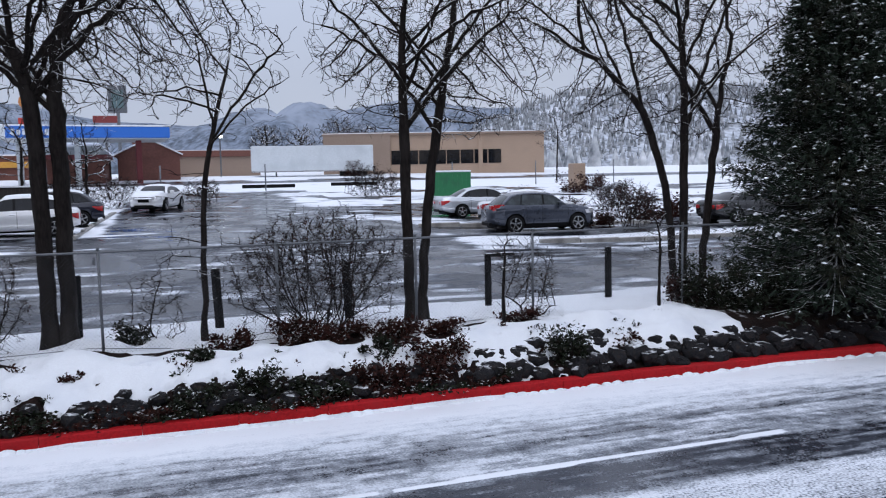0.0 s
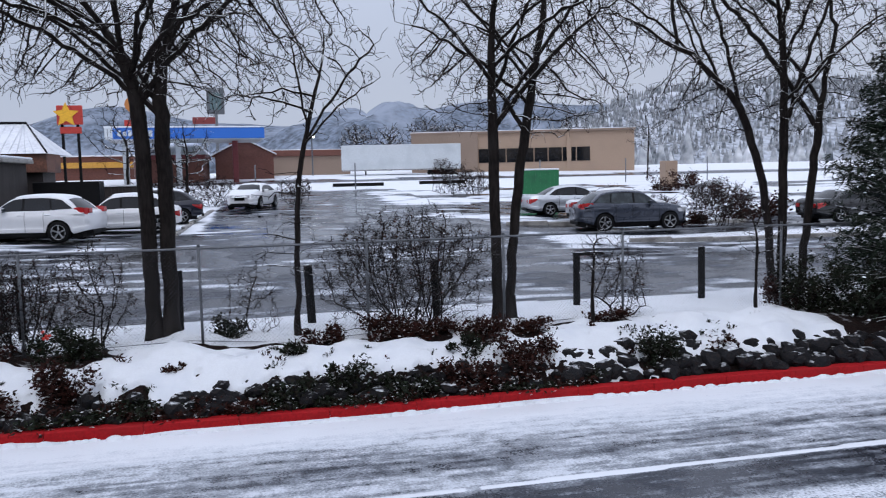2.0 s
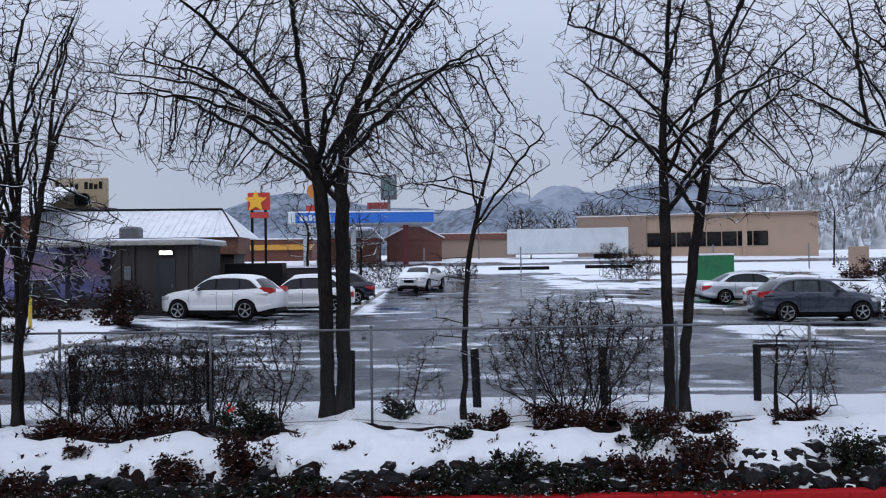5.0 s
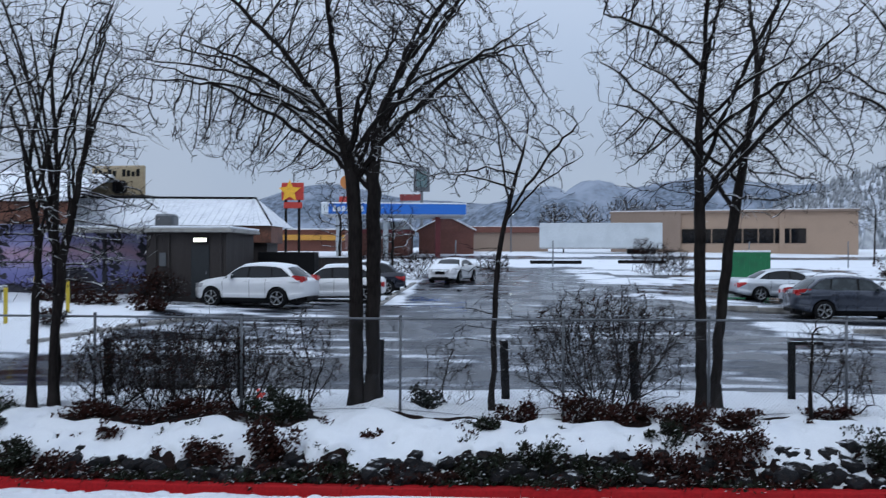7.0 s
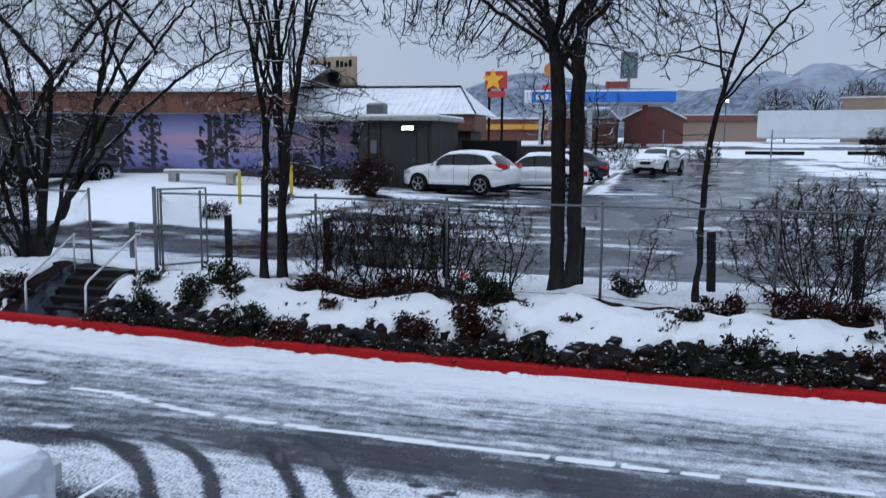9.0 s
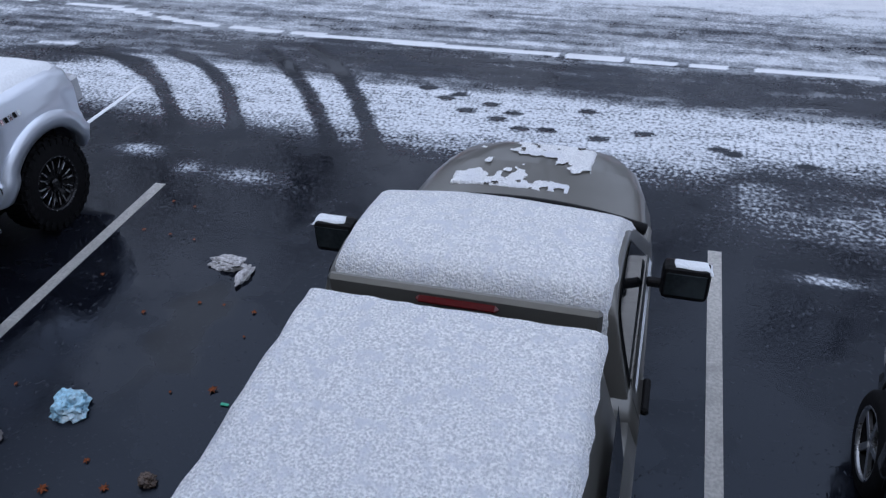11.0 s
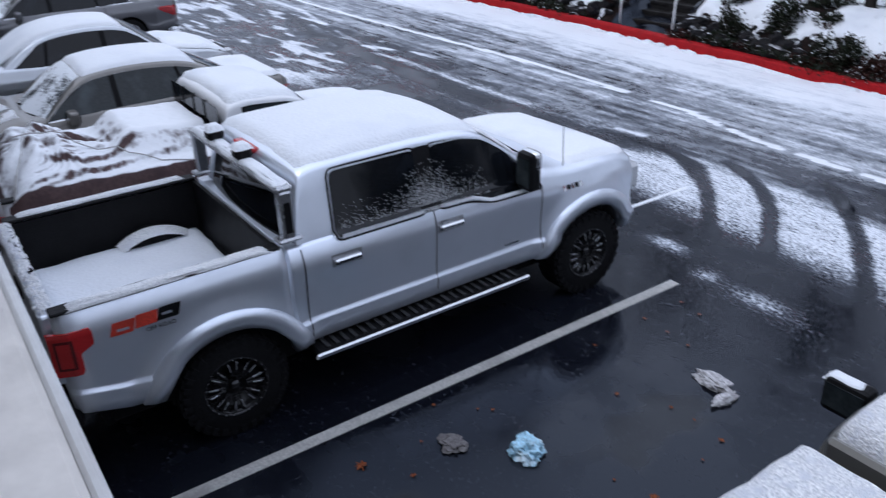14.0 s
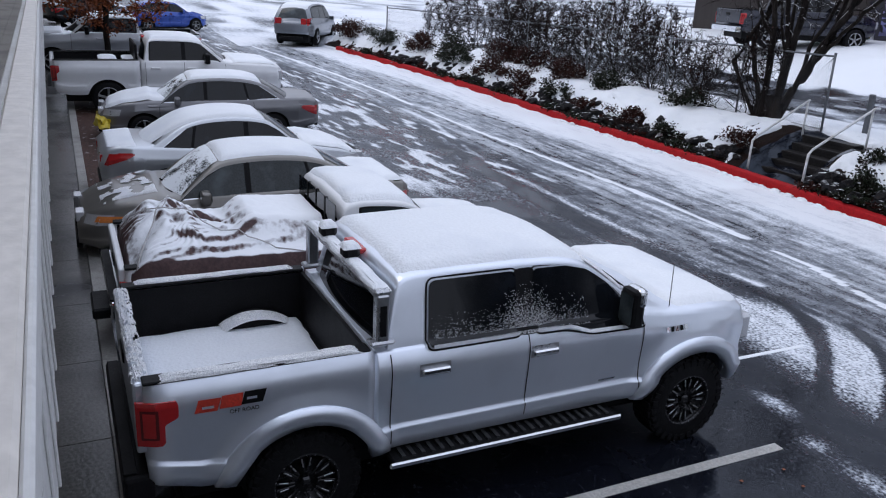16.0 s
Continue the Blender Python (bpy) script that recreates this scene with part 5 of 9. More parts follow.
def truck_sizes(L, W, H, wb, r, front=0.93, cab=(-1.08, 1.45), belt=1.30, rail=1.30, hood=1.28, floor=0.88, sill=0.52, arch=0.10, **more):
    h, w = L / 2, W / 2
    fa = h - front
    c0, c1 = cab
    s = dict(L=L, axles=(fa - wb, fa), arch=r + arch, wheel_r=r, tyre_w=0.27, cab_rear=c0, bed_floor=floor,
             plan=[(-h, w * 0.93), (-h + 0.12, w * 0.985), (-h + 0.6, w), (0, w), (h - 0.75, w * 0.985), (h - 0.4, w * 0.95), (h - 0.15, w * 0.86), (h, w * 0.68)],
             sill=[(-h, sill + 0.1), (-h + 0.4, sill), (h - 0.4, sill), (h, sill + 0.08)],
             shoulder=[(-h, rail - 0.01), (c0 - 0.001, rail), (c0, belt), (c1 - 0.4, belt), (c1, hood - 0.06), (h - 0.3, hood - 0.13), (h, hood - 0.22)],
             top=[(-h, rail), (c0, belt), (c1 - 0.2, belt + 0.04), (c1, hood + 0.02), (h - 0.5, hood - 0.015), (h - 0.08, hood - 0.09), (h, hood - 0.18)],
             cabin=dict(w0=w * 0.93, w1=w * 0.79, rear0=c0 + 0.02, rear1=c0 + 0.16, front0=c1 + 0.06, front1=c1 - 0.82, z0=belt - 0.03, z1=H - 0.075, boxy=True, bow=0.05),
             tail=(rail - 0.5, rail - 0.12), head=(hood - 0.36, hood - 0.1), bumper_mat=CHROME)
    s.update(more)
    return s

# ---- the parked row below the gallery ----
def at_row(x, y, facing=0.0, z=0.0):
    slope = math.degrees(math.atan(float(rise(x - 0.8) - rise(x + 0.8)) / 1.6))
    return pose(x, y, z + float(rise(x)), 0, slope * math.cos(radians(facing)), facing)


F_OUTLINE = [[(-0.66, 0.05), (0.13, 0.05), (0.13, 0.90), (-0.62, 0.90)], [(0.29, 0.05), (0.60, 0.04), (0.80, -0.07), (1.38, -0.09), (0.84, 0.88), (0.29, 0.90)]]
F_PANES = [((-0.86, 0.06), (0.16, 0.06), (0.16, 0.90), (-0.82, 0.90)), ((0.27, 0.06), (1.22, -0.06), (0.66, 0.88), (0.27, 0.90)), ((0.62, -0.10), (1.20, -0.10), (1.20, 0.02), (0.50, 0.06))]
big = truck_sizes(5.54, 2.03, 1.98, 3.61, 0.42, front=0.785, nose=0.025, blister=0.035, belt=1.36, rail=1.40, hood=1.33, floor=0.92, cup=True, screen_s=0.10, sill=0.55, arch=0.115, poke=0.0,
                  panes=F_PANES, outline=F_OUTLINE, seams=(-0.98, 0.21, 1.36), handles=(-0.62, 0.36), flare=0.14, tail_w=0.27, tail=(0.955, 1.285), flare_mat=SILVER, step=(-0.98, 1.12), mirror_mat=BLACK, mirror_cap=CHROME, mirror_size=1.5, mirror_back=0.56,
                  bumper_mat=BLACK, front_mat=SILVER, grille_mat=BLACK, snow=dict(roof=0.05, hood=(1.78, 2.62, 0.045), bed=0.07))
big["cabin"].update(front0=1.70, front1=0.76)
h_, w_ = 2.745, 1.015
big["plan"] = [(-2.77, w_ * 0.93), (-2.65, w_ * 0.985), (-2.2, w_), (0, w_), (h_ - 0.75, w_ * 0.99), (h_ - 0.4, w_ * 0.975), (h_ - 0.15, w_ * 0.93), (h_, w_ * 0.80)]
big["shoulder"] = [(-2.77, 1.39), (-1.081, 1.40), (-1.08, 1.36), (1.2, 1.36), (1.62, 1.29), (h_ - 0.3, 1.24), (h_, 1.14)]
big["top"] = [(-2.77, 1.40), (-1.08, 1.36), (1.42, 1.40), (1.64, 1.355), (h_ - 0.5, 1.325), (h_ - 0.08, 1.27), (h_, 1.18)]
big["flank"] = [(0, -0.06), (0.08, -0.022), (0.22, -0.004), (0.245, -0.008), (0.265, -0.030), (0.45, -0.020), (0.70, -0.004), (0.82, 0.0), (0.90, -0.012), (1.0, -0.05)]
truck_a, TA = pickup("pickup_truck", big, SILVER, at_row(-6.09, 3.03), "silver four-door pickup truck with snow on roof, bed and bonnet", RIM_BLACK, 8, True)

small = truck_sizes(4.95, 1.86, 1.66, 2.95, 0.34, front=0.80, cab=(-0.10, 1.28), rear_s=0.20, rear_t=0.56, belt=1.10, rail=1.06, hood=1.06, floor=0.62, sill=0.36, arch=0.08,
                    panes=[((0.10, 0.10), (1.06, 0.06), (0.72, 0.88), (0.14, 0.88))], seams=(0.0, 1.05), handles=(0.2,), handle_mat=BLACK,
                    snow=dict(roof=0.055, hood=(1.35, 2.35, 0.06)), bumper_mat=CHROME, glass=GLASS_CLEAR)
small["cabin"].update(w0=0.90, w1=0.83, rear0=-0.13, rear1=-0.08, front1=0.74, bow=0.02)
small["brake"] = False
truck_b, TB = pickup("pickup_truck", small, WHITE, at_row(-9.28, 2.85), "small white pickup truck with a snowy tarpaulin over its bed")

sedan_a, SA = car("sedan", saloon(4.82, 1.80, 1.49, 2.78, 0.32, hood=0.98, bright=True, glass=GLASS_CLEAR, snow=dict(roof=0.05, front_glass=0.55, deck=(-2.3, -1.6, 0.05))), BROWN_GREY,
                  at_row(-12.2, 2.46, 180), "warm grey saloon car nosed in, roof covered with snow")
sedan_b, SB = car("sedan", saloon(4.62, 1.76, 1.52, 2.70, 0.31, hood=0.95, deck=1.06, tail_z=(0.76, 0.93), bright=True, tail_shear=0.1, snow=dict(roof=0.05, rear_glass=0.85, deck=(-2.2, -1.75, 0.014), hood=(1.1, 2.2, 0.05))), SILVER_B,
                  at_row(-15.0, 2.82, 0), "silver saloon car with snow on its roof")
sedan_c, SC = car("sedan", saloon(4.88, 1.79, 1.48, 2.85, 0.32, hood=0.98, bright=True, snow=dict(roof=0.05, front_glass=0.5, hood=(1.0, 2.3, 0.06))), GREY,
                  at_row(-19.75, 3.2, 176), "grey saloon car with a crumpled front and yellow tape")
ram = truck_sizes(5.85, 2.02, 1.97, 3.57, 0.41, front=0.98, cab=(-0.80, 1.50), belt=1.34, rail=1.36, hood=1.32, floor=0.88, sill=0.5, arch=0.08,
                  panes=[((-0.58, 0.08), (0.22, 0.06), (0.22, 0.88), (-0.54, 0.88)), ((0.32, 0.06), (1.24, 0.04), (0.70, 0.86), (0.32, 0.88))],
                  seams=(-0.70, 0.27, 1.34), handles=(-0.45, 0.46), handle_mat=WHITE, bumper_mat=GREY, snow=dict(roof=0.05, hood=(1.55, 2.75, 0.05)))
truck_c, TC = pickup("pickup_truck", ram, WHITE, at_row(-23.5, 2.75), "white crew-cab pickup truck with boxes in its bed")
far_a = truck_sizes(5.7, 2.0, 1.9, 3.5, 0.39, front=0.98, cab=(-0.95, 1.45), belt=1.3, rail=1.3, hood=1.28, floor=0.86, sill=0.5, arch=0.08,
                    panes=[((-0.74, 0.08), (0.16, 0.06), (0.16, 0.88), (-0.70, 0.88)), ((0.26, 0.06), (1.18, 0.04), (0.64, 0.86), (0.26, 0.88))],
                    seams=(-0.86, 0.21, 1.28), handles=(-0.55, 0.4), handle_mat=SILVER_B, snow=dict(roof=0.06, hood=(1.5, 2.8, 0.06)))
truck_d, TD = pickup("pickup_truck", far_a, SILVER_B, at_row(-30.6, 1.75, 180), "light grey pickup truck nosed in, bonnet under snow")
camper = truck_sizes(5.25, 1.78, 1.72, 3.2, 0.35, front=0.82, cab=(-0.27, 1.42), belt=1.12, rail=1.10, hood=1.10, floor=0.66, sill=0.38, arch=0.08,
                     panes=[((-0.08, 0.10), (1.06, 0.06), (0.56, 0.88), (-0.04, 0.88))], seams=(-0.15, 1.15), handles=(0.05,), handle_mat=BLACK,
                     bumper_mat=TAN_GOLD, grille_mat=TAN_GOLD, head=(0.60, 0.76), mirror_mat=BLACK, mirror_size=1.2, mirror_out=0.09, screen_s=0.12, brake=False)
h_, w_ = 2.625, 0.89
camper["plan"] = [(-h_, w_ * 0.93), (-h_ + 0.2, w_), (0, w_), (1.3, w_ * 0.98), (1.9, w_ * 0.93), (2.25, w_ * 0.85), (2.48, w_ * 0.72), (h_, w_ * 0.50)]
camper["top"] = [(-h_, 1.1), (-0.27, 1.12), (1.25, 1.14), (1.42, 1.14), (2.0, 1.13), (2.4, 1.075), (h_, 0.93)]
camper["shoulder"] = [(-h_, 1.09), (-0.271, 1.10), (-0.27, 1.12), (1.02, 1.12), (1.42, 1.04), (2.2, 0.97), (h_, 0.82)]
truck_e, TE = pickup("pickup_truck", camper, TAN_GOLD, at_row(-0.77, 3.0), "champagne pickup truck with a camper shell, both roofs under snow")

# ---- silver pickup: rack, badges, snow on glass, aerial, wipers ----
rack = boxed("rack_bar", (-0.93, 0.93, -1.10, -0.96, 1.80, 1.86), RIM, truck_a, 0.02, "aluminium cross bar of a load rack")
for sg in (-1, 1):
    tower = boxed("rack_tower", (sg * 0.90 - 0.045, sg * 0.90 + 0.045, -1.08, -0.98, 1.43, 1.82), RIM, truck_a, 0.012, "aluminium rack tower")
    boxed("tower_foot", (sg * 0.90 - 0.06, sg * 0.90 + 0.06, -1.13, -0.93, 1.425, 1.46), RIM, tower, 0.015)
    boxed("tower_band", (min(sg * 0.945, sg * 0.952), max(sg * 0.945, sg * 0.952), -1.055, -1.005, 1.50, 1.74), BLACK, tower, 0.0)
for x in (-0.42, 0.18):
    pod = boxed("work_lamp", (x - 0.07, x + 0.07, -1.10, -0.96, 1.862, 1.97), BLACK, truck_a, 0.03)
    snow_layer("lamp_snow", pod, x - 0.075, x + 0.075, -1.105, -0.955, lambda a, c: 1.965, 0.04, n=6, edge=0.04)
snow_layer("rack_snow", truck_a, -0.92, 0.92, -1.095, -0.965, lambda a, c: 1.858, 0.03, n=20, edge=0.04)
boxed("bed_bar", (-0.05, 0.75, -1.36, -1.28, 0.98, 1.04), BLACK, truck_a, 0.02, "", Matrix.Rotation(0.12, 4, "Z"))
for sg in (-1, 1):
    hump = [(sg * 0.72, TA.s["axles"][0] + 0.49 * math.cos(a), 0.614 + 0.475 * math.sin(a)) for a in np.linspace(0.9, math.pi - 0.9, 12)]
    v, f = [], []
    for x, y, z in hump:
        v += [(x - 0.12, y, z - 0.01), (x, y, z + 0.035), (x + 0.12, y, z - 0.01)]
    for i in range(11):
        f += [(3 * i, 3 * i + 1, 3 * i + 4, 3 * i + 3), (3 * i + 1, 3 * i + 2, 3 * i + 5, 3 * i + 4)]
    link_mesh("hump_snow", v, f, SNOW_ROUGH, truck_a, smooth=True)
    x0, x1 = sorted((sg * 0.865, sg * 0.975))
    snow_layer("rail_snow", truck_a, x0, x1, -2.62, -1.2, lambda a, c: 1.424, 0.022, SNOW_ROUGH, 24, 0.03, seed=3 + sg)
snow_layer("gate_snow", truck_a, -0.88, 0.88, -2.77, -2.66, lambda a, c: 1.405, 0.02, SNOW_ROUGH, 60, 0.03, seed=8,
           hole=lambda a, c: float(grain(a * 2, c * 4 + 2, 0.05)) > 0.66)
for sg in (-1, 1):
    for ya, sa, yb, sb in ((-0.63, 0.05, 0.12, 0.05), (0.30, 0.05, 0.60, 0.04), (0.60, 0.04, 0.80, -0.07), (0.80, -0.07, 1.30, -0.085)):
        v, f = TA.side_pane(((ya, sa), (yb, sb), (yb, sb + 0.045), (ya, sa + 0.05)), sg, 0.030, 16, 3)
        v = [over_skin(TA, c, sg, 0.022) for c in v]
        link_mesh("sill_snow", v, f, SNOW, truck_a, smooth=True)
    v, f = [], []
    rng = random.Random(40 + sg)
    for k in range(3600):
        y = rng.gauss(0.22, 0.13) if k % 5 > 1 else rng.uniform(-0.82, 0.8)
        s_ = abs(rng.gauss(0, 0.15)) + 0.06 if abs(y - 0.22) > 0.2 else abs(rng.gauss(0.1, 0.22)) + 0.05
        if s_ > 0.75 or y < -0.62 or y > 1.0 - s_ * 0.5:
            continue
        c = over_skin(TA, TA.on_side(y, s_, sg, 0.018), sg, 0.018)
        r = rng.uniform(0.0014, 0.0038)
        b0 = len(v)
        v += [(c[0], c[1] - r, c[2] - r), (c[0], c[1] + r, c[2] - r * 0.6), (c[0], c[1] + r * 0.7, c[2] + r), (c[0], c[1] - r, c[2] + r * 0.8)]
        f.append((b0, b0 + 1, b0 + 2, b0 + 3))
    link_mesh("flake_crust", v, f, SNOW_ROUGH, truck_a, "wet snowflakes sticking to the glass")
BADGE_RED = material("badge_red", (0.55, 0.05, 0.03), 0.4, bump=0)
for sg in (1, -1):
    for k, (y0, y1, z0, z1, mt, sh) in enumerate(((-2.40, -2.25, 1.165, 1.26, BADGE_RED, 0.03), (-2.235, -2.09, 1.175, 1.27, BADGE_RED, 0.02), (-2.09, -1.94, 1.18, 1.275, BLACK, 0.03))):
        patch("badge", TA.flank(y0, y1, z0, z1, sg, 0.006, 5, 3, sh), mt, truck_a, "plain sticker block")
    patch("badge_stripe", TA.flank(-2.35, -2.27, 1.19, 1.21, sg, 0.009, 3, 2), SILVER, truck_a)
    patch("badge_stripe", TA.flank(-2.05, -1.98, 1.215, 1.235, sg, 0.009, 3, 2), SILVER, truck_a)
    txt = bpy.data.curves.new("badge_text", "FONT")
    txt.body, txt.size, txt.extrude = "OFF ROAD", 0.042, 0.001
    txt.materials.append(BLACK)
    to = new("badge_text", txt)
    to.parent = truck_a
    to.matrix_basis = Matrix.Translation((sg * (TA.side(-2.1, 1.14) + 0.010), -2.17 if sg > 0 else -1.95, 1.128)) @ Euler((math.pi / 2, 0, sg * math.pi / 2)).to_matrix().to_4x4()
    for k in range(5):
        patch("wing_badge", TA.flank(1.62 + 0.05 * k, 1.655 + 0.05 * k, 1.165, 1.21, sg, 0.006, 2, 2), BLACK if k % 2 else CHROME, truck_a)
    patch("door_badge", TA.flank(0.95, 1.12, 0.80, 0.815, sg, 0.006, 4, 2), CHROME, truck_a)
rod("aerial", [(0.86, 1.74, 1.30), (0.87, 1.72, 1.74)], 0.004, BLACK, truck_a, 5)
snow_layer("windscreen_snow", truck_a, -0.72, 0.72, 0.82, 1.36, TA.top, 0.03, SNOW_ROUGH, 18, 0.06, seed=4)
v, f = lathe([(-0.12, 0.03), (-0.12, 0.045), (0.12, 0.045), (0.12, 0.03)], 12)
ob = link_mesh("exhaust", v, f, CHROME, truck_a)
ob.matrix_basis = pose(0.62, -2.62, 0.48, 0, 0, 70)

# ---- small pickup: snowy tarpaulin, sliding rear window ----
TARP = snowy(material("maroon_tarpaulin", (0.075, 0.038, 0.036), 0.6, vary=0.25, scale=4, fine=30, bump=0.4, second=(0.05, 0.024, 0.024)), 0.52, 0.74, 14, 0.5)
v, f, NX, NY = [], [], 170, 190
for j in range(NY + 1):
    for i in range(NX + 1):
        p, q = i / NX * 2 - 1, j / NY
        x, y = p * 0.985, -2.42 + 2.24 * q
        bend = float(grain(x + 2, y, 0.5)) - 0.5
        hump = 0.25 * math.exp(-((q - 0.22) / 0.17) ** 2 - ((p + 0.1) / 0.75) ** 4)
        load = 0.25 * float(ease(q, 0.50, 0.66)) * float(ease(p, -0.85, -0.6)) * (1 - float(ease(p, 0.28, 0.62)))
        z = 1.09 + hump + load + 0.05 * (1 - q) + 0.05 * bend - 0.16 * (1 - float(ease(q, 0.0, 0.15))) ** 2
        # folds that fan out from the hump
        dx, dy = p + 0.1, (q - 0.2) * 1.6
        far_ = math.hypot(dx, dy)
        z += 0.036 * math.cos(11 * math.atan2(dy, dx) + 5 * bend + 3 * far_) * math.exp(-((far_ - 0.45) / 0.35) ** 2)
        # long sagging folds along the bed, each with a steep side
        for p0, sag, high, qa, qb in ((0.02, 0.22, 0.085, 0.12, 0.62), (0.42, 0.10, 0.075, 0.18, 0.72), (0.72, 0.10, 0.07, 0.05, 0.9), (-0.45, 0.15, 0.06, 0.1, 0.6)):
            line = p0 + sag * math.sin(4.2 * q + 2 * p0) + 0.22 * bend
            span = float(ease(q, qa, qa + 0.12)) * (1 - float(ease(q, qb - 0.15, qb)))
            z += high * span * math.exp(-max(0.0, line - p) / 0.22) * (1 - float(ease(p, line, line + 0.085)))
        z += 0.010 * math.cos(44 * (q + 0.6 * p * p + 0.8 * bend)) * math.exp(-((q - 0.3) / 0.25) ** 2) + 0.008 * float(grain(x, y, 0.06))
        drop = max(0.0, abs(p) - 0.90) / 0.10
        z -= drop * (0.36 if p > 0 else 0.2) * (0.9 + 0.2 * float(grain(y * 2, 1.0, 0.4)))
        z -= max(0.0, 0.03 - q) / 0.03 * 0.25
        v.append((x + (0.02 * drop), y, z))
for j in range(NY):
    for i in range(NX):
        f.append((j * (NX + 1) + i, j * (NX + 1) + i + 1, (j + 1) * (NX + 1) + i + 1, (j + 1) * (NX + 1) + i))
tarp = link_mesh("tarpaulin", v, f, TARP, None, smooth=True)
tarp.matrix_world = truck_b.matrix_basis.copy()
tagged(tarp, "crumpled maroon tarpaulin under snow, roped over a truck bed", "tarpaulin")
ROPE = material("grey_rope", (0.42, 0.41, 0.40), 0.9, vary=0.2, scale=30, bump=0.3, second=(0.3, 0.3, 0.3))
drape = np.array([c.co[:] for c in tarp.data.vertices])
for (xa, ya), (xb, yb) in (((-0.3, -2.25), (0.94, -0.55)), ((0.94, -2.30), (-0.6, -1.75))):
    run = []
    for q in np.linspace(0, 1, 20):
        x, y = xa + (xb - xa) * q, ya + (yb - ya) * q
        near = (drape[:, 0] - x) ** 2 + (drape[:, 1] - y) ** 2 < 0.06 ** 2
        run.append((x, y, float(drape[near, 2].max()) + 0.006))
    rod("rope", run, 0.007, ROPE, tarp, 6)
boxed("rear_glass", (-0.76, 0.76, -0.148, -0.140, 1.25, 1.56), GLASS, truck_b, 0.003, "dark sliding rear window")
for x in (-0.36, 0.0, 0.36):
    boxed("rear_window_bar", (x - 0.016, x + 0.016, -0.02, 0.02, 0.0, 0.30), BLACK, truck_b, 0.0, "", Matrix.Translation((0, -0.135, 1.255)))
boxed("hitch_step", (0.2, 0.75, -2.75, -2.45, 0.50, 0.62), BLACK, truck_b, 0.02)

# ---- damaged saloon: yellow tape over its crumpled nose ----
TAPE = material("yellow_tape", (0.55, 0.42, 0.03), 0.5, vary=0.2, second=(0.4, 0.3, 0.03), bump=0.2)
bm = bmesh.new()
bmesh.ops.create_icosphere(bm, subdivisions=3, radius=1)
for w_ in bm.verts:
    w_.co = Vector((w_.co.x * 0.62, w_.co.y * 0.20, w_.co.z * 0.20)) * (1 + 0.4 * noise.noise(w_.co * 2.2))
bmesh.ops.transform(bm, matrix=Matrix.Translation((-0.28, 2.34, 0.45)), verts=bm.verts)
part("taped_bumper", bm, TAPE, sedan_c, "yellow tape over a broken bumper")
boxed("broken_grille", (-0.2, 0.6, 2.3, 2.47, 0.42, 0.66), BLACK, sedan_c, 0.03)
for sg in (-1, 1):
    patch("indicator", SA.flank(1.88, 2.2, 0.66, 0.74, sg, 0.012, 5, 3, -0.05), AMBER, sedan_a, "amber side lamp")
    v, f = SC.flank(-1.4, 1.1, 0.955, 0.965, sg, 0.005, 8, 2)
snow_layer("bonnet_snow", sedan_a, -0.55, 0.65, 1.35, 2.1, lambda a, c: track(SA.s["top"], c) + 0.012 - 0.02 * (abs(a) / 0.9) ** 4, 0.015, SNOW_ROUGH, 60, 0.02, seed=3,
           hole=lambda a, c: float(grain(a + 4, c * 1.5, 0.2)) * 0.7 + float(grain(a + 9, c, 0.06)) * 0.3 > 0.42)
# ---- white crew cab: boxes in its bed ----
for i, (x, y, w_, d_, h_) in enumerate(((-0.1, -1.55, 0.8, 0.45, 0.42), (-0.05, -1.02, 0.7, 0.35, 0.42))):
    bx = boxed("tool_box", (x - w_ / 2, x + w_ / 2, y - d_ / 2, y + d_ / 2, 0.90, 0.90 + h_), BLACK, None, 0.02)
    bx.matrix_world = truck_c.matrix_basis.copy()
    tagged(bx, "black tool box with a snowy lid in a truck bed", "box", "boxes in the truck bed")
    snow_layer("lid_snow", bx, x - w_ / 2, x + w_ / 2, y - d_ / 2, y + d_ / 2, lambda a, c: 0.90 + h_, 0.04, n=8)
boxed("headache_rack", (-0.8, 0.8, -0.92, -0.86, 1.3, 1.75), BLACK, truck_c, 0.01)

# ---- camper shell on the champagne pickup ----
shell_v, shell_f = [], []
sections = [(1.06, 0.83, 0.0), (1.30, 0.79, 0.0), (1.58, 0.715, 0.02), (1.655, 0.69, 0.05), (1.69, 0.62, 0.12)]
NS = 48
for z, hw, ins in sections:
    y0, y1 = -2.56 + ins, -0.33 - ins
    m_, h_ = (y0 + y1) / 2, (y1 - y0) / 2
    for k in range(NS):
        a = 2 * math.pi * k / NS
        ca, sa = math.cos(a), math.sin(a)
        shell_v.append((math.copysign(abs(ca) ** 0.18, ca) * hw, m_ + math.copysign(abs(sa) ** 0.18, sa) * h_, z))
for i in range(len(sections) - 1):
    for k in range(NS):
        shell_f.append((i * NS + k, i * NS + (k + 1) % NS, (i + 1) * NS + (k + 1) % NS, (i + 1) * NS + k))
shell_f.append(tuple((len(sections) - 1) * NS + k for k in range(NS)))
cap_ = link_mesh("camper_shell", shell_v, shell_f, TAN_GOLD, truck_e, "champagne camper shell", smooth=False)
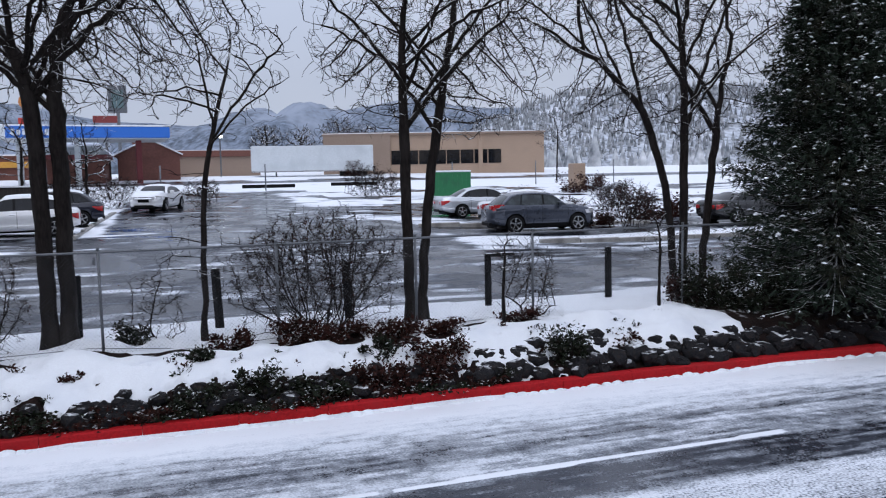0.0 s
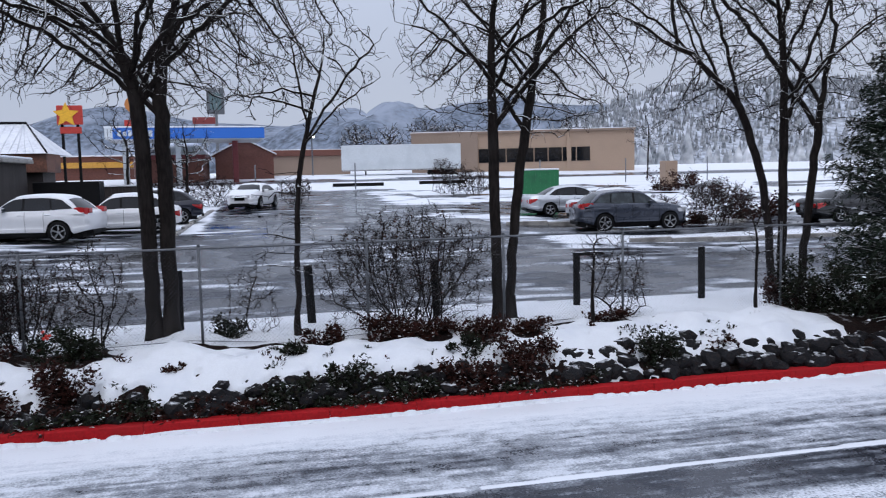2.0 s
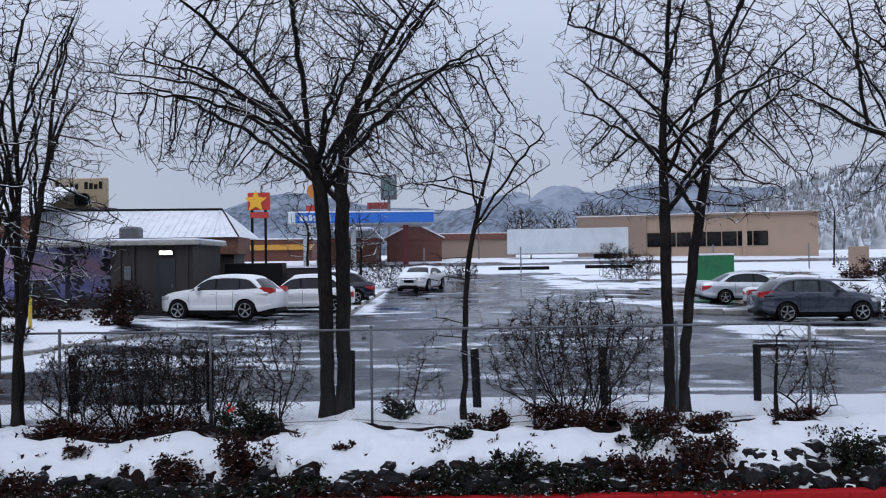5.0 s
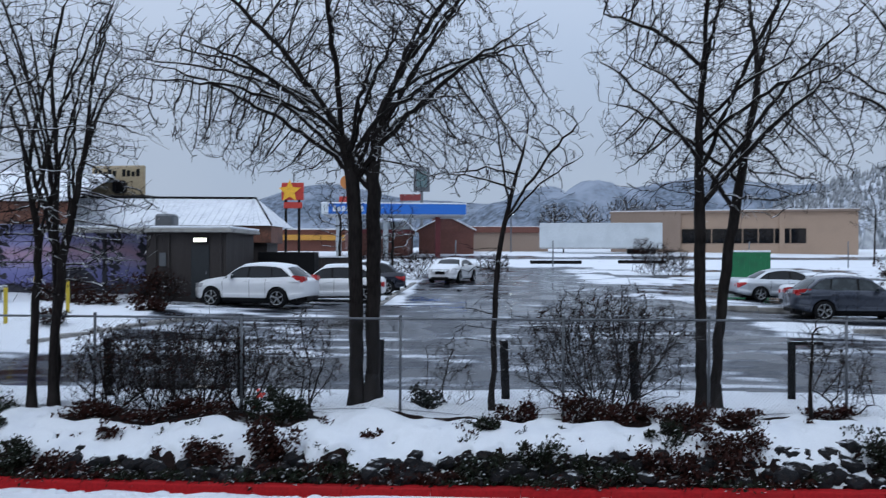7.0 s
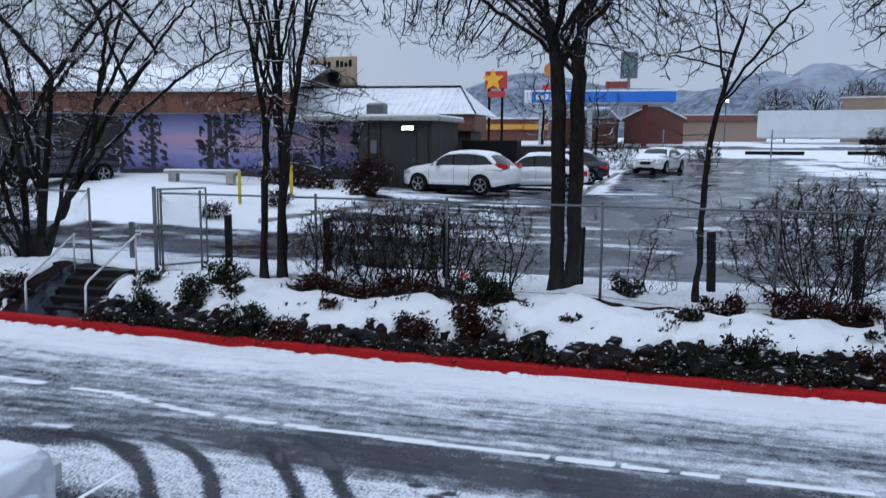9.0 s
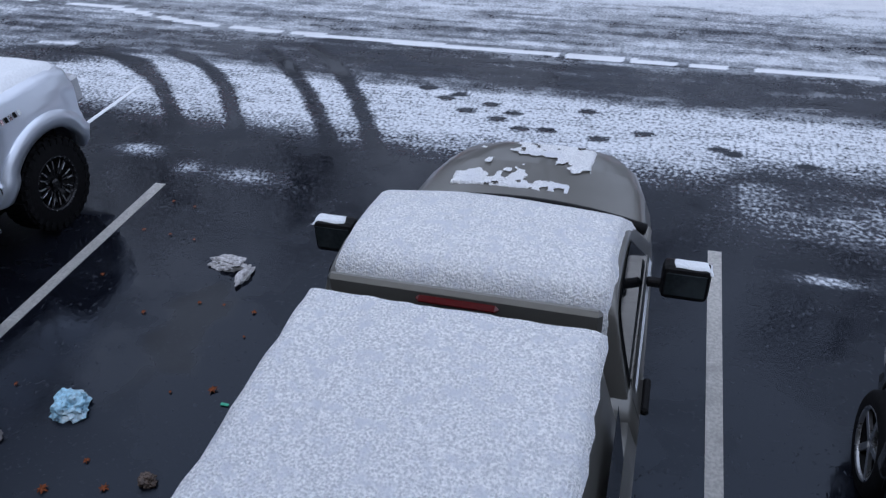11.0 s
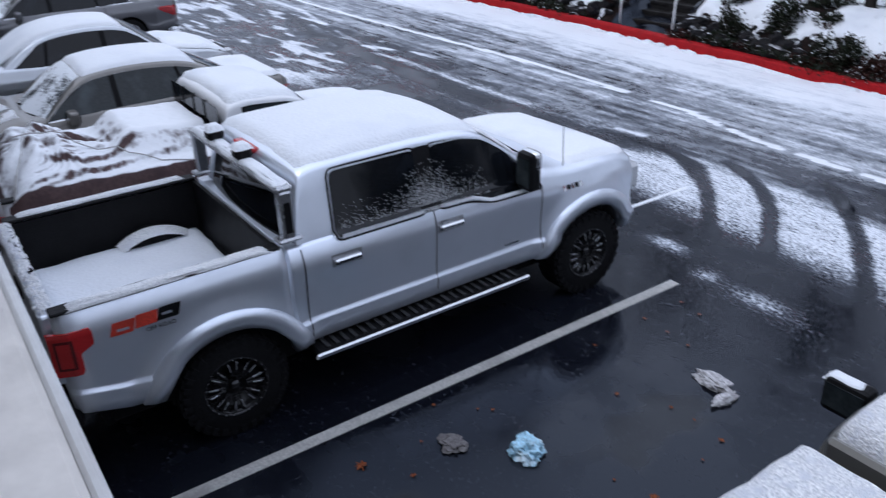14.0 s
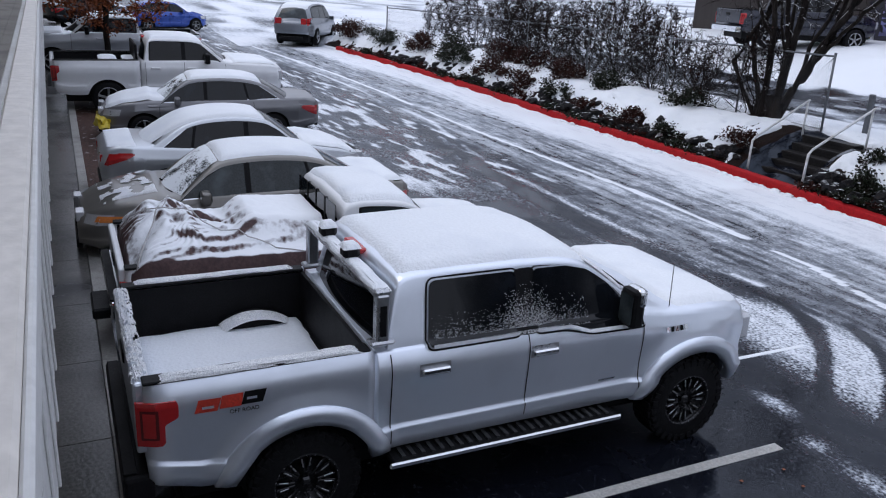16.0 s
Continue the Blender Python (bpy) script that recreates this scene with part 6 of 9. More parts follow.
for sg in (-1, 1):
    for y0, y1 in ((-2.3, -1.5), (-1.4, -0.6)):
        xw = lambda z: 0.84 + (0.755 - 0.84) * (z - 1.06) / 0.52  # noqa: E731
        link_mesh("side_window", [(sg * (xw(1.2) + 0.012), y0, 1.2), (sg * (xw(1.2) + 0.012), y1, 1.2), (sg * (xw(1.52) + 0.012), y1, 1.52), (sg * (xw(1.52) + 0.012), y0, 1.52)], [(0, 1, 2, 3)], GLASS, cap_)
snow_layer("shell_snow", truck_e, -0.695, 0.70, -2.55, -0.345, lambda a, c: 1.69 - 0.10 * max(0.0, abs(a) - 0.60), 0.045, SNOW_MOTTLED, 46, 0.07, seed=2)
_w, _m, _h, _z = TE.cabin(1.0)
roof_te = cabin_top(TE)


def cab_snow(a, c):
    return roof_te(a, c)


v, f, K = [], [], 40
for j in range(K + 1):
    for i in range(K + 1):
        p, q = i / K * 2 - 1, j / K
        y = -0.21 + 1.50 * q - 0.10 * p * p * max(0.0, q - 0.5) * 2
        hw = 0.695 + 0.13 * max(0.0, (y - 0.5) / 0.9)
        x = p * hw + 0.012 * (float(grain(i * 0.7, j * 0.7, 1.5)) - 0.5)
        rim = min((1 - abs(p)) * hw, min(q, 1 - q) * 1.62)
        v.append((x, y, cab_snow(x, y) + (0.05 * min(1, rim / 0.06) ** 0.5 * (0.85 + 0.3 * float(grain(x + 3, y, 0.3))) if rim > 1e-4 else -0.02)))
for j in range(K):
    for i in range(K):
        f.append((j * (K + 1) + i, j * (K + 1) + i + 1, (j + 1) * (K + 1) + i + 1, (j + 1) * (K + 1) + i))
link_mesh("cab_snow", v, f, SNOW_MOTTLED, truck_e, "grainy snow over roof and windscreen", smooth=True)
boxed("high_brake_lamp", (-0.20, 0.20, -0.28, -0.24, 1.62, 1.668), LENS_DEEP, truck_e, 0.02, "red brake lamp behind the cab")
boxed("cab_rear_edge", (-0.66, 0.66, -0.225, -0.17, 1.50, 1.675), TAN_GOLD, truck_e, 0.02)
snow_layer("bonnet_snow", truck_e, -0.55, 0.38, 1.62, 2.40, lambda a, c: track(TE.s["top"], c) + 0.014 - 0.03 * (abs(a) / 0.9) ** 4, 0.010, SNOW_ROUGH, 110, 0.02, seed=6,
           hole=lambda a, c: float(grain(a + 1, c * 1.3, 0.22)) * 0.68 + float(grain(a + 7, c, 0.05)) * 0.32 > 0.50 - 0.15 * (abs(a + 0.1) < 0.22))
rod("cowl_seal", [(q * 0.80, 1.44 - 0.13 * q * q, 1.165 - 0.02 * q * q) for q in np.linspace(-1, 1, 13)], 0.038, BLACK, truck_e, 6)
for sg in (-1, 1):
    xm = sg * 1.07
    snow_layer("mirror_snow", truck_e, xm - 0.115, xm + 0.115, 0.71, 0.82, lambda a, c: 1.295, 0.022, n=8, edge=0.03)
v, f = TE.side_pane(((-0.08, 0.02), (1.06, -0.02), (1.0, 0.12), (-0.08, 0.10)), 1, 0.03, 14, 3)
link_mesh("sill_snow", v, f, SNOW, truck_e, smooth=True)

# ---- a dark car beyond the stall line ----
dark, _ = car("sedan", saloon(4.2, 1.74, 1.46, 2.5, 0.32, hood=0.97, snow=dict(roof=0.05, hood=(1.0, 1.9, 0.05), front_glass=0.7)), BLACK_PAINT, at_row(2.27, 2.3, 0), "black saloon car with snow on glass and bonnet")

# ---- far end of the row and the bend ----
suv2, _ = car("sport_utility", saloon(5.0, 1.95, 1.9, 2.95, 0.38, hood=1.16, belt=1.14, deck=1.12, hatch=True, long_roof=True, sill=0.4, tail_z=(0.95, 1.25), glass=GLASS_CLEAR, slim=0.86, snow=dict(roof=0.04)), SILVER_DIM,
              pose(-39.6, 11.15, float(height(-39.6, 11.15)), 0, 0, 58), "silver sport utility car parked at the kerb end")
bluecar, _ = car("hatchback", saloon(4.2, 1.74, 1.46, 2.55, 0.31, hood=0.98, hatch=True, snow=dict(hood=(0.9, 2.0, 0.03))), BLUE, pose(-44.0, 5.0, float(rise(-44)), 0, 0, 20), "bright blue hatchback car at the end of the lot")
darkcar, _ = car("sedan", saloon(4.5, 1.76, 1.42, 2.6, 0.31, hood=0.95, snow=dict(roof=0.05, hood=(1.0, 2.1, 0.05))), BLACK_PAINT, pose(-46.5, 1.8, float(rise(-46)), 0, 0, 25), "dark saloon car with snow on the bonnet")

# ---- litter and leaves ----
def crumple(name, label, category, x, y, size, mat, seed, squash=0.6):
    bm = bmesh.new()
    bmesh.ops.create_icosphere(bm, subdivisions=4, radius=1)
    for w_ in bm.verts:
        c = w_.co.copy()
        k = 1 + 0.55 * noise.noise(c * 1.4 + Vector((seed, 0, 0))) + 0.32 * noise.noise(c * 3.7 + Vector((0, seed, 0))) + 0.12 * noise.noise(c * 9)
        w_.co = Vector((c.x * k * size[0], c.y * k * size[1], max(-0.02, c.z * k * size[2])))
    lo = min(w_.co.z for w_ in bm.verts)
    for w_ in bm.verts:
        w_.co.z -= lo
    ob = part(name, bm, mat)
    ob.matrix_world = pose(x, y, 0.004)
    tagged(ob, label, category)
    return ob


BAG_BLUE = material("pale_blue_film", (0.36, 0.60, 0.74), 0.3, vary=0.25, scale=6, fine=40, second=(0.66, 0.76, 0.80), spread=0.5, bump=0.3)
FILM = material("dirty_white_film", (0.46, 0.45, 0.46), 0.35, vary=0.3, scale=12, fine=40, second=(0.25, 0.24, 0.24), bump=0.4)
crumple("plastic_bag", "crumpled pale blue plastic bag on wet asphalt", "bag", -3.59, 2.98, (0.125, 0.12, 0.085), BAG_BLUE, 3)
crumple("plastic_film", "torn dirty white plastic film on wet asphalt", "litter", -3.33, 4.74, (0.15, 0.085, 0.05), FILM, 8)
crumple("plastic_film", "twisted tail of torn white film on wet asphalt", "litter", -3.12, 4.63, (0.05, 0.12, 0.03), FILM, 11)
crumple("plastic_film", "small grey scrap of film on wet asphalt", "litter", -3.99, 2.60, (0.10, 0.09, 0.03), material("grey_film", (0.12, 0.11, 0.11), 0.4), 5)
crumple("leaf_clump", "clump of wet brown leaves on asphalt", "litter", -2.73, 2.56, (0.055, 0.05, 0.03), material("brown_clump", (0.10, 0.07, 0.055), 0.6, vary=0.4), 7)
gb = boxed("plastic_scrap", (-2.61, -2.55, 3.25, 3.275, 0.004, 0.012), material("green_scrap", (0.05, 0.42, 0.26), 0.4, bump=0), None, 0.002)
tagged(gb, "small bright green plastic scrap on asphalt", "litter")
lv_ = []
for k in range(14):
    a = 2 * math.pi * k / 14
    r = (1.0, 0.45)[k % 2] * (0.8 + 0.3 * ((k * 7) % 5) / 5)
    lv_.append((r * math.cos(a), r * math.sin(a), 0.08 * ((k * 3) % 4)))
leaf_me = bpy.data.meshes.new("fallen_leaf")
leaf_me.from_pydata(lv_ + [(0, 0, 0.12)], [], [(k, (k + 1) % 14, 14) for k in range(14)])
leaf_me.materials.append(LEAF_ORANGE)
rng = random.Random(12)
spots = [(-4.2, 1.93), (-3.34, 2.35), (-2.97, 2.45), (-2.73, 3.37), (-2.83, 4.21), (-4.2, 1.2), (-4.01, 1.54), (-3.69, 4.01), (-3.21, 2.61), (-3.89, 2.18), (-2.94, 1.99)]
spots += [(rng.uniform(-4.5, -2.0), rng.uniform(0.8, 6.0)) for _ in range(22)] + [(rng.uniform(-30, -13), rng.uniform(0.35, 1.3)) for _ in range(40)]
for i, (x, y) in enumerate(spots):
    ob = new("fallen_leaf", leaf_me)
    s_ = rng.uniform(0.012, 0.026) if i > 10 else (0.062, 0.05, 0.04, 0.045)[i] if i < 4 else 0.03
    ob.matrix_world = pose(x, y, float(rise(x)) + 0.008, 0, 0, rng.uniform(0, 360)) @ Matrix.Diagonal((s_, s_, s_, 1))
    tagged(ob, "dry orange leaf on wet asphalt", "leaf", "fallen leaves")
bed_v, bed_f = [], []
for i in range(60):
    x = -13.3 - i * 0.22
    w_ = 0.55 + 0.35 * float(grain(x, 1.0, 0.7))
    bed_v += [(x, 0.30, float(rise(x)) + 0.012), (x, 0.30 + w_ * 0.5, float(rise(x)) + 0.035), (x, 0.30 + w_, float(rise(x)) + 0.003)]
for i in range(59):
    bed_f += [(3 * i, 3 * i + 1, 3 * i + 4, 3 * i + 3), (3 * i + 1, 3 * i + 2, 3 * i + 5, 3 * i + 4)]
tagged(link_mesh("leaf_drift", bed_v, bed_f, material("leaf_litter", (0.06, 0.026, 0.018), 0.8, vary=0.5, scale=6, fine=24, second=(0.62, 0.62, 0.64), spread=0.6, bump=0.8), smooth=True),
       "drift of red-brown leaves and slush along the footway", "leaf litter", kind="stuff")

# ---- bare trees and shrubs ----
def colonise(rng, pts, parent, targets, step, reach, kill, wobble, rounds=120, lift=0.0):
    """Lets branches grow from the nodes of a skeleton towards the free space of a crown."""
    pts, parent = list(pts), list(parent)
    free = np.asarray(targets, float)
    base = np.asarray(pts, float)
    gap = ((free[:, None, :] - base[None, :, :]) ** 2).sum(-1)
    near, dist = gap.argmin(1), np.sqrt(gap.min(1))
    taken = set()
    for _ in range(rounds):
        pull = dist < reach
        if not pull.any():
            break
        aim = (free[pull] - base[near[pull]]) / np.maximum(dist[pull], 1e-6)[:, None]
        ids, inv = np.unique(near[pull], return_inverse=True)
        total = np.zeros((len(ids), 3))
        np.add.at(total, inv, aim)
        total += rng.normal(0, wobble, total.shape) + np.array((0, 0, lift))
        total /= np.maximum(np.linalg.norm(total, axis=1), 1e-6)[:, None]
        fresh, start = [], len(pts)
        for i, d in zip(ids, total):
            p = base[i] + d * step * rng.uniform(0.75, 1.25)
            key = (int(i), round(float(d[0]), 1), round(float(d[1]), 1), round(float(d[2]), 1))
            if key in taken:
                continue
            taken.add(key)
            fresh.append(p)
            parent.append(int(i))
        if not fresh:
            break
        fresh = np.array(fresh)
        pts += list(fresh)
        base = np.vstack([base, fresh])
        gap = ((free[:, None, :] - fresh[None, :, :]) ** 2).sum(-1)
        low = np.sqrt(gap.min(1))
        closer = low < dist
        near[closer] = gap.argmin(1)[closer] + start
        dist = np.minimum(dist, low)
        keep = dist > kill
        free, near, dist = free[keep], near[keep], dist[keep]
        if not len(free):
            break
    return base, parent


def limbs(rng, base, parent, r_tip, r_base, spurs, spur_len, thick=0.022):
    """Tapered tubes along a grown skeleton: verts and faces of the limbs, and of the twigs."""
    count = len(base)
    weight, kids = np.zeros(count), [[] for _ in range(count)]
    for i in range(count - 1, -1, -1):
        if not kids[i]:
            weight[i] = 1
        if parent[i] >= 0:
            weight[parent[i]] += weight[i]
            kids[parent[i]].append(i)
    power = max(1.2, math.log(max(weight.max(), 2)) / math.log(r_base / r_tip))
    radius = r_tip * weight ** (1 / power)
    v, f, tv, tf = [], [], [], []
    starts = [(i, None) for i in range(count) if parent[i] < 0]
    while starts:
        i, before = starts.pop()
        line, width = ([base[before]], [min(radius[i], radius[before])]) if before is not None else ([], [])
        while True:
            line.append(base[i])
            width.append(radius[i])
            if not kids[i]:
                break
            main = max(kids[i], key=lambda k: weight[k])
            starts += [(k, i) for k in kids[i] if k != main]
            i = main
        width[-1] = max(r_tip * 0.7, width[-1] * 0.7)
        big = max(width)
        if big > thick:
            tube(v, f, line, width, 9 if big > 0.07 else 6, False)
        else:
            tube(tv, tf, line, width, 4 if big > 0.014 else 3, False)
    for i in np.nonzero((weight < 60) & (rng.random(count) < spurs))[0]:
        along = base[i] - base[parent[i]] if parent[i] >= 0 else np.array((0, 0, 1.0))
        d = along / max(np.linalg.norm(along), 1e-6) * 0.5 + rng.normal(0, 0.6, 3)
        d /= np.linalg.norm(d)
        ll = spur_len * rng.uniform(0.4, 1.4)
        mid = base[i] + d * ll * 0.5
        end = mid + (d + rng.normal(0, 0.35, 3)) * ll * 0.5
        tube(tv, tf, [base[i], mid, end], [r_tip * 0.85, r_tip * 0.75, r_tip * 0.5], 3, False)
    return v, f, tv, tf


def crown_targets(rng, centre, size, n, floor=None, hollow=0.0, fade=0.75):
    """Points spread through an ellipsoid crown, sparser in its heart."""
    out = []
    while len(out) < n:
        p = rng.uniform(-1, 1, 3)
        q = np.linalg.norm(p)
        lump = 0.72 + 0.5 * float(grain(math.atan2(p[1], p[0]) * 2 + centre[0], p[2] * 2 + centre[1], 0.8))
        if q > lump or q < hollow * rng.random() or rng.random() > 1.25 - fade * q:
            continue
        w = np.array(centre) + p * np.array(size)
        if floor is None or w[2] > floor:
            out.append(w)
    return np.array(out)


def tree(name, label, y, stems, crowns, r_base, seed, r_tip=0.0076, step=0.125, kill=0.165, reach=2.4, spurs=0.9, spur_len=0.26, boughs=0, mats=None, group=""):
    """stems: rows of (x, z) up each trunk, the last ones where the limbs part. crowns: rows of (centre, size, number of twig ends)."""
    rng = np.random.RandomState(seed)
    x0 = stems[0][0][0]
    z0 = float(height(x0, y))
    top = thing(name, label, "tree", pose(x0, y, z0), group)
    org = np.array((x0, y, z0))
    pts, parent = [], []
    for s, stem in enumerate(stems):
        yo = y + (0.0, 0.12, -0.1, 0.2)[s % 4]
        line = [np.array((stem[0][0], yo, float(height(stem[0][0], yo)) - 0.15))] + [np.array((x, yo + 0.03 * i * (-1) ** s, z)) for i, (x, z) in enumerate(stem)]
        first = True
        for a, c in zip(line, line[1:]):
            n = max(1, int(np.linalg.norm(c - a) / 0.28))
            for k in range(0 if first else 1, n + 1):
                q = k / n
                parent.append(-1 if first else len(pts) - 1)
                first = False
                pts.append(a + (c - a) * q + rng.normal(0, 0.012, 3) - org)
    # main boughs arch from the upper trunks out to the rim of the crown
    forks = [i for i in range(len(pts)) if pts[i][2] + z0 > stems[0][-3][1] - 0.5]
    centre, size = np.array(crowns[0][0]) - org, np.array(crowns[0][1])
    for k in range(boughs):
        i = forks[int(len(forks) * (k * 0.618 % 1))]
        turn, pitch = k * 2.399 + rng.uniform(-0.3, 0.3), rng.uniform(-0.45, 0.95) ** 1
        rim = centre + size * 0.98 * np.array((math.cos(turn) * math.cos(pitch), math.sin(turn) * math.cos(pitch), math.sin(pitch)))
        a = pts[i]
        bend = a + (rim - a) * 0.45 + np.array((0, 0, 0.16 * np.linalg.norm(rim - a)))
        n, last = max(4, int(np.linalg.norm(rim - a) / 0.2)), i
        for j in range(1, n + 1):
            q = j / n
            parent.append(last)
            last = len(pts)
            pts.append(a * (1 - q) ** 2 + bend * 2 * q * (1 - q) + rim * q * q + rng.normal(0, 0.02, 3))
    targets = np.vstack([crown_targets(rng, c, r, n, hollow=0.3) for c, r, n in crowns]) - org
    base, parent = colonise(rng, pts, parent, targets, step, reach, kill, 0.5, lift=0.22)
    v, f, tv, tf = limbs(rng, base, parent, r_tip, r_base, spurs, spur_len)
    for stem in stems:  # flared foot
        x = stem[0][0]
        tube(v, f, [np.array((x, y, float(height(x, y)) + h)) - org for h in (-0.2, 0.05, 0.3, 0.6)], [r_base * 1.7, r_base * 1.35, r_base * 1.1, r_base * 0.9], 10, False)
    m = mats or (BARK, TWIG)
    link_mesh("trunk", v, f, m[0], top, "dark wet bark with limbs", smooth=True)
    link_mesh("crown", tv, tf, m[1], top, "bare twigs lined with snow")
    return top


def small_tree(name, label, x, y, h, r_base, seed, wide=0.42, n=350, r_tip=0.005, step=0.09, first=0.35, spurs=0.4, spur_len=0.12):
    """A slim single-stemmed tree with an egg-shaped crown."""
    z = float(height(x, y))
    return tree(name, label, y, [((x, z), (x + 0.01 * h, z + h * first), (x + 0.02 * h, z + h * 0.62))], [((x + 0.02 * h, y, z + h * (first + 1) / 2), (h * wide, h * wide, h * (1 - first) / 2), n)], r_base, seed, r_tip, step, step * 1.5, h, spurs, spur_len)


def bare_shrub(name, label, x, y, h, r, seed, stems=14, n=420, leaves=None, leaf_n=0, leaf_size=0.03, r_tip=0.0048, deep=0.7):
    """A tangle of arching stems from one root, with a rounded top."""
    rng = np.random.RandomState(seed)
    z0 = float(height(x, y)) - 0.05
    top = thing(name, label, "shrub", pose(x, y, z0))
    pts, parent = [], []
    for k in range(stems):
        a, q = rng.uniform(0, 2 * math.pi), rng.uniform(0.1, 1)
        p = np.array((math.cos(a) * q * r * 0.4, math.sin(a) * q * r * 0.25, 0.0))
        d = np.array((math.cos(a) * q * 0.9, math.sin(a) * q * 0.6, 0.9)) + rng.normal(0, 0.4, 3)
        for i in range(5):
            parent.append(-1 if i == 0 else len(pts) - 1)
            pts.append(p.copy())
            d = d + rng.normal(0, 0.4, 3)
            p = p + d / np.linalg.norm(d) * h * 0.11
    targets = crown_targets(rng, (0, 0, h * 0.52), (r * 1.2, r * deep, h * 0.56), n, 0.1, 0.2, 1.15)
    base, parent = colonise(rng, pts, parent, targets, 0.07, h, 0.085, 1.0, 80)
    v, f, tv, tf = limbs(rng, base, parent, r_tip, 0.018, 0.95, 0.17, 1.0)
    link_mesh("twig_tangle", tv, tf, BUSH_TWIG, top)
    if leaves:
        pick = random.Random(seed)
        lv, lf = [], []
        for k in range(leaf_n):
            p = Vector(base[pick.randrange(len(base) // 4, len(base))]) + Vector((pick.gauss(0, 0.04), pick.gauss(0, 0.04), pick.gauss(0, 0.04)))
            leaf(pick, lv, lf, p, leaf_size * pick.uniform(0.6, 1.5))
        link_mesh("leaves", lv, lf, leaves, top)
    return top


def leaf(rng, lv, lf, p, s):
    a = Vector((rng.uniform(-1, 1), rng.uniform(-1, 1), rng.uniform(-0.6, 0.9))).normalized()
    b = a.cross(Vector((rng.uniform(-1, 1), rng.uniform(-1, 1), rng.uniform(-1, 1)))).normalized()
    k = len(lv)
    lv += [p, p + a * s * 0.6 + b * s * 0.35, p + a * s * 1.3, p + a * s * 0.6 - b * s * 0.35]
    lf.append((k, k + 1, k + 2, k + 3))


def leafy_shrub(name, label, x, y, h, r, seed, mat, n=900, leaf_size=0.06, stems=8):
    """A low mound of small leaves over twigs, with an uneven outline."""
    rng = random.Random(seed)
    z0 = float(height(x, y)) - 0.03
    top = thing(name, label, "shrub", pose(x, y, z0))
    lobes = [(rng.uniform(-0.85, 0.85) * r, rng.uniform(-0.4, 0.4) * r, rng.uniform(0.12, 0.8) ** 1.3 * h, rng.uniform(0.16, 0.42)) for _ in range(11)]
    lv, lf = [], []
    for k in range(n):
        lx, ly, lz, lr = rng.choice(lobes)
        d = Vector((rng.gauss(0, 1), rng.gauss(0, 0.8), rng.gauss(0, 0.8))) * 0.62
        p = Vector((lx + d.x * lr * r, ly + d.y * lr * r, max(0.0, lz + d.z * lr * h * 0.9)))
        leaf(rng, lv, lf, p, leaf_size * rng.uniform(0.6, 1.4))
    link_mesh("leaves", lv, lf, mat, top)
    if not stems:
        return top
    tv, tf = [], []
    for k in range(stems * 4):
        lx, ly, lz, lr = rng.choice(lobes)
        lx, ly = lx + rng.gauss(0, 0.15) * r, ly + rng.gauss(0, 0.1) * r
        tube(tv, tf, [(0, 0, 0), (lx * 0.5, ly * 0.5, lz * 0.5), (lx * 1.2, ly * 1.2, lz + lr * h * 0.8)], [0.012, 0.008, 0.004], 4, False)
    link_mesh("woody_base", tv, tf, BUSH_TWIG, top)
    return top


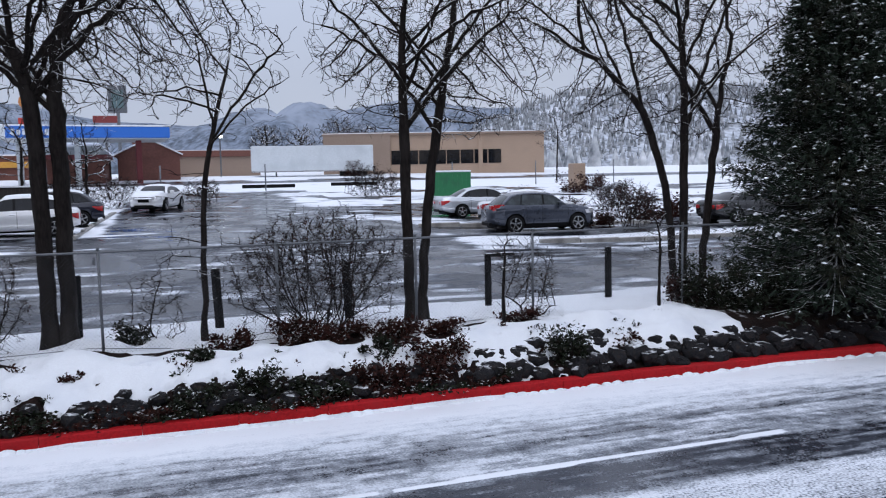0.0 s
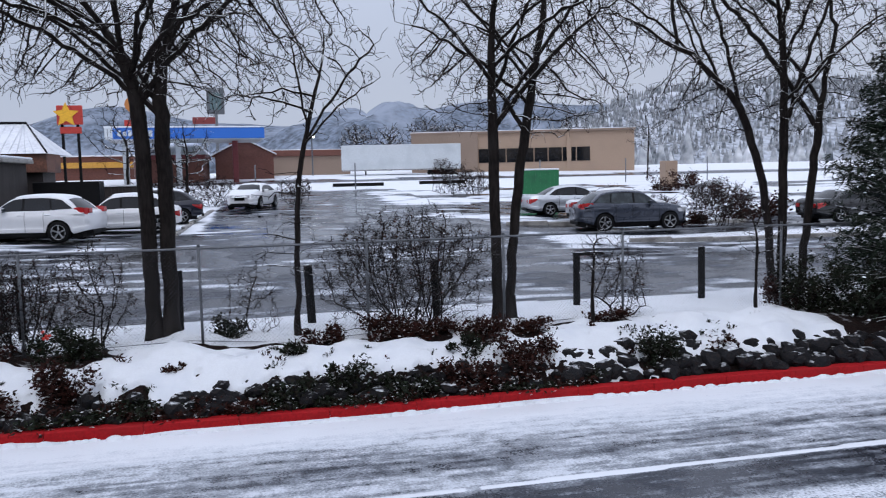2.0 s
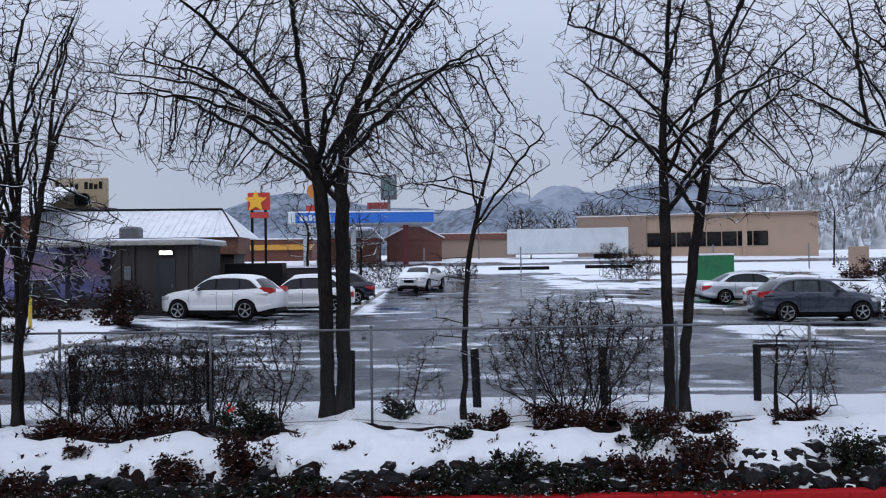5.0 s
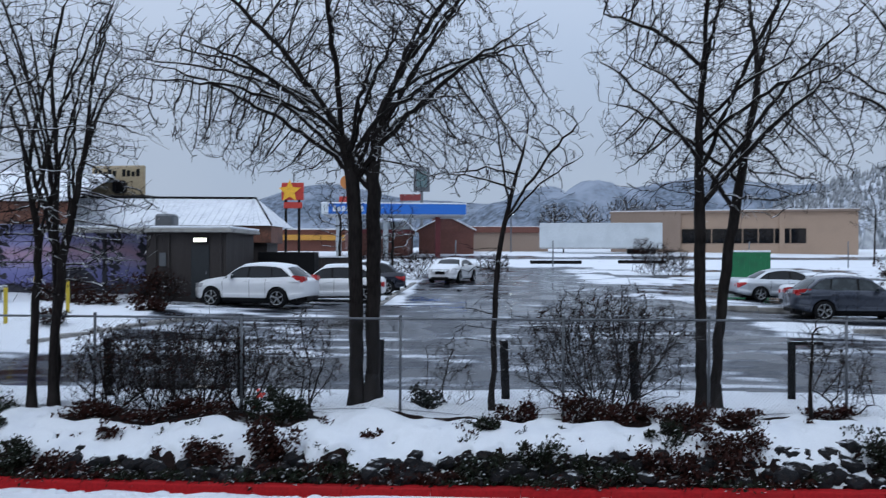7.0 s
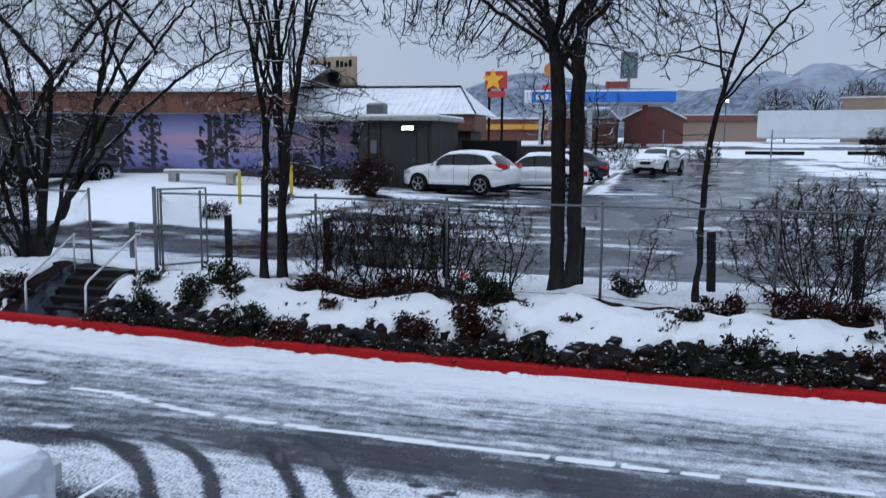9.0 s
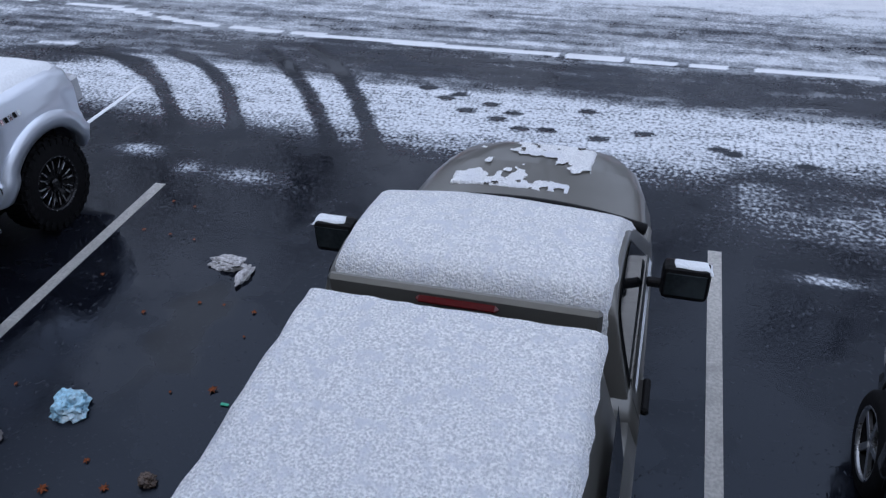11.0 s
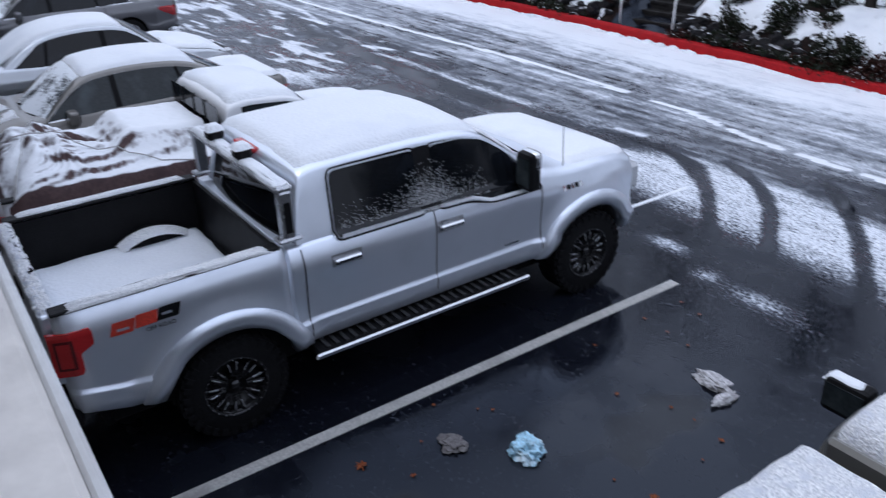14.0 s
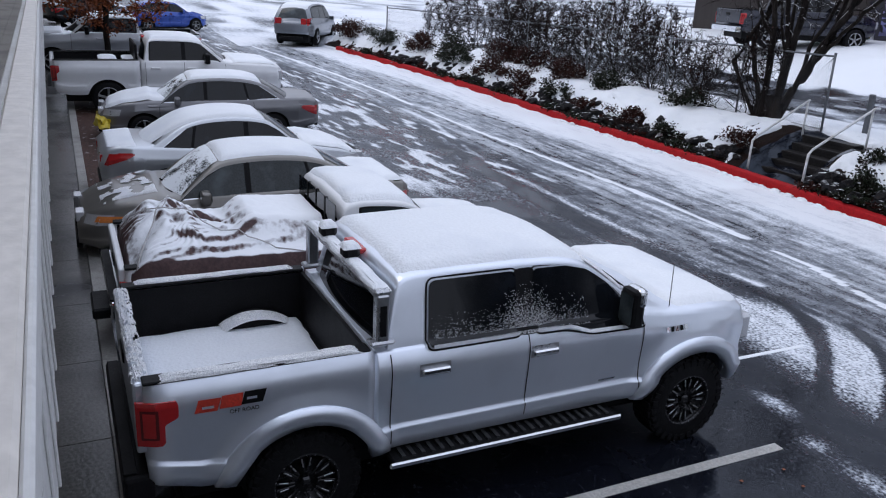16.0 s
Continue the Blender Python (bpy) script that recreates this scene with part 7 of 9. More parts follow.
def conifer(name, label, x, y, h, r, seed, n=5200, z=None, mat=None, size=0.21):
    """A broad evergreen: a trunk, whorled boughs and thousands of small sprays."""
    rng = random.Random(seed)
    z0 = float(height(x, y)) if z is None else z
    top = thing(name, label, "tree", pose(x, y, z0))
    v, f = [], []
    tube(v, f, [(0, 0, -0.1), (0.05, 0, h * 0.4), (0, 0.05, h * 0.97)], [r * 0.09, r * 0.06, 0.02], 8, False)
    lv, lf, sv, sf = [], [], [], []
    boughs = max(12, n // 34)
    for k in range(boughs):
        t = 0.03 + 0.95 * (k / boughs) ** 0.9
        a = k * 2.399 + rng.uniform(-0.3, 0.3)
        reach = r * (1 - t) ** 0.8 * (0.8 + 0.2 * min(1, t * 5)) * rng.uniform(0.7, 1.1) + 0.12
        out = Vector((math.cos(a), math.sin(a), 0))
        base, tip = Vector((0, 0, h * t)), out * reach + Vector((0, 0, h * t + reach * (rng.uniform(-0.05, 0.3) if t > 0.25 else rng.uniform(-0.3, 0.1))))
        mid = base.lerp(tip, 0.55) + Vector((0, 0, -0.10 * reach))
        tube(v, f, [base, mid, tip], [0.028, 0.018, 0.006], 4, False)
        for i in range(n // boughs):
            q = rng.random() ** 0.6
            c = base.lerp(mid, q * 2) if q < 0.5 else mid.lerp(tip, q * 2 - 1)
            side = Vector((-out.y, out.x, 0)) * rng.uniform(-1, 1) * 0.32 * reach * (0.4 + 0.6 * q)
            c = c + side + Vector((0, 0, rng.gauss(0, 0.08)))
            d = (out * rng.uniform(0.2, 1) + side.normalized() * 0.5 + Vector((rng.uniform(-0.4, 0.4), rng.uniform(-0.4, 0.4), rng.uniform(-0.7, 0.5)))).normalized()
            s = size * rng.uniform(0.6, 1.3)
            for blade in range(5):
                e = (d + Vector((rng.uniform(-0.7, 0.7), rng.uniform(-0.7, 0.7), rng.uniform(-0.75, 0.4)))).normalized()
                side_ = e.cross(Vector((rng.uniform(-1, 1), rng.uniform(-1, 1), 1))).normalized() * s * 0.075
                b0 = len(lv)
                lv += [c - side_, c + side_, c + e * s * rng.uniform(0.6, 1.1)]
                lf.append((b0, b0 + 1, b0 + 2))
            if rng.random() < 0.02 + 0.22 * t and q > 0.4:
                b0, w_ = len(sv), rng.uniform(0.02, 0.07)
                c2 = c + Vector((0, 0, 0.05))
                sv += [c2 + Vector((math.cos(g) * w_ * rng.uniform(0.6, 1.5), math.sin(g) * w_ * rng.uniform(0.6, 1.5), rng.uniform(-0.03, 0.0))) for g in (0, 1.05, 2.1, 3.14, 4.2, 5.24)] + [c2 + Vector((0, 0, w_ * 0.4))]
                sf += [(b0 + g, b0 + (g + 1) % 6, b0 + 6) for g in range(6)]
    link_mesh("trunk", v, f, BARK, top, smooth=True)
    link_mesh("crown", lv, lf, mat or NEEDLE, top, "dark drooping sprays")
    link_mesh("snow_tufts", sv, sf, SNOW, top, "tufts of snow caught on the boughs", smooth=True)
    return top

# ---- fence along the top of the bank, with a gate at the steps ----
def fence_y(x):
    return float(kerb_y(x)) + 2.2


def ground_z(x, y):
    return float(height(x, y))


def fence_run(xs, label):
    top = thing("chain_link_fence", label, "fence", pose(0, 0, 0))
    for x in xs:
        y = fence_y(x)
        z = ground_z(x, y)
        post = rod("post", [(x, y, z - 0.15), (x, y, 2.86)], 0.027, STEEL, top, 8)
        rod("post_cap", [(x, y, 2.86), (x, y, 2.90), (x, y, 2.91)], 0.031, STEEL, post, 8)
    line = [(x, fence_y(x), 2.83) for x in np.linspace(xs[0], xs[-1], 14)]
    rod("top_rail", line, 0.024, STEEL, top, 6)
    rod("bottom_wire", [(x, y, ground_z(x, y) + 0.06) for x, y, _ in line], 0.006, STEEL, top, 4)
    v, f = [], []
    a, b, step = xs[0], xs[-1], 0.075
    h = 1.86
    for s in (-1, 1):
        k = a - h
        while k < b + h:
            x0, x1 = (k, k + h) if s > 0 else (k + h, k)
            z0, z1 = 0.97, 2.82
            lo, hi = min(x0, x1), max(x0, x1)
            if hi > a and lo < b:
                p = []
                for q in (0, 0.5, 1):
                    x = x0 + (x1 - x0) * q
                    p.append((x, z0 + (z1 - z0) * q))
                p = [(min(max(x, a), b), z) for x, z in p]
                tube(v, f, [(x, fence_y(x) - 0.028, z) for x, z in p], [0.0015] * 3, 3, False)
            k += step
    link_mesh("wire_mesh", v, f, WIRE, top, "galvanised diamond mesh")
    return top


fence_run([-11.25, -10.2, -7.3, -4.32, -1.18, 1.98, 4.78, 7.42, 11.2, 14.3], "galvanised chain-link fence on top of the snowy bank")
fence_run([-36.0, -32.5, -29, -25.5, -22, -18.4, -15.8, -13.2], "galvanised chain-link fence running behind the shrubs")

gate = thing("gate", "open galvanised chain-link gate at the head of the steps", "gate", pose(0, 0, 0))
gx0, gy0 = -11.35, fence_y(-11.35)
rod("gate_post", [(gx0, gy0 - 0.1, 0.75), (gx0, gy0 - 0.1, 2.98)], 0.045, STEEL, gate)
gv = [(gx0 + 0.06, gy0 - 0.05, 1.15), (gx0 + 0.06, gy0 - 0.05, 2.92), (gx0 + 0.75, gy0 + 0.85, 2.92), (gx0 + 0.75, gy0 + 0.85, 1.15)]
for i in range(4):
    rod("gate_bar", [gv[i], gv[(i + 1) % 4]], 0.024, STEEL, gate, 6)
wv, wf = [], []
for k in range(-16, 17):
    for s in (-1, 1):
        q0, q1 = k / 16, k / 16 + 1
        pts = []
        for q, zz in ((q0, 0), (q1, 1)):
            pts.append((q, zz if s > 0 else 1 - zz))
        (qa, za), (qb, zb) = pts
        if qb < 0 or qa > 1:
            continue
        if qa < 0:
            za, qa = za + (zb - za) * (0 - qa) / (qb - qa), 0
        if qb > 1:
            zb, qb = za + (zb - za) * (1 - qa) / (qb - qa), 1
        tube(wv, wf, [(gv[0][0] + 0.69 * qa, gv[0][1] + 0.9 * qa, 1.15 + 1.77 * za), (gv[0][0] + 0.69 * qb, gv[0][1] + 0.9 * qb, 1.15 + 1.77 * zb)], [0.0026, 0.0026], 3, False)
link_mesh("gate_mesh", wv, wf, STEEL, gate)

# black timber posts at the edge of the upper car park
for i, x in enumerate((-10.38, -7.72, -4.81, -1.78, 0.97, 3.75, 7.1, 10.32)):
    y = 17.45
    z = ground_z(x, y)
    bm = bmesh.new()
    box(bm, -0.075, 0.075, -0.075, 0.075, -0.2, 2.24 - z, 0.02)
    lean = (0, -1.5, 0, 1, -3, -4, 0.5, 2.5)[i]
    ob = part("timber_post", bm, POST_BLACK)
    ob.matrix_world = pose(x, y, z, 0, lean, 10 * i)
    tagged(ob, "black creosoted timber post at the car park edge", "post", "car park posts")
rod_bar = boxed("timber_rail", (7.1, 7.75, 17.38, 17.5, 2.16, 2.24), POST_BLACK, None, 0.01)
tagged(rod_bar, "short black timber rail on a post", "post")

# steps from the road up to the gate
steps_obj = tagged(new("steps"), "dark wet timber-edged steps through the bank", "steps", kind="structure")
WET_STEP = material("wet_dark_step", (0.014, 0.013, 0.013), 0.5, vary=0.3, scale=3, fine=25, bump=0.4, second=(0.03, 0.028, 0.026), shine=0.2)
for i in range(6):
    y = 14.22 + 0.29 * i
    boxed("step", (-13.42, -12.02, y, y + 0.36 if i < 5 else y + 0.9, -0.1, 0.17 * (i + 1)), WET_STEP, steps_obj, 0.012)
    boxed("tread_edge", (-13.42, -12.02, y - 0.02, y - 0.002, 0.17 * (i + 1) - 0.06, 0.17 * (i + 1) + 0.004), WET_STEP, steps_obj, 0.004)
rail_r = thing("handrail", "white steel handrail beside the steps", "handrail", pose(0, 0, 0), "step handrails")
rod("rail", [(-11.93, 14.16, 0.1), (-11.93, 14.2, 0.92), (-11.93, 14.3, 1.02), (-11.83, 15.85, 1.86), (-11.83, 16.0, 1.86)], 0.028, WHITE_RAIL, rail_r)
rod("upright", [(-11.83, 15.8, 0.9), (-11.83, 15.8, 1.84)], 0.024, WHITE_RAIL, rail_r)
rail_l = thing("handrail", "white steel handrail beside the steps", "handrail", pose(0, 0, 0), "step handrails")
rod("rail", [(-13.52, 14.2, 0.1), (-13.52, 14.22, 0.92), (-13.52, 14.3, 1.0), (-13.5, 15.8, 1.82)], 0.026, WHITE_RAIL, rail_l)
rod("upright", [(-13.5, 15.75, 0.85), (-13.5, 15.75, 1.8)], 0.024, WHITE_RAIL, rail_l)
gp = boxed("gate_stop", (-13.0, -12.86, 17.1, 17.2, 0.95, 2.0), STEEL, None, 0.02)
tagged(gp, "short flat galvanised steel post beside the path", "post")

# rocks of the bank
bank = tagged(new("rock_wall"), "rough dark basalt boulders set in the bank, capped with snow", "rock wall", kind="structure")
rng = random.Random(31)
stones = []
for k in range(9):
    bm = bmesh.new()
    bmesh.ops.create_icosphere(bm, subdivisions=2, radius=1)
    for v in bm.verts:
        n1 = noise.noise(v.co * 1.3 + Vector((k * 5, 0, 0)))
        n2 = noise.noise(v.co * 3.1 + Vector((0, k * 5, 0)))
        v.co = Vector((v.co.x * 1.0, v.co.y * 0.8, v.co.z * 0.72)) * (1 + 0.42 * n1 + 0.16 * n2)
    me2 = bpy.data.meshes.new("stone")
    bm.to_mesh(me2)
    bm.free()
    me2.materials.append(ROCK)
    stones.append(me2)
for k in range(620):
    x = rng.uniform(-33, 5.8) if k < 430 else rng.uniform(5.4, 17)
    if -13.7 < x < -11.75:
        continue
    dens = float(grain(x, 2.0, 1.1))
    d = rng.uniform(0.24, 0.34) + rng.random() ** 1.6 * (0.45 if x < 5.5 else 0.75) * (0.5 + dens)
    if x < 5.5 and dens < 0.34 and rng.random() < 0.6:
        continue
    y = float(kerb_y(x)) + d
    s = rng.uniform(0.09, 0.20) * (1.1 if d < 0.6 else 0.8) * (1.25 if x > 5.5 else 1)
    ob = new("stone", rng.choice(stones))
    ob.parent = bank
    ob.matrix_basis = pose(x, y, ground_z(x, y) + s * 0.12, rng.uniform(-15, 15), rng.uniform(-15, 15), rng.uniform(0, 360)) @ Matrix.Diagonal((s * rng.uniform(0.9, 1.4), s, s * rng.uniform(0.8, 1.15), 1))

# soil of the bank, and the blanket of snow over it with its ragged lower edge
def bank_sheet(name, xs, ds, lift, mat, label, category):
    gx_, gd_ = np.meshgrid(xs, ds)
    gy_ = kerb_y(gx_) + gd_
    z = height(gx_, gy_) + lift(gx_, gy_, gd_)
    w = len(xs)
    k = np.arange(w * len(ds)).reshape(len(ds), w)
    q = np.stack([k[:-1, :-1], k[:-1, 1:], k[1:, 1:], k[1:, :-1]], -1).reshape(-1, 4)
    ob = link_mesh(name, np.stack([gx_, gy_, z], -1).reshape(-1, 3).tolist(), q.tolist(), mat, None, "", True)
    return tagged(ob, label, category, kind="structure")


FRONT = ((-8.1, 0.5, 0.50, 0.5, LEAF_GREEN), (-7.1, 0.4, 0.36, 0.45, LEAF_RED), (-4.4, 0.5, 0.62, 0.42, LEAF_RED), (-3.3, 0.6, 0.85, 0.46, LEAF_RED), (-2.3, 0.35, 0.30, 0.5, LEAF_GREEN), (0.2, 0.4, 0.36, 0.55, LEAF_GREEN), (1.4, 0.5, 0.66, 0.42, LEAF_GREEN),
         (2.4, 0.4, 0.36, 0.6, LEAF_GREEN), (3.5, 0.45, 0.5, 0.5, LEAF_RED), (4.65, 0.6, 0.80, 0.62, LEAF_RED), (7.3, 0.6, 0.72, 0.48, LEAF_GREEN), (-9.6, 0.8, 0.75, 0.42, LEAF_GREEN), (-10.6, 0.6, 0.5, 0.5, LEAF_GREEN),
         (-14.1, 0.7, 0.45, 0.45, LEAF_RED), (-16.2, 0.45, 0.4, 0.5, LEAF_GREEN), (-18.0, 0.5, 0.4, 0.6, LEAF_RED), (-19.6, 0.5, 0.45, 0.5, LEAF_RED), (-21.2, 0.6, 0.6, 0.6, LEAF_GREEN), (-23.2, 0.6, 0.6, 0.8, LEAF_RED),
         (-25.5, 0.8, 0.7, 0.9, LEAF_RED), (-28, 0.8, 0.8, 1.0, LEAF_GREEN), (-31, 0.9, 0.9, 1.1, LEAF_RED), (-34, 0.8, 0.8, 1.2, LEAF_GREEN), (-37, 1.0, 0.9, 1.2, LEAF_RED))
CREST = ((-9.3, 1.75, 0.55, 0.5, LEAF_GREEN), (-7.3, 1.8, 0.35, 0.6, LEAF_RED), (-6.2, 1.85, 0.32, 0.7, LEAF_RED), (-5.1, 1.85, 0.34, 0.6, LEAF_RED), (-3.45, 1.75, 0.85, 0.55, LEAF_GREEN), (1.05, 2.0, 0.62, 0.42, LEAF_RED), (2.45, 1.95, 0.55, 0.6, LEAF_RED), (3.2, 1.75, 0.42, 0.5, LEAF_RED),
         (4.2, 1.6, 0.42, 0.55, LEAF_RED), (5.1, 1.7, 0.34, 0.5, LEAF_RED), (7.0, 1.9, 0.30, 0.5, LEAF_RED), (-0.75, 2.75, 0.5, 0.35, LEAF_GREEN), (11.9, 2.1, 1.3, 0.8, LEAF_GREEN), (12.7, 1.6, 1.3, 0.8, LEAF_GREEN), (11.3, 2.4, 0.8, 0.5, LEAF_RED), (-17.0, 1.6, 0.6, 0.7, LEAF_GREEN), (-20.4, 1.7, 0.6, 0.8, LEAF_GREEN), (-22.2, 1.6, 0.8, 0.9, LEAF_RED), (-24.3, 1.7, 0.9, 0.9, LEAF_RED), (-26.6, 1.8, 1.0, 1.0, LEAF_RED), (-29.5, 1.8, 0.8, 0.9, LEAF_GREEN))
TUFTS = ((-1.6, 1.15, 0.22, 0.22, LEAF_RED), (0.45, 1.3, 0.4, 0.22, LEAF_GREEN), (-6.4, 1.0, 0.22, 0.25, LEAF_RED), (3.7, 0.95, 0.45, 0.4, LEAF_GREEN), (-8.7, 1.1, 0.4, 0.35, LEAF_GREEN), (-10.9, 1.2, 0.4, 0.4, LEAF_GREEN), (8.9, 0.75, 0.2, 0.3, LEAF_RED))


def blanket(x, y, d):
    """Height of the snow over the soil: below it where rocks, shrubs and the lee of the fence stay bare."""
    fine = (grain(x + 7, y, 0.10) - 0.5) * 0.55 + (grain(x + 3, y + 4, 0.22) - 0.5) * 0.9 + (grain(x, y + 9, 0.05) - 0.5) * 0.2
    foot = 0.46 + 0.42 * (grain(x + 31, d * 0.3, 0.9) - 0.45) - 0.14 * ease(x, 5.3, 6.0) - 0.10 * ease(-x, 14, 15)
    f = ease((d - foot) / 0.5 + fine * (1 - 0.75 * ease(d, 0.85, 1.3)), 0.0, 0.22)
    f = f * (1 - 0.9 * ease(grain(x * 0.8, y + 5, 0.16), 0.88, 0.94))
    f = f * (1 - ease(x, -7.6, -7.0) * (1 - ease(x, -3.2, -2.6)) * ease(d + 0.3 * grain(x, 1.0, 0.4), 1.55, 1.75))
    for sx, sd, h, r, _ in FRONT[:13] + CREST[:13]:
        f = f * (1 - np.exp(-((((x - sx) / (r * 0.8)) ** 2 + ((d - sd + 0.12) / (r * 0.5)) ** 2) ** 2)))
    beam = np.exp(-((d - 2.08) / 0.12) ** 4) * ease(grain(x, 4.0, 1.1), 0.35, 0.5) * ease(-x, -8.0, -6.0)
    f = f * (1 - beam) * (1 - ease(x, 11.6, 12.1))
    step_cut = ease(x, -14.0, -13.85) * (1 - ease(x, -11.75, -11.55)) * (1 - ease(d, 2.0, 2.2))
    f = f * (1 - step_cut)
    puff = 0.05 * grain(x, y, 0.5) + 0.03 * grain(x + 2, y, 0.17)
    return -0.05 + f * (0.11 + puff) + 0.012 * (grain(x, y, 0.06) - 0.5) * f - 0.6 * step_cut


bank_sheet("bank_soil", np.arange(-38, 17.1, 0.12), np.arange(0.12, 2.75, 0.08), lambda x, y, d: 0.006 + 0.03 * grain(x, y, 0.13) - 0.05 * ease(d, 2.3, 2.7) - 0.3 * (ease(x, -13.65, -13.45) * (1 - ease(x, -11.95, -11.75))), SOIL, "dark wet soil and mulch of the bank", "soil")
bank_sheet("bank_snow", np.concatenate([np.arange(-38, -14, 0.09), np.arange(-14, 12.6, 0.034)]), np.arange(0.18, 2.75, 0.034), blanket, SNOW, "thick soft blanket of snow on the rocky bank", "snow")

# low shrubs on the bank
for i, (x, d, h, r, mat) in enumerate(FRONT + CREST + TUFTS):
    what = "russet leafy shrub in the snowy bank" if mat is LEAF_RED else "dark evergreen shrub dusted with snow on the bank"
    leafy_shrub("shrub", what, x, float(kerb_y(x)) + d, h, r, 100 + i, mat, int(3000 * r * (0.45 + h)), 0.055)
rng = random.Random(17)
for k in range(46):
    x, d = rng.uniform(-11.3, 10.5), rng.uniform(0.65, 1.75)
    leafy_shrub("sprig", "small dark sprig poking through the snow", x, float(kerb_y(x)) + d, rng.uniform(0.14, 0.26), rng.uniform(0.08, 0.2), 700 + k, LEAF_RED if rng.random() < 0.5 else LEAF_GREEN, 60, 0.05, 3)
rng = random.Random(9)
for k in range(34):
    x = rng.uniform(-11.3, 6.0) if k < 22 else rng.uniform(-34, -14)
    y = float(kerb_y(x)) + rng.uniform(0.22, 0.42)
    red = rng.random() < 0.6
    leafy_shrub("low_shrub", "low russet tuft in the snowy bank" if red else "low dark evergreen tuft in the snowy bank", x, y, rng.uniform(0.16, 0.34), rng.uniform(0.22, 0.45), 400 + k, LEAF_RED if red else LEAF_GREEN, 420, 0.045, 5)
flower = bmesh.new()
for k in range(5):
    box(flower, -0.05 + 0.035 * k, -0.01 + 0.035 * k, -0.03, 0.03, -0.02 + 0.02 * (k % 2), 0.03 + 0.02 * (k % 2), 0.01, Matrix.Rotation(k, 4, "Y"))
fl = part("blossom", flower, material("red_blossom", (0.55, 0.03, 0.015), 0.6, bump=0))
fl.matrix_world = pose(-3.62, float(kerb_y(-3.7)) + 1.1, 1.52)
tagged(fl, "small bright red blossom on a dark shrub", "flower")

# bare shrubs and young trees at the fence
for i, (x, y, h, r, n) in enumerate(((2.9, 16.3, 2.5, 1.75, 2600), (-7.0, 15.95, 1.75, 0.85, 1300), (-6.1, 16.0, 1.95, 0.9, 1700), (-5.2, 15.95, 1.9, 0.95, 1700), (-4.3, 16.0, 1.8, 0.85, 1200), (-3.2, 16.1, 2.0, 0.8, 600), (-0.25, 16.0, 1.5, 0.5, 160),
                                     (7.45, 15.9, 1.75, 0.7, 380), (-15.3, 15.9, 2.4, 0.8, 400), (-16.6, 15.2, 2.0, 0.5, 120), (-17.6, 16.2, 1.9, 1.0, 500), (-19.2, 15.9, 2.5, 1.1, 1500), (-20.8, 15.9, 2.9, 1.2, 1700), (-22.6, 15.7, 2.6, 1.1, 1300), (-24.4, 15.6, 2.4, 1.2, 1100), (-26.6, 15.6, 2.8, 1.4, 1200), (-30, 17.2, 2.6, 1.6, 650), (-33.5, 17.2, 2.7, 1.6, 650), (-37, 17.4, 2.6, 1.6, 650))):
    bare_shrub("bare_shrub", "tangled bare shrub with crusted snow beside the fence", x, y, h, r, 200 + i, max(6, n // 60), n, LEAF_RED, n // 2, 0.04 if x > -14 else 0.05, 0.0048 if x > -14 else 0.008)
tree("tree", "bare spreading street tree with two joined trunks", 16.4, [((-2.13, 1.2), (-2.16, 3.6), (-2.22, 5.6), (-2.45, 6.4), (-2.75, 7.0)), ((-1.82, 1.2), (-1.80, 3.6), (-1.81, 5.6), (-1.74, 6.4), (-1.62, 7.2))],
     [((-2.3, 16.4, 8.0), (4.4, 3.2, 2.4), 2300), ((-2.2, 16.4, 6.6), (3.9, 2.6, 1.2), 800), ((-1.9, 16.4, 9.6), (2.7, 2.2, 1.4), 450)], 0.15, 11, boughs=26)
tree("tree", "thin bare young tree beside the fence", 16.0, [((0.61, 1.2), (0.66, 2.6), (0.74, 4.0), (0.92, 5.0), (1.14, 5.7), (1.3, 6.5))],
     [((0.95, 16.0, 6.15), (1.75, 1.1, 1.35), 420), ((0.5, 16.0, 3.2), (0.9, 0.6, 1.5), 90)], 0.062, 12, 0.008, 0.14, 0.22, 2.0, 0.6, 0.22, 7)
tree("tree", "bare tree with two trunks that part", 16.3, [((4.84, 1.2), (4.82, 3.2), (4.81, 5.3), (4.80, 6.6), (4.95, 8.2)), ((5.13, 1.2), (5.28, 3.2), (5.52, 4.96), (5.81, 6.69), (6.15, 8.6))],
     [((5.35, 16.3, 8.3), (2.8, 2.2, 2.8), 1900), ((5.5, 16.3, 6.1), (2.8, 1.8, 1.4), 650)], 0.115, 13, boughs=17)
tree("tree", "bare spreading tree beside the dark conifer", 16.2, [((11.6, 1.2), (11.63, 3.0), (11.65, 5.2), (11.66, 6.1), (11.55, 7.6)), ((11.45, 1.2), (11.3, 2.8), (11.06, 4.1), (10.52, 5.5), (9.3, 6.6), (8.3, 7.0)), ((12.05, 1.2), (12.11, 2.0), (12.6, 6.1), (13.0, 7.4))],
     [((10.8, 16.2, 8.1), (4.0, 2.4, 2.4), 2000), ((11.2, 16.2, 6.0), (3.0, 1.7, 1.4), 550)], 0.10, 14, boughs=18)
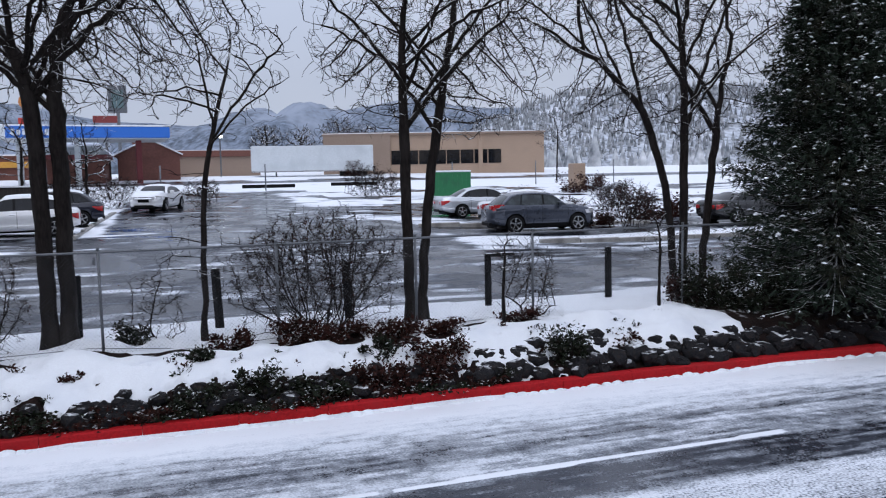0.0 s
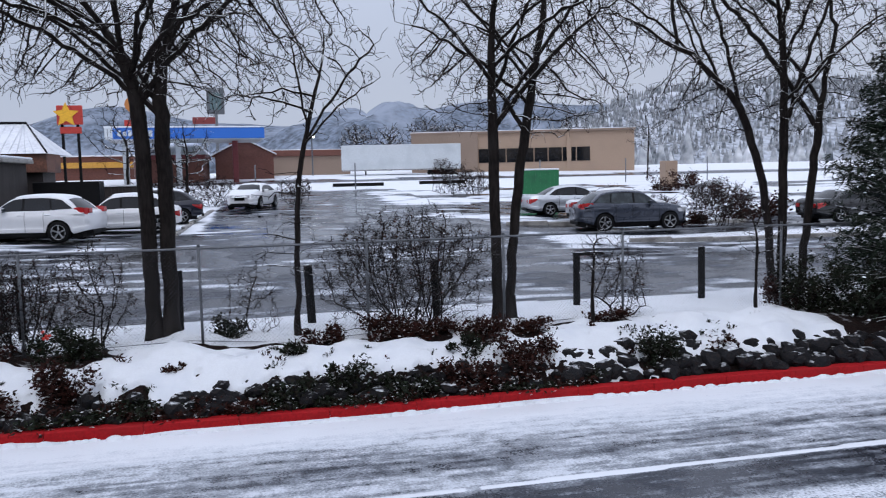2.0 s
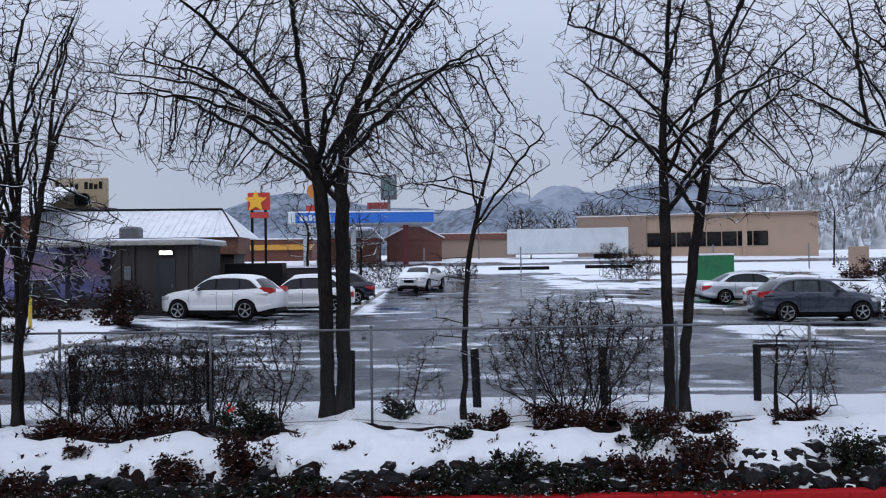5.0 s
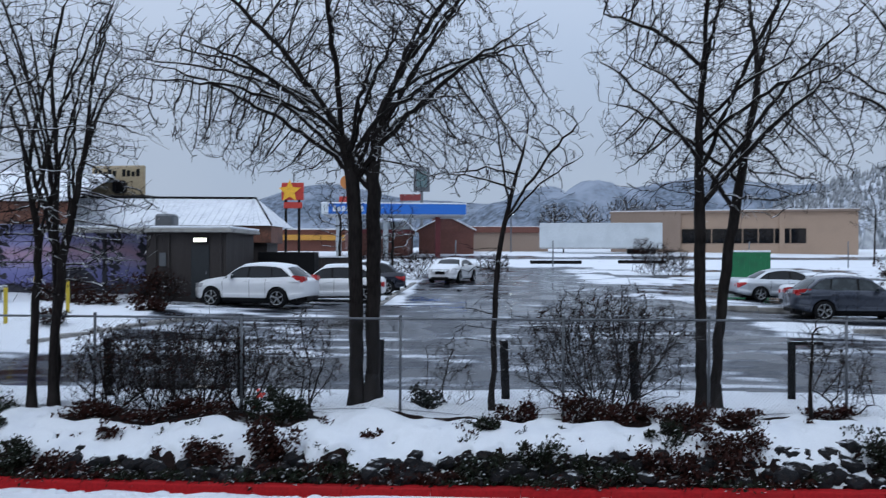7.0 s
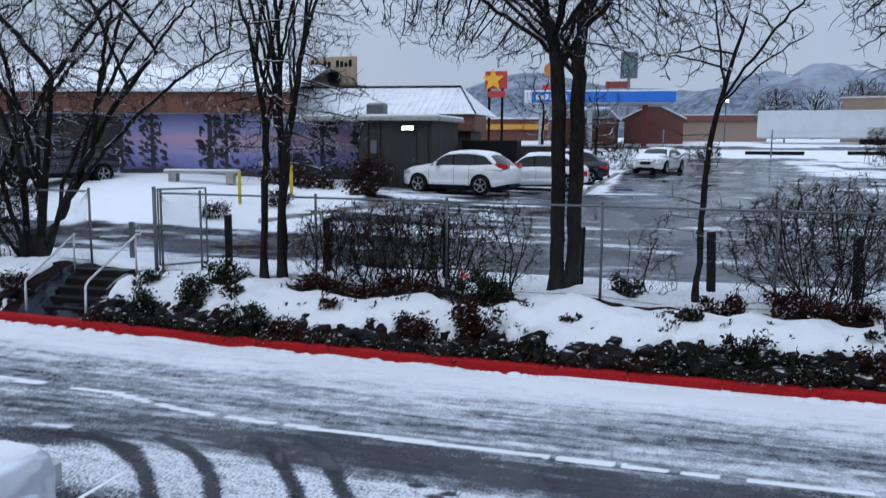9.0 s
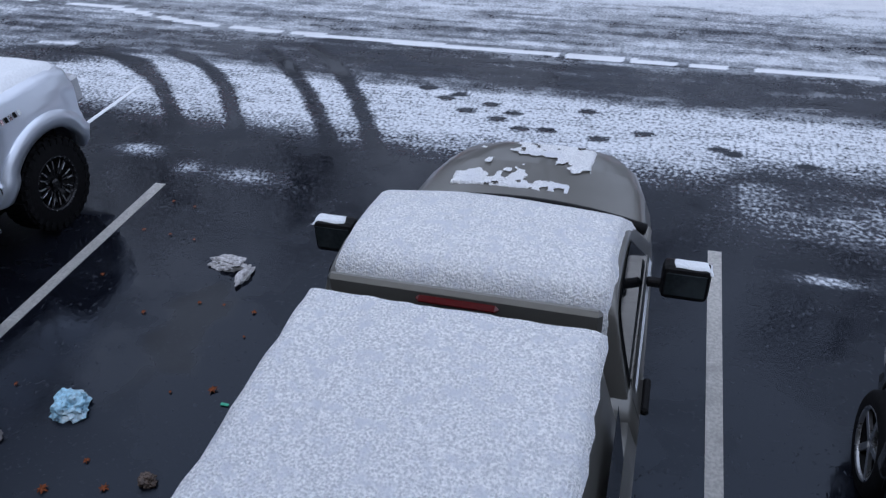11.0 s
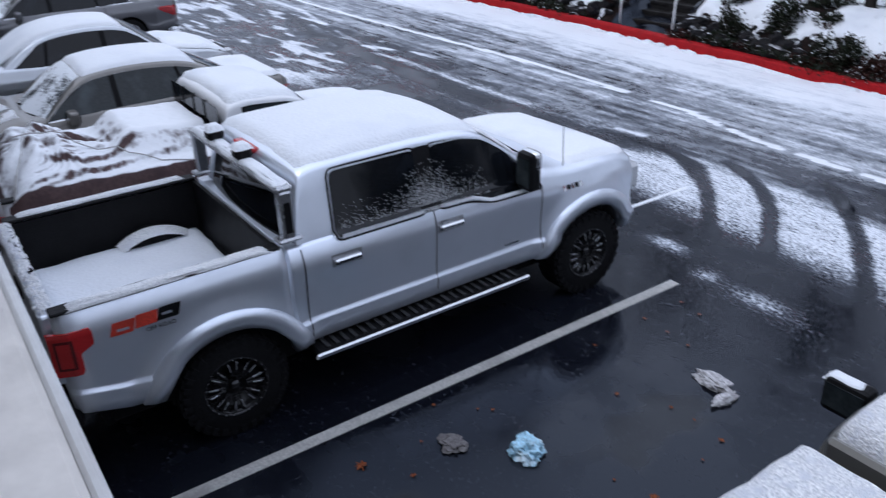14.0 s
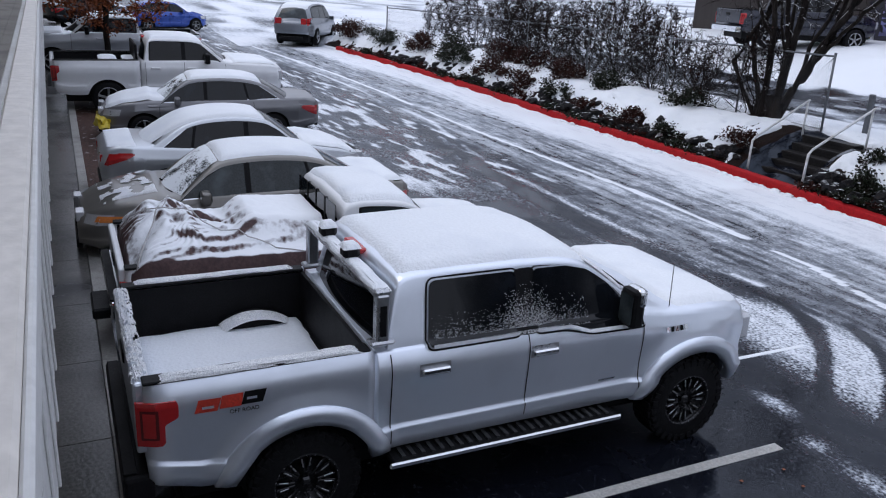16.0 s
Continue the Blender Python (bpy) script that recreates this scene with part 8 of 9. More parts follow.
tree("tree", "pair of slender bare trees behind the bank", 15.7, [((-8.48, 1.2), (-8.45, 2.8), (-8.37, 4.2), (-8.66, 5.6), (-8.85, 6.7)), ((-8.06, 1.2), (-8.04, 3.4), (-8.06, 6.2), (-8.15, 7.8)), ((-8.02, 1.2), (-7.98, 2.6), (-7.8, 4.2), (-7.42, 6.2), (-7.3, 7.8))],
     [((-7.95, 15.7, 7.3), (1.95, 1.6, 2.6), 1350), ((-8.0, 15.7, 4.7), (2.2, 1.3, 1.6), 800)], 0.09, 15, 0.0075, boughs=22)
tree("tree", "bare multi-stemmed tree beside the steps", 16.0, [((-14.72, 1.2), (-14.4, 1.7), (-13.77, 2.72), (-12.5, 4.8), (-11.3, 6.0)), ((-14.8, 1.2), (-14.6, 2.6), (-14.3, 4.4), (-14.1, 5.8)), ((-15.0, 1.2), (-15.0, 3.0), (-15.3, 5.2)), ((-14.9, 1.2), (-14.75, 3.2), (-14.75, 5.4)), ((-15.1, 1.2), (-15.5, 2.2), (-16.1, 4.0)), ((-14.6, 1.2), (-14.1, 2.4), (-13.9, 3.8)), ((-15.2, 1.2), (-15.8, 1.9), (-16.8, 3.2))],
     [((-13.6, 16.0, 6.9), (4.4, 2.6, 2.3), 1900), ((-14.4, 16.0, 4.9), (3.0, 1.8, 1.6), 600)], 0.10, 16, boughs=18)
for i, (x, y, h) in enumerate(((6.5, 15.1, 2.35), (10.35, 15.3, 2.6))):
    small_tree("young_tree", "slim young tree planted in the snow", x, y, h, 0.032, 30 + i, 0.26, 150, 0.0042, 0.07, 0.35, 0.5, 0.1)
conifer("tree", "broad dark conifer dusted with snow", 15.0, 14.95, 8.9, 3.15, 21, 32000)
conifer("tree", "dark conifer behind another, dusted with snow", 17.6, 16.6, 10.5, 2.7, 22, 12000)

# a small tree that keeps its rusty leaves, at the end of the parked row
rust_tree = small_tree("tree", "small tree with rusty orange leaves behind parked trucks", -27.3, 1.4, 5.0, 0.09, 44, 0.42, 500, 0.006, 0.14, 0.3)
rng = random.Random(91)
lv, lf = [], []
tw = [c for c in rust_tree.children if c.name.startswith("crown")][0].data.vertices
for k in range(9000):
    q = tw[rng.randrange(len(tw))].co
    leaf(rng, lv, lf, q + Vector((rng.gauss(0, 0.07), rng.gauss(0, 0.07), rng.gauss(0, 0.07))), rng.uniform(0.05, 0.11))
link_mesh("leaves", lv, lf, LEAF_ORANGE, rust_tree, "dry orange leaves")

# dark ground-cover plants that hang over the kerb
rng = random.Random(63)
x = -35.0
while x < 5.6:
    if not -13.9 < x < -11.6:
        near = x > -14
        low = rng.uniform(0.14, 0.26)
        leafy_shrub("ground_cover", "low dark ground-cover plant hanging over the kerb", x, float(kerb_y(x)) + rng.uniform(0.24, 0.36), low, rng.uniform(0.4, 0.7), 900 + int(x * 7), LEAF_GREEN if rng.random() < 0.45 else LEAF_RED, 620 if near else 320, 0.055 if near else 0.075, 0)
    x += rng.uniform(0.42, 0.8) * (1 if x > -14 else 2.0)

# ---- cars in the upper car park ----
def on_lot(x, y, turn):
    return pose(x, y, ground_z(x, y), 0, 0, turn)


suv_spec = saloon(4.42, 1.82, 1.61, 2.62, 0.36, hood=1.08, belt=1.05, deck=1.06, hatch=True, back=0.12, slim=0.86, sill=0.28, tail_z=(0.95, 1.15), clad=True, snow=dict(roof=0.04))
car("sport_utility", suv_spec, WHITE, on_lot(-7.6, 29.6, 77), "white sport utility car with snow on the roof")
car("hatchback", saloon(4.2, 1.74, 1.5, 2.6, 0.32, hood=0.98, hatch=True, snow=dict(roof=0.05, hood=(1.0, 2.0, 0.05))), WHITE, on_lot(-5.2, 32.6, 95), "white hatchback car parked beside a sport utility")
car("hatchback", saloon(4.1, 1.72, 1.5, 2.55, 0.31, hood=0.98, hatch=True, snow=dict(roof=0.05)), NAVY, on_lot(-4.6, 36.2, 95), "dark blue car parked behind white ones")
car("crossover", saloon(4.33, 1.79, 1.60, 2.61, 0.35, hood=1.06, belt=1.04, deck=1.06, hatch=True, back=0.10, slim=0.86, sill=0.27, tail_z=(0.9, 1.1), clad=True, tail_shear=0.06, glass=GLASS_CLEAR), DARK_GREY,
    on_lot(13.95, 29.1, -93.7), "slate grey crossover car, free of snow")
car("sedan", saloon(4.7, 1.78, 1.38, 2.7, 0.34, hood=1.0, snow=dict(roof=0.04, hood=(1.2, 2.5, 0.04))), WHITE, on_lot(-0.5, 45.3, 163), "white full-size saloon car at the edge of the lot")
car("sedan", saloon(4.5, 1.74, 1.45, 2.6, 0.31, hood=0.95, snow=dict(hood=(1.0, 2.1, 0.04))), SILVER_B, on_lot(14.3, 36.0, -94), "silver saloon car among snowy islands")
car("sedan", saloon(4.4, 1.74, 1.45, 2.6, 0.31, hood=0.95, snow=dict(roof=0.05, hood=(1.0, 2.1, 0.05))), WHITE, on_lot(15.2, 32.6, -93), "white saloon car under snow beside a grey crossover")
car("sedan", saloon(4.6, 1.76, 1.45, 2.7, 0.32, hood=0.95, snow=dict(roof=0.03)), BLACK_PAINT, on_lot(24.5, 29.5, -90), "dark saloon car behind a conifer")
lot_truck = truck_sizes(5.7, 2.0, 1.92, 3.5, 0.39, front=0.98, cab=(-0.95, 1.45), belt=1.3, rail=1.3, hood=1.28, floor=0.86, sill=0.5, arch=0.08,
                        panes=[((-0.74, 0.08), (0.16, 0.06), (0.16, 0.88), (-0.70, 0.88)), ((0.26, 0.06), (1.18, 0.04), (0.64, 0.86), (0.26, 0.88))],
                        seams=(-0.86, 0.21, 1.28), handles=(-0.55, 0.4), handle_mat=NAVY)
pickup("pickup_truck", lot_truck, NAVY, on_lot(-23.0, 25.5, -15.5), "dark navy pickup truck in front of the painted wall")

# ---- the diner ----
WALL_BROWN = material("dark_brown_siding", (0.030, 0.024, 0.023), 0.7, vary=0.2, scale=1.5, fine=30, bump=0.2, stretch=(3, 3, 0.3))
RUST = material("rust_fascia", (0.16, 0.065, 0.040), 0.65, vary=0.3, scale=1.2, fine=14, second=(0.07, 0.035, 0.028), bump=0.2)
DOOR_DARK = material("dark_door", (0.022, 0.026, 0.03), 0.4, vary=0.2)
TILE = material("snow_dusted_tile", (0.66, 0.68, 0.72), 0.7, vary=0.12, scale=1.2, fine=7, second=(0.74, 0.76, 0.79), bump=0.5, spread=0.4)


def facade_frame(ax, ay, bx, by):
    """Pose with x along a wall from a to b, y pointing away from the viewer, at ground level of a."""
    a = math.degrees(math.atan2(by - ay, bx - ax))
    return pose(ax, ay, 0, 0, 0, a), math.hypot(bx - ax, by - ay)


diner = thing("diner", "low brown diner with a painted mural, rust fascia and snow-covered roof", "building", pose(0, 0, 0))
M, LEN = facade_frame(-25.2, 28.9, -9.6, 32.2)
zb = 2.2


def diner_box(name, dims, mat, bevel=0.0, label="", parent=None):
    ob = boxed(name, dims, mat, parent or diner, bevel, label)
    ob.matrix_basis = M @ ob.matrix_basis
    return ob


diner_box("wall", (-6, LEN, 0.0, 11, zb - 0.6, 5.15), WALL_BROWN)
END = 10.2
diner_box("fascia", (-6.2, END, -0.5, 0.3, 5.2, 6.05), RUST, 0.02, "rust-brown timber fascia")
roof_v = [(-6.4, -0.7, 6.06), (END + 0.2, -0.7, 6.06), (END + 0.2, 6, 7.6), (-6.4, 6, 7.8), (-6.4, 12, 6.1), (END + 0.2, 12, 6.1)]
roof_v += [(x, y, z + 0.14) for x, y, z in roof_v]
ob = link_mesh("roof", roof_v, [(0, 1, 2, 3), (3, 2, 5, 4), (6, 9, 8, 7), (9, 10, 11, 8), (0, 6, 7, 1), (0, 3, 9, 6), (1, 7, 8, 2), (3, 4, 10, 9), (2, 8, 11, 5), (4, 5, 11, 10)], SNOW, diner, "roof under snow")
ob.matrix_basis = M
# mural: dusk sky over violet hills, with dark painted pines
MURAL = bpy.data.materials.new("mural_paint")
MURAL.use_nodes = True
n, l = MURAL.node_tree.nodes, MURAL.node_tree.links
b = n["Principled BSDF"]
b.inputs["Roughness"].default_value = 0.6
co, sp = n.new("ShaderNodeTexCoord"), n.new("ShaderNodeSeparateXYZ")
l.new(co.outputs["Object"], sp.inputs["Vector"])
geo = n.new("ShaderNodeNewGeometry")
nz = n.new("ShaderNodeTexNoise")
nz.inputs["Scale"].default_value, nz.inputs["Detail"].default_value = 0.55, 5
l.new(co.outputs["Object"], nz.inputs["Vector"])
hv = math_node("MULTIPLY_ADD", math_node("SUBTRACT", nz.outputs["Fac"], 0.5), 1.1, sp.outputs["Z"])
mr = n.new("ShaderNodeMapRange")
mr.inputs["From Min"].default_value, mr.inputs["From Max"].default_value = 2.4, 5.2
l.new(hv, mr.inputs["Value"])
rp = n.new("ShaderNodeValToRGB")
rp.color_ramp.elements[0].position, rp.color_ramp.elements[0].color = 0.12, (0.030, 0.028, 0.06, 1)
rp.color_ramp.elements[1].position, rp.color_ramp.elements[1].color = 0.95, (0.20, 0.21, 0.42, 1)
for p_, c_ in ((0.22, (0.14, 0.14, 0.34, 1)), (0.38, (0.20, 0.20, 0.42, 1)), (0.42, (0.26, 0.24, 0.44, 1)), (0.62, (0.42, 0.27, 0.36, 1)), (0.75, (0.26, 0.25, 0.46, 1))):
    rp.color_ramp.elements.new(p_).color = c_
l.new(mr.outputs["Result"], rp.inputs["Fac"])
mx = n.new("ShaderNodeMix")
mx.data_type = "RGBA"
mx.inputs["B"].default_value = (0.17, 0.18, 0.40, 1)
wx = n.new("ShaderNodeMapRange")
wx.inputs["From Min"].default_value, wx.inputs["From Max"].default_value = 4.0, 7.5
wx.inputs["To Min"].default_value, wx.inputs["To Max"].default_value = 0.0, 0.75
l.new(math_node("ABSOLUTE", math_node("SUBTRACT", sp.outputs["X"], 8.6), 0.0), wx.inputs["Value"])
l.new(wx.outputs["Result"], mx.inputs["Factor"])
l.new(rp.outputs["Color"], mx.inputs["A"])
l.new(mx.outputs["Result"], b.inputs["Base Color"])
PINE_PAINT = material("painted_pine", (0.022, 0.022, 0.035), 0.6, vary=0.3, bump=0)
mural = diner_box("mural", (2.8, LEN - 0.1, -0.04, -0.004, 2.5, 5.18), MURAL, 0.0, "painted violet dusk landscape")
rng = random.Random(5)
for k, (mx_, w_) in enumerate(((2.7, 0.16), (4.1, 0.2), (6.6, 0.26), (7.3, 0.16), (11.4, 0.2), (13.2, 0.22), (14.6, 0.24))):
    v, f = [], []
    v += [(mx_ - w_ / 2, -0.046, 2.5), (mx_ + w_ / 2, -0.046, 2.5), (mx_ + w_ * 0.35, -0.046, 5.17), (mx_ - w_ * 0.35, -0.046, 5.17)]
    f.append((0, 1, 2, 3))
    for j in range(60):
        z, s_ = rng.uniform(2.9, 5.05), rng.uniform(0.15, 0.5)
        a = rng.uniform(-1, 1) * 0.55
        c0 = len(v)
        v += [(mx_ + a, -0.047, z), (mx_ + a + s_ * 0.5, -0.047, z - 0.05), (mx_ + a + s_ * 0.2, -0.047, z + 0.16), (mx_ + a - s_ * 0.3, -0.047, z + 0.12)]
        f.append((c0, c0 + 1, c0 + 2, c0 + 3))
    pt = link_mesh("painted_tree", v, f, PINE_PAINT, mural)
hum = []
for i in range(21):
    q = i / 20
    hum.append((9.3 + 2.0 * q, -0.046, 2.5 + 1.05 * math.sin(math.pi * q) ** 0.6))
link_mesh("painted_mound", hum + [(11.3, -0.046, 2.5), (9.3, -0.046, 2.5)], [tuple(range(23))], PINE_PAINT, mural)
gv2 = []
for i in range(60):
    x = 2.0 + (LEN - 2.1) * i / 59
    gv2.append((x, -0.048, 2.72 + 0.25 * float(grain(x, 1.0, 0.5))))
link_mesh("painted_grass", gv2 + [(LEN - 0.1, -0.048, 2.5), (2.0, -0.048, 2.5)], [tuple(range(62))], PINE_PAINT, mural)
# annexe with the back door
annexe = thing("annexe", "brown flat-roofed annexe with a dark door and a lit lamp", "building", pose(0, 0, 0))
boxed("wall", (-11.75, -8.75, 29.62, 33.5, 1.9, 4.86), WALL_BROWN, annexe, 0.0)
boxed("roof_slab", (-15.9, -8.5, 29.32, 33.6, 4.86, 5.0), KERB_GREY, annexe, 0.02)
boxed("roof_snow", (-15.88, -8.52, 29.34, 33.58, 5.0, 5.10), SNOW, annexe, 0.03)
dr = boxed("door", (-10.05, -9.38, 29.575, 29.6, 2.42, 4.4), DOOR_DARK, annexe, 0.006, "dark steel door")
boxed("door_handle", (-9.5, -9.46, 29.52, 29.58, 3.3, 3.42), STEEL, dr, 0.005)
for x in (-11.4, -10.9, -8.95):
    boxed("pilaster", (x - 0.04, x + 0.04, 29.55, 29.61, 2.2, 4.86), WALL_BROWN, annexe, 0.004)
lampm = lit("lamp_glow", (1.0, 0.93, 0.80), 6.0)
lp = boxed("wall_lamp", (-9.95, -9.42, 29.46, 29.6, 4.5, 4.66), BLACK, annexe, 0.01)
boxed("lamp_lens", (-9.92, -9.45, 29.45, 29.458, 4.515, 4.645), lampm, lp, 0.0, "lit white lens")
boxed("notice", (-11.25, -11.0, 29.57, 29.6, 3.6, 4.1), STEEL, annexe, 0.004)
# higher rear wing with a steep tiled roof
wing = thing("diner_wing", "brown diner wing with a snow-dusted steep tiled roof", "building", pose(0, 0, 0))
boxed("wall", (-16.0, -8.6, 35.2, 37.2, 2.0, 5.0), WALL_BROWN, wing, 0.0)
boxed("fascia", (-19.2, -8.35, 34.9, 37.2, 4.55, 5.3), RUST, wing, 0.02)
rv = [(-19.3, 34.1, 5.3), (-8.3, 34.8, 5.3), (-9.6, 37.2, 6.62), (-19.3, 36.5, 6.62), (-19.3, 39.4, 5.3), (-8.3, 39.4, 5.3), (-9.6, 37.5, 6.62), (-19.3, 37.5, 6.62)]
link_mesh("roof", rv, [(0, 1, 2, 3), (1, 5, 6, 2), (5, 4, 7, 6), (4, 0, 3, 7), (3, 2, 6, 7), (0, 4, 5, 1)], TILE, wing, "tiles under a thin coat of snow")
for k in range(34):
    x0 = -19.0 + k * 0.31
    yo = 0.7 * (x0 + 19.3) / 11
    rod("tile_roll", [(x0, 34.13 + yo, 5.32), (min(x0, -9.7), 36.46 + yo, 6.62)], 0.011, TILE, wing, 5)
rod("ridge", [(-19.3, 36.5, 6.66), (-9.6, 37.2, 6.66)], 0.06, BLACK, wing, 6)
rod("hip", [(-9.6, 37.2, 6.66), (-8.3, 34.8, 5.33)], 0.035, BLACK, wing, 6)
boxed("vent", (-13.0, -12.2, 33.6, 34.3, 5.1, 5.75), STEEL, wing, 0.08)
# roof sign: a tan board with dark bars for its lettering, and two plain rounded shapes
sign = thing("roof_sign", "tan roof sign board with a row of dark lettering bars", "sign", pose(-15.9, 37.6, 6.2, 0, 0, -8))
boxed("board", (-1.75, 0.95, -0.1, 0.1, 0.6, 2.02), material("sign_tan", (0.36, 0.29, 0.18), 0.6, second=(0.28, 0.22, 0.14)), sign, 0.05)
for k in range(10):
    if k == 5:
        continue
    boxed("lettering_bar", (-1.6 + k * 0.24, -1.43 + k * 0.24, -0.115, -0.1, 1.5, 1.84 - 0.06 * (k % 3)), BLACK, sign, 0.0)
boxed("emblem", (-0.6, 0.1, -0.118, -0.1, 0.7, 1.3), BLACK, sign, 0.12)
boxed("base", (-1.6, 1.3, -0.3, 0.3, -0.4, 0.6), WALL_BROWN, sign, 0.04)
# timber screen beside the diner
screen = thing("timber_screen", "dark slatted timber screen with snow along its top", "fence", pose(0, 0, 0))
for k in range(22):
    x = -8.0 + k * 0.145
    boxed("slat", (x, x + 0.138, 36.5, 36.55, 2.3, 3.9), WALL_BROWN, screen, 0.0)
boxed("cap", (-8.2, -4.7, 36.44, 36.6, 3.9, 3.97), SNOW, screen, 0.01)
boxed("bin_store", (-8.6, -6.2, 33.6, 34.6, 2.2, 4.15), BLACK, screen, 0.02)
# kerbs, bollards and bench by the diner
YELLOW = material("yellow_bollard_paint", (0.62, 0.46, 0.03), 0.5, vary=0.12)
for x, y in ((-14.1, 24.5), (-14.3, 26.6), (-13.0, 26.2)):
    z = ground_z(x, y)
    ob = rod("bollard", [(0, 0, -0.1), (0, 0, 1.05), (0, 0, 1.1)], 0.06, YELLOW)
    ob.matrix_world = pose(x, y, z)
    tagged(ob, "yellow steel bollard standing in the snow", "bollard", "yellow bollards")
bench = thing("bench", "low concrete bench with snow on its seat", "bench", pose(-17.5, 27.6, ground_z(-17.5, 27.6), 0, 0, 10))
boxed("seat", (-1.5, 1.5, -0.2, 0.2, 0.38, 0.48), KERB_GREY, bench, 0.02)
boxed("snow", (-1.48, 1.48, -0.19, 0.19, 0.48, 0.53), SNOW, bench, 0.02)
boxed("foot", (-1.3, -1.0, -0.18, 0.18, 0, 0.38), KERB_GREY, bench, 0.01)
boxed("foot", (1.0, 1.3, -0.18, 0.18, 0, 0.38), KERB_GREY, bench, 0.01)
edge = tagged(new("lot_kerb"), "low dark concrete kerb round a snowy planting bed", "kerb", kind="structure")
for (xa, ya), (xb, yb) in (((-12.2, 22.3), (-8.6, 26.2)), ((12.5, 25.9), (22, 25.6)), ((-3.2, 31), (-2.6, 44)), ((9.5, 30.8), (20, 30.4))):
    for k in range(6):
        p0 = (xa + (xb - xa) * k / 6, ya + (yb - ya) * k / 6)
        p1 = (xa + (xb - xa) * (k + 0.98) / 6, ya + (yb - ya) * (k + 0.98) / 6)
        M2, L2 = facade_frame(*p0, *p1)
        ob = boxed("kerb_stone", (0, L2, -0.08, 0.08, -0.1, 0.14), KERB_GREY, edge, 0.02)
        ob.matrix_basis = Matrix.Translation((0, 0, ground_z(*p0))) @ M2
for i, (x, y, h, r) in enumerate(((-10.9, 28.9, 1.2, 0.9), (-12.6, 24.4, 0.6, 0.5), (-13.9, 22.6, 0.55, 0.5), (17.5, 38.2, 1.3, 1.3), (16.8, 32.2, 1.2, 1.1), (17.6, 28.6, 2.0, 1.5), (12.6, 53.5, 2.2, 1.4), (14.0, 53.0, 1.8, 1.2), (1.8, 47.5, 1.6, 1.0), (-2.6, 47.5, 1.8, 1.3), (-4.5, 40.5, 2.2, 1.4), (24, 40, 1.4, 1.2))):
    bare_shrub("bare_shrub", "rounded bare shrub whitened with snow", x, y, h, r, 300 + i, 14, 480, LEAF_RED, 420, 0.06, 0.008)
for i, (x, y, h) in enumerate(((-3.4, 38.5, 3.6), (-6.5, 42, 4.2), (34.0, 67, 5.5))):
    small_tree("tree", "small bare tree beyond the car park", x, y, h * 1.3, 0.07, 60 + i, 0.36, 260, 0.012, 0.2, 0.3, 0.5, 0.3)

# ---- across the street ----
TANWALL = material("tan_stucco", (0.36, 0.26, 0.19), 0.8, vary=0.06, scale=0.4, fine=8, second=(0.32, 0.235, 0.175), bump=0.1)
# darker copy of the tan stucco above, with shade put into its colour
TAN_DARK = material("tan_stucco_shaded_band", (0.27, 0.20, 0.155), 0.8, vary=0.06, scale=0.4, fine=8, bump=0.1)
BRICK = material("far_brick", (0.15, 0.06, 0.045), 0.8, vary=0.15, scale=0.6, fine=6)
REDROOF = material("dark_red_trim", (0.17, 0.03, 0.035), 0.6)
store = thing("store", "tan stucco store with dark windows and a flat roof", "building", pose(0, 0, 0))
M3, L3 = facade_frame(17.4, 93.6, 41.8, 85.6)


def put(dims, mat, name, parent, m, bevel=0.0, label=""):
    ob = boxed(name, dims, mat, parent, bevel, label)
    ob.matrix_basis = m
    return ob


put((0, L3, 0, 24, 3.4, 8.75), TANWALL, "wall", store, M3)
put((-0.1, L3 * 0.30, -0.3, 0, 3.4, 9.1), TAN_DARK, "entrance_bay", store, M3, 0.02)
put((L3 * 0.70, L3 * 0.72, -0.15, 0.0, 3.4, 8.9), TANWALL, "pilaster", store, M3)
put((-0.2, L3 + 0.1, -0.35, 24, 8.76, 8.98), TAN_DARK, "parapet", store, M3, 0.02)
put((-0.2, L3 + 0.1, -0.36, 24, 8.985, 9.06), SNOW, "parapet_snow", store, M3, 0.02)
for k in range(8):
    x0 = 7.8 + k * 1.62
    if 5.2 < k < 5.8:
        continue
    wf_ = put((x0, x0 + 1.5, -0.06, 0.0, 5.35, 6.95), BLACK, "window", store, M3)
    boxed("pane", (x0 + 0.06, x0 + 1.44, -0.07, -0.064, 5.42, 6.88), GLASS, wf_, 0.0)
trailer = thing("semi_trailer", "long white box trailer parked across the street", "trailer", pose(0, 0, 0))
M4, L4 = facade_frame(8.45, 87.6, 21.2, 85.4)
TR_WHITE = material("trailer_white", (0.56, 0.60, 0.63), 0.5, vary=0.06, scale=0.5, fine=6, second=(0.48, 0.52, 0.55), bump=0)
put((0, L4, 0, 2.5, 4.75, 7.45), TR_WHITE, "box", trailer, M4, 0.04)
for k in range(14):
    put((k * L4 / 14 - 0.03, k * L4 / 14 + 0.03, -0.02, 0.0, 4.8, 7.4), TR_WHITE, "rib", trailer, M4)
put((0, L4, -0.03, 0.02, 4.66, 4.8), RIM, "skirt_rail", trailer, M4)
put((L4 * 0.72, L4 * 0.95, 0.2, 2.3, 3.7, 4.66), BLACK, "bogie", trailer, M4)
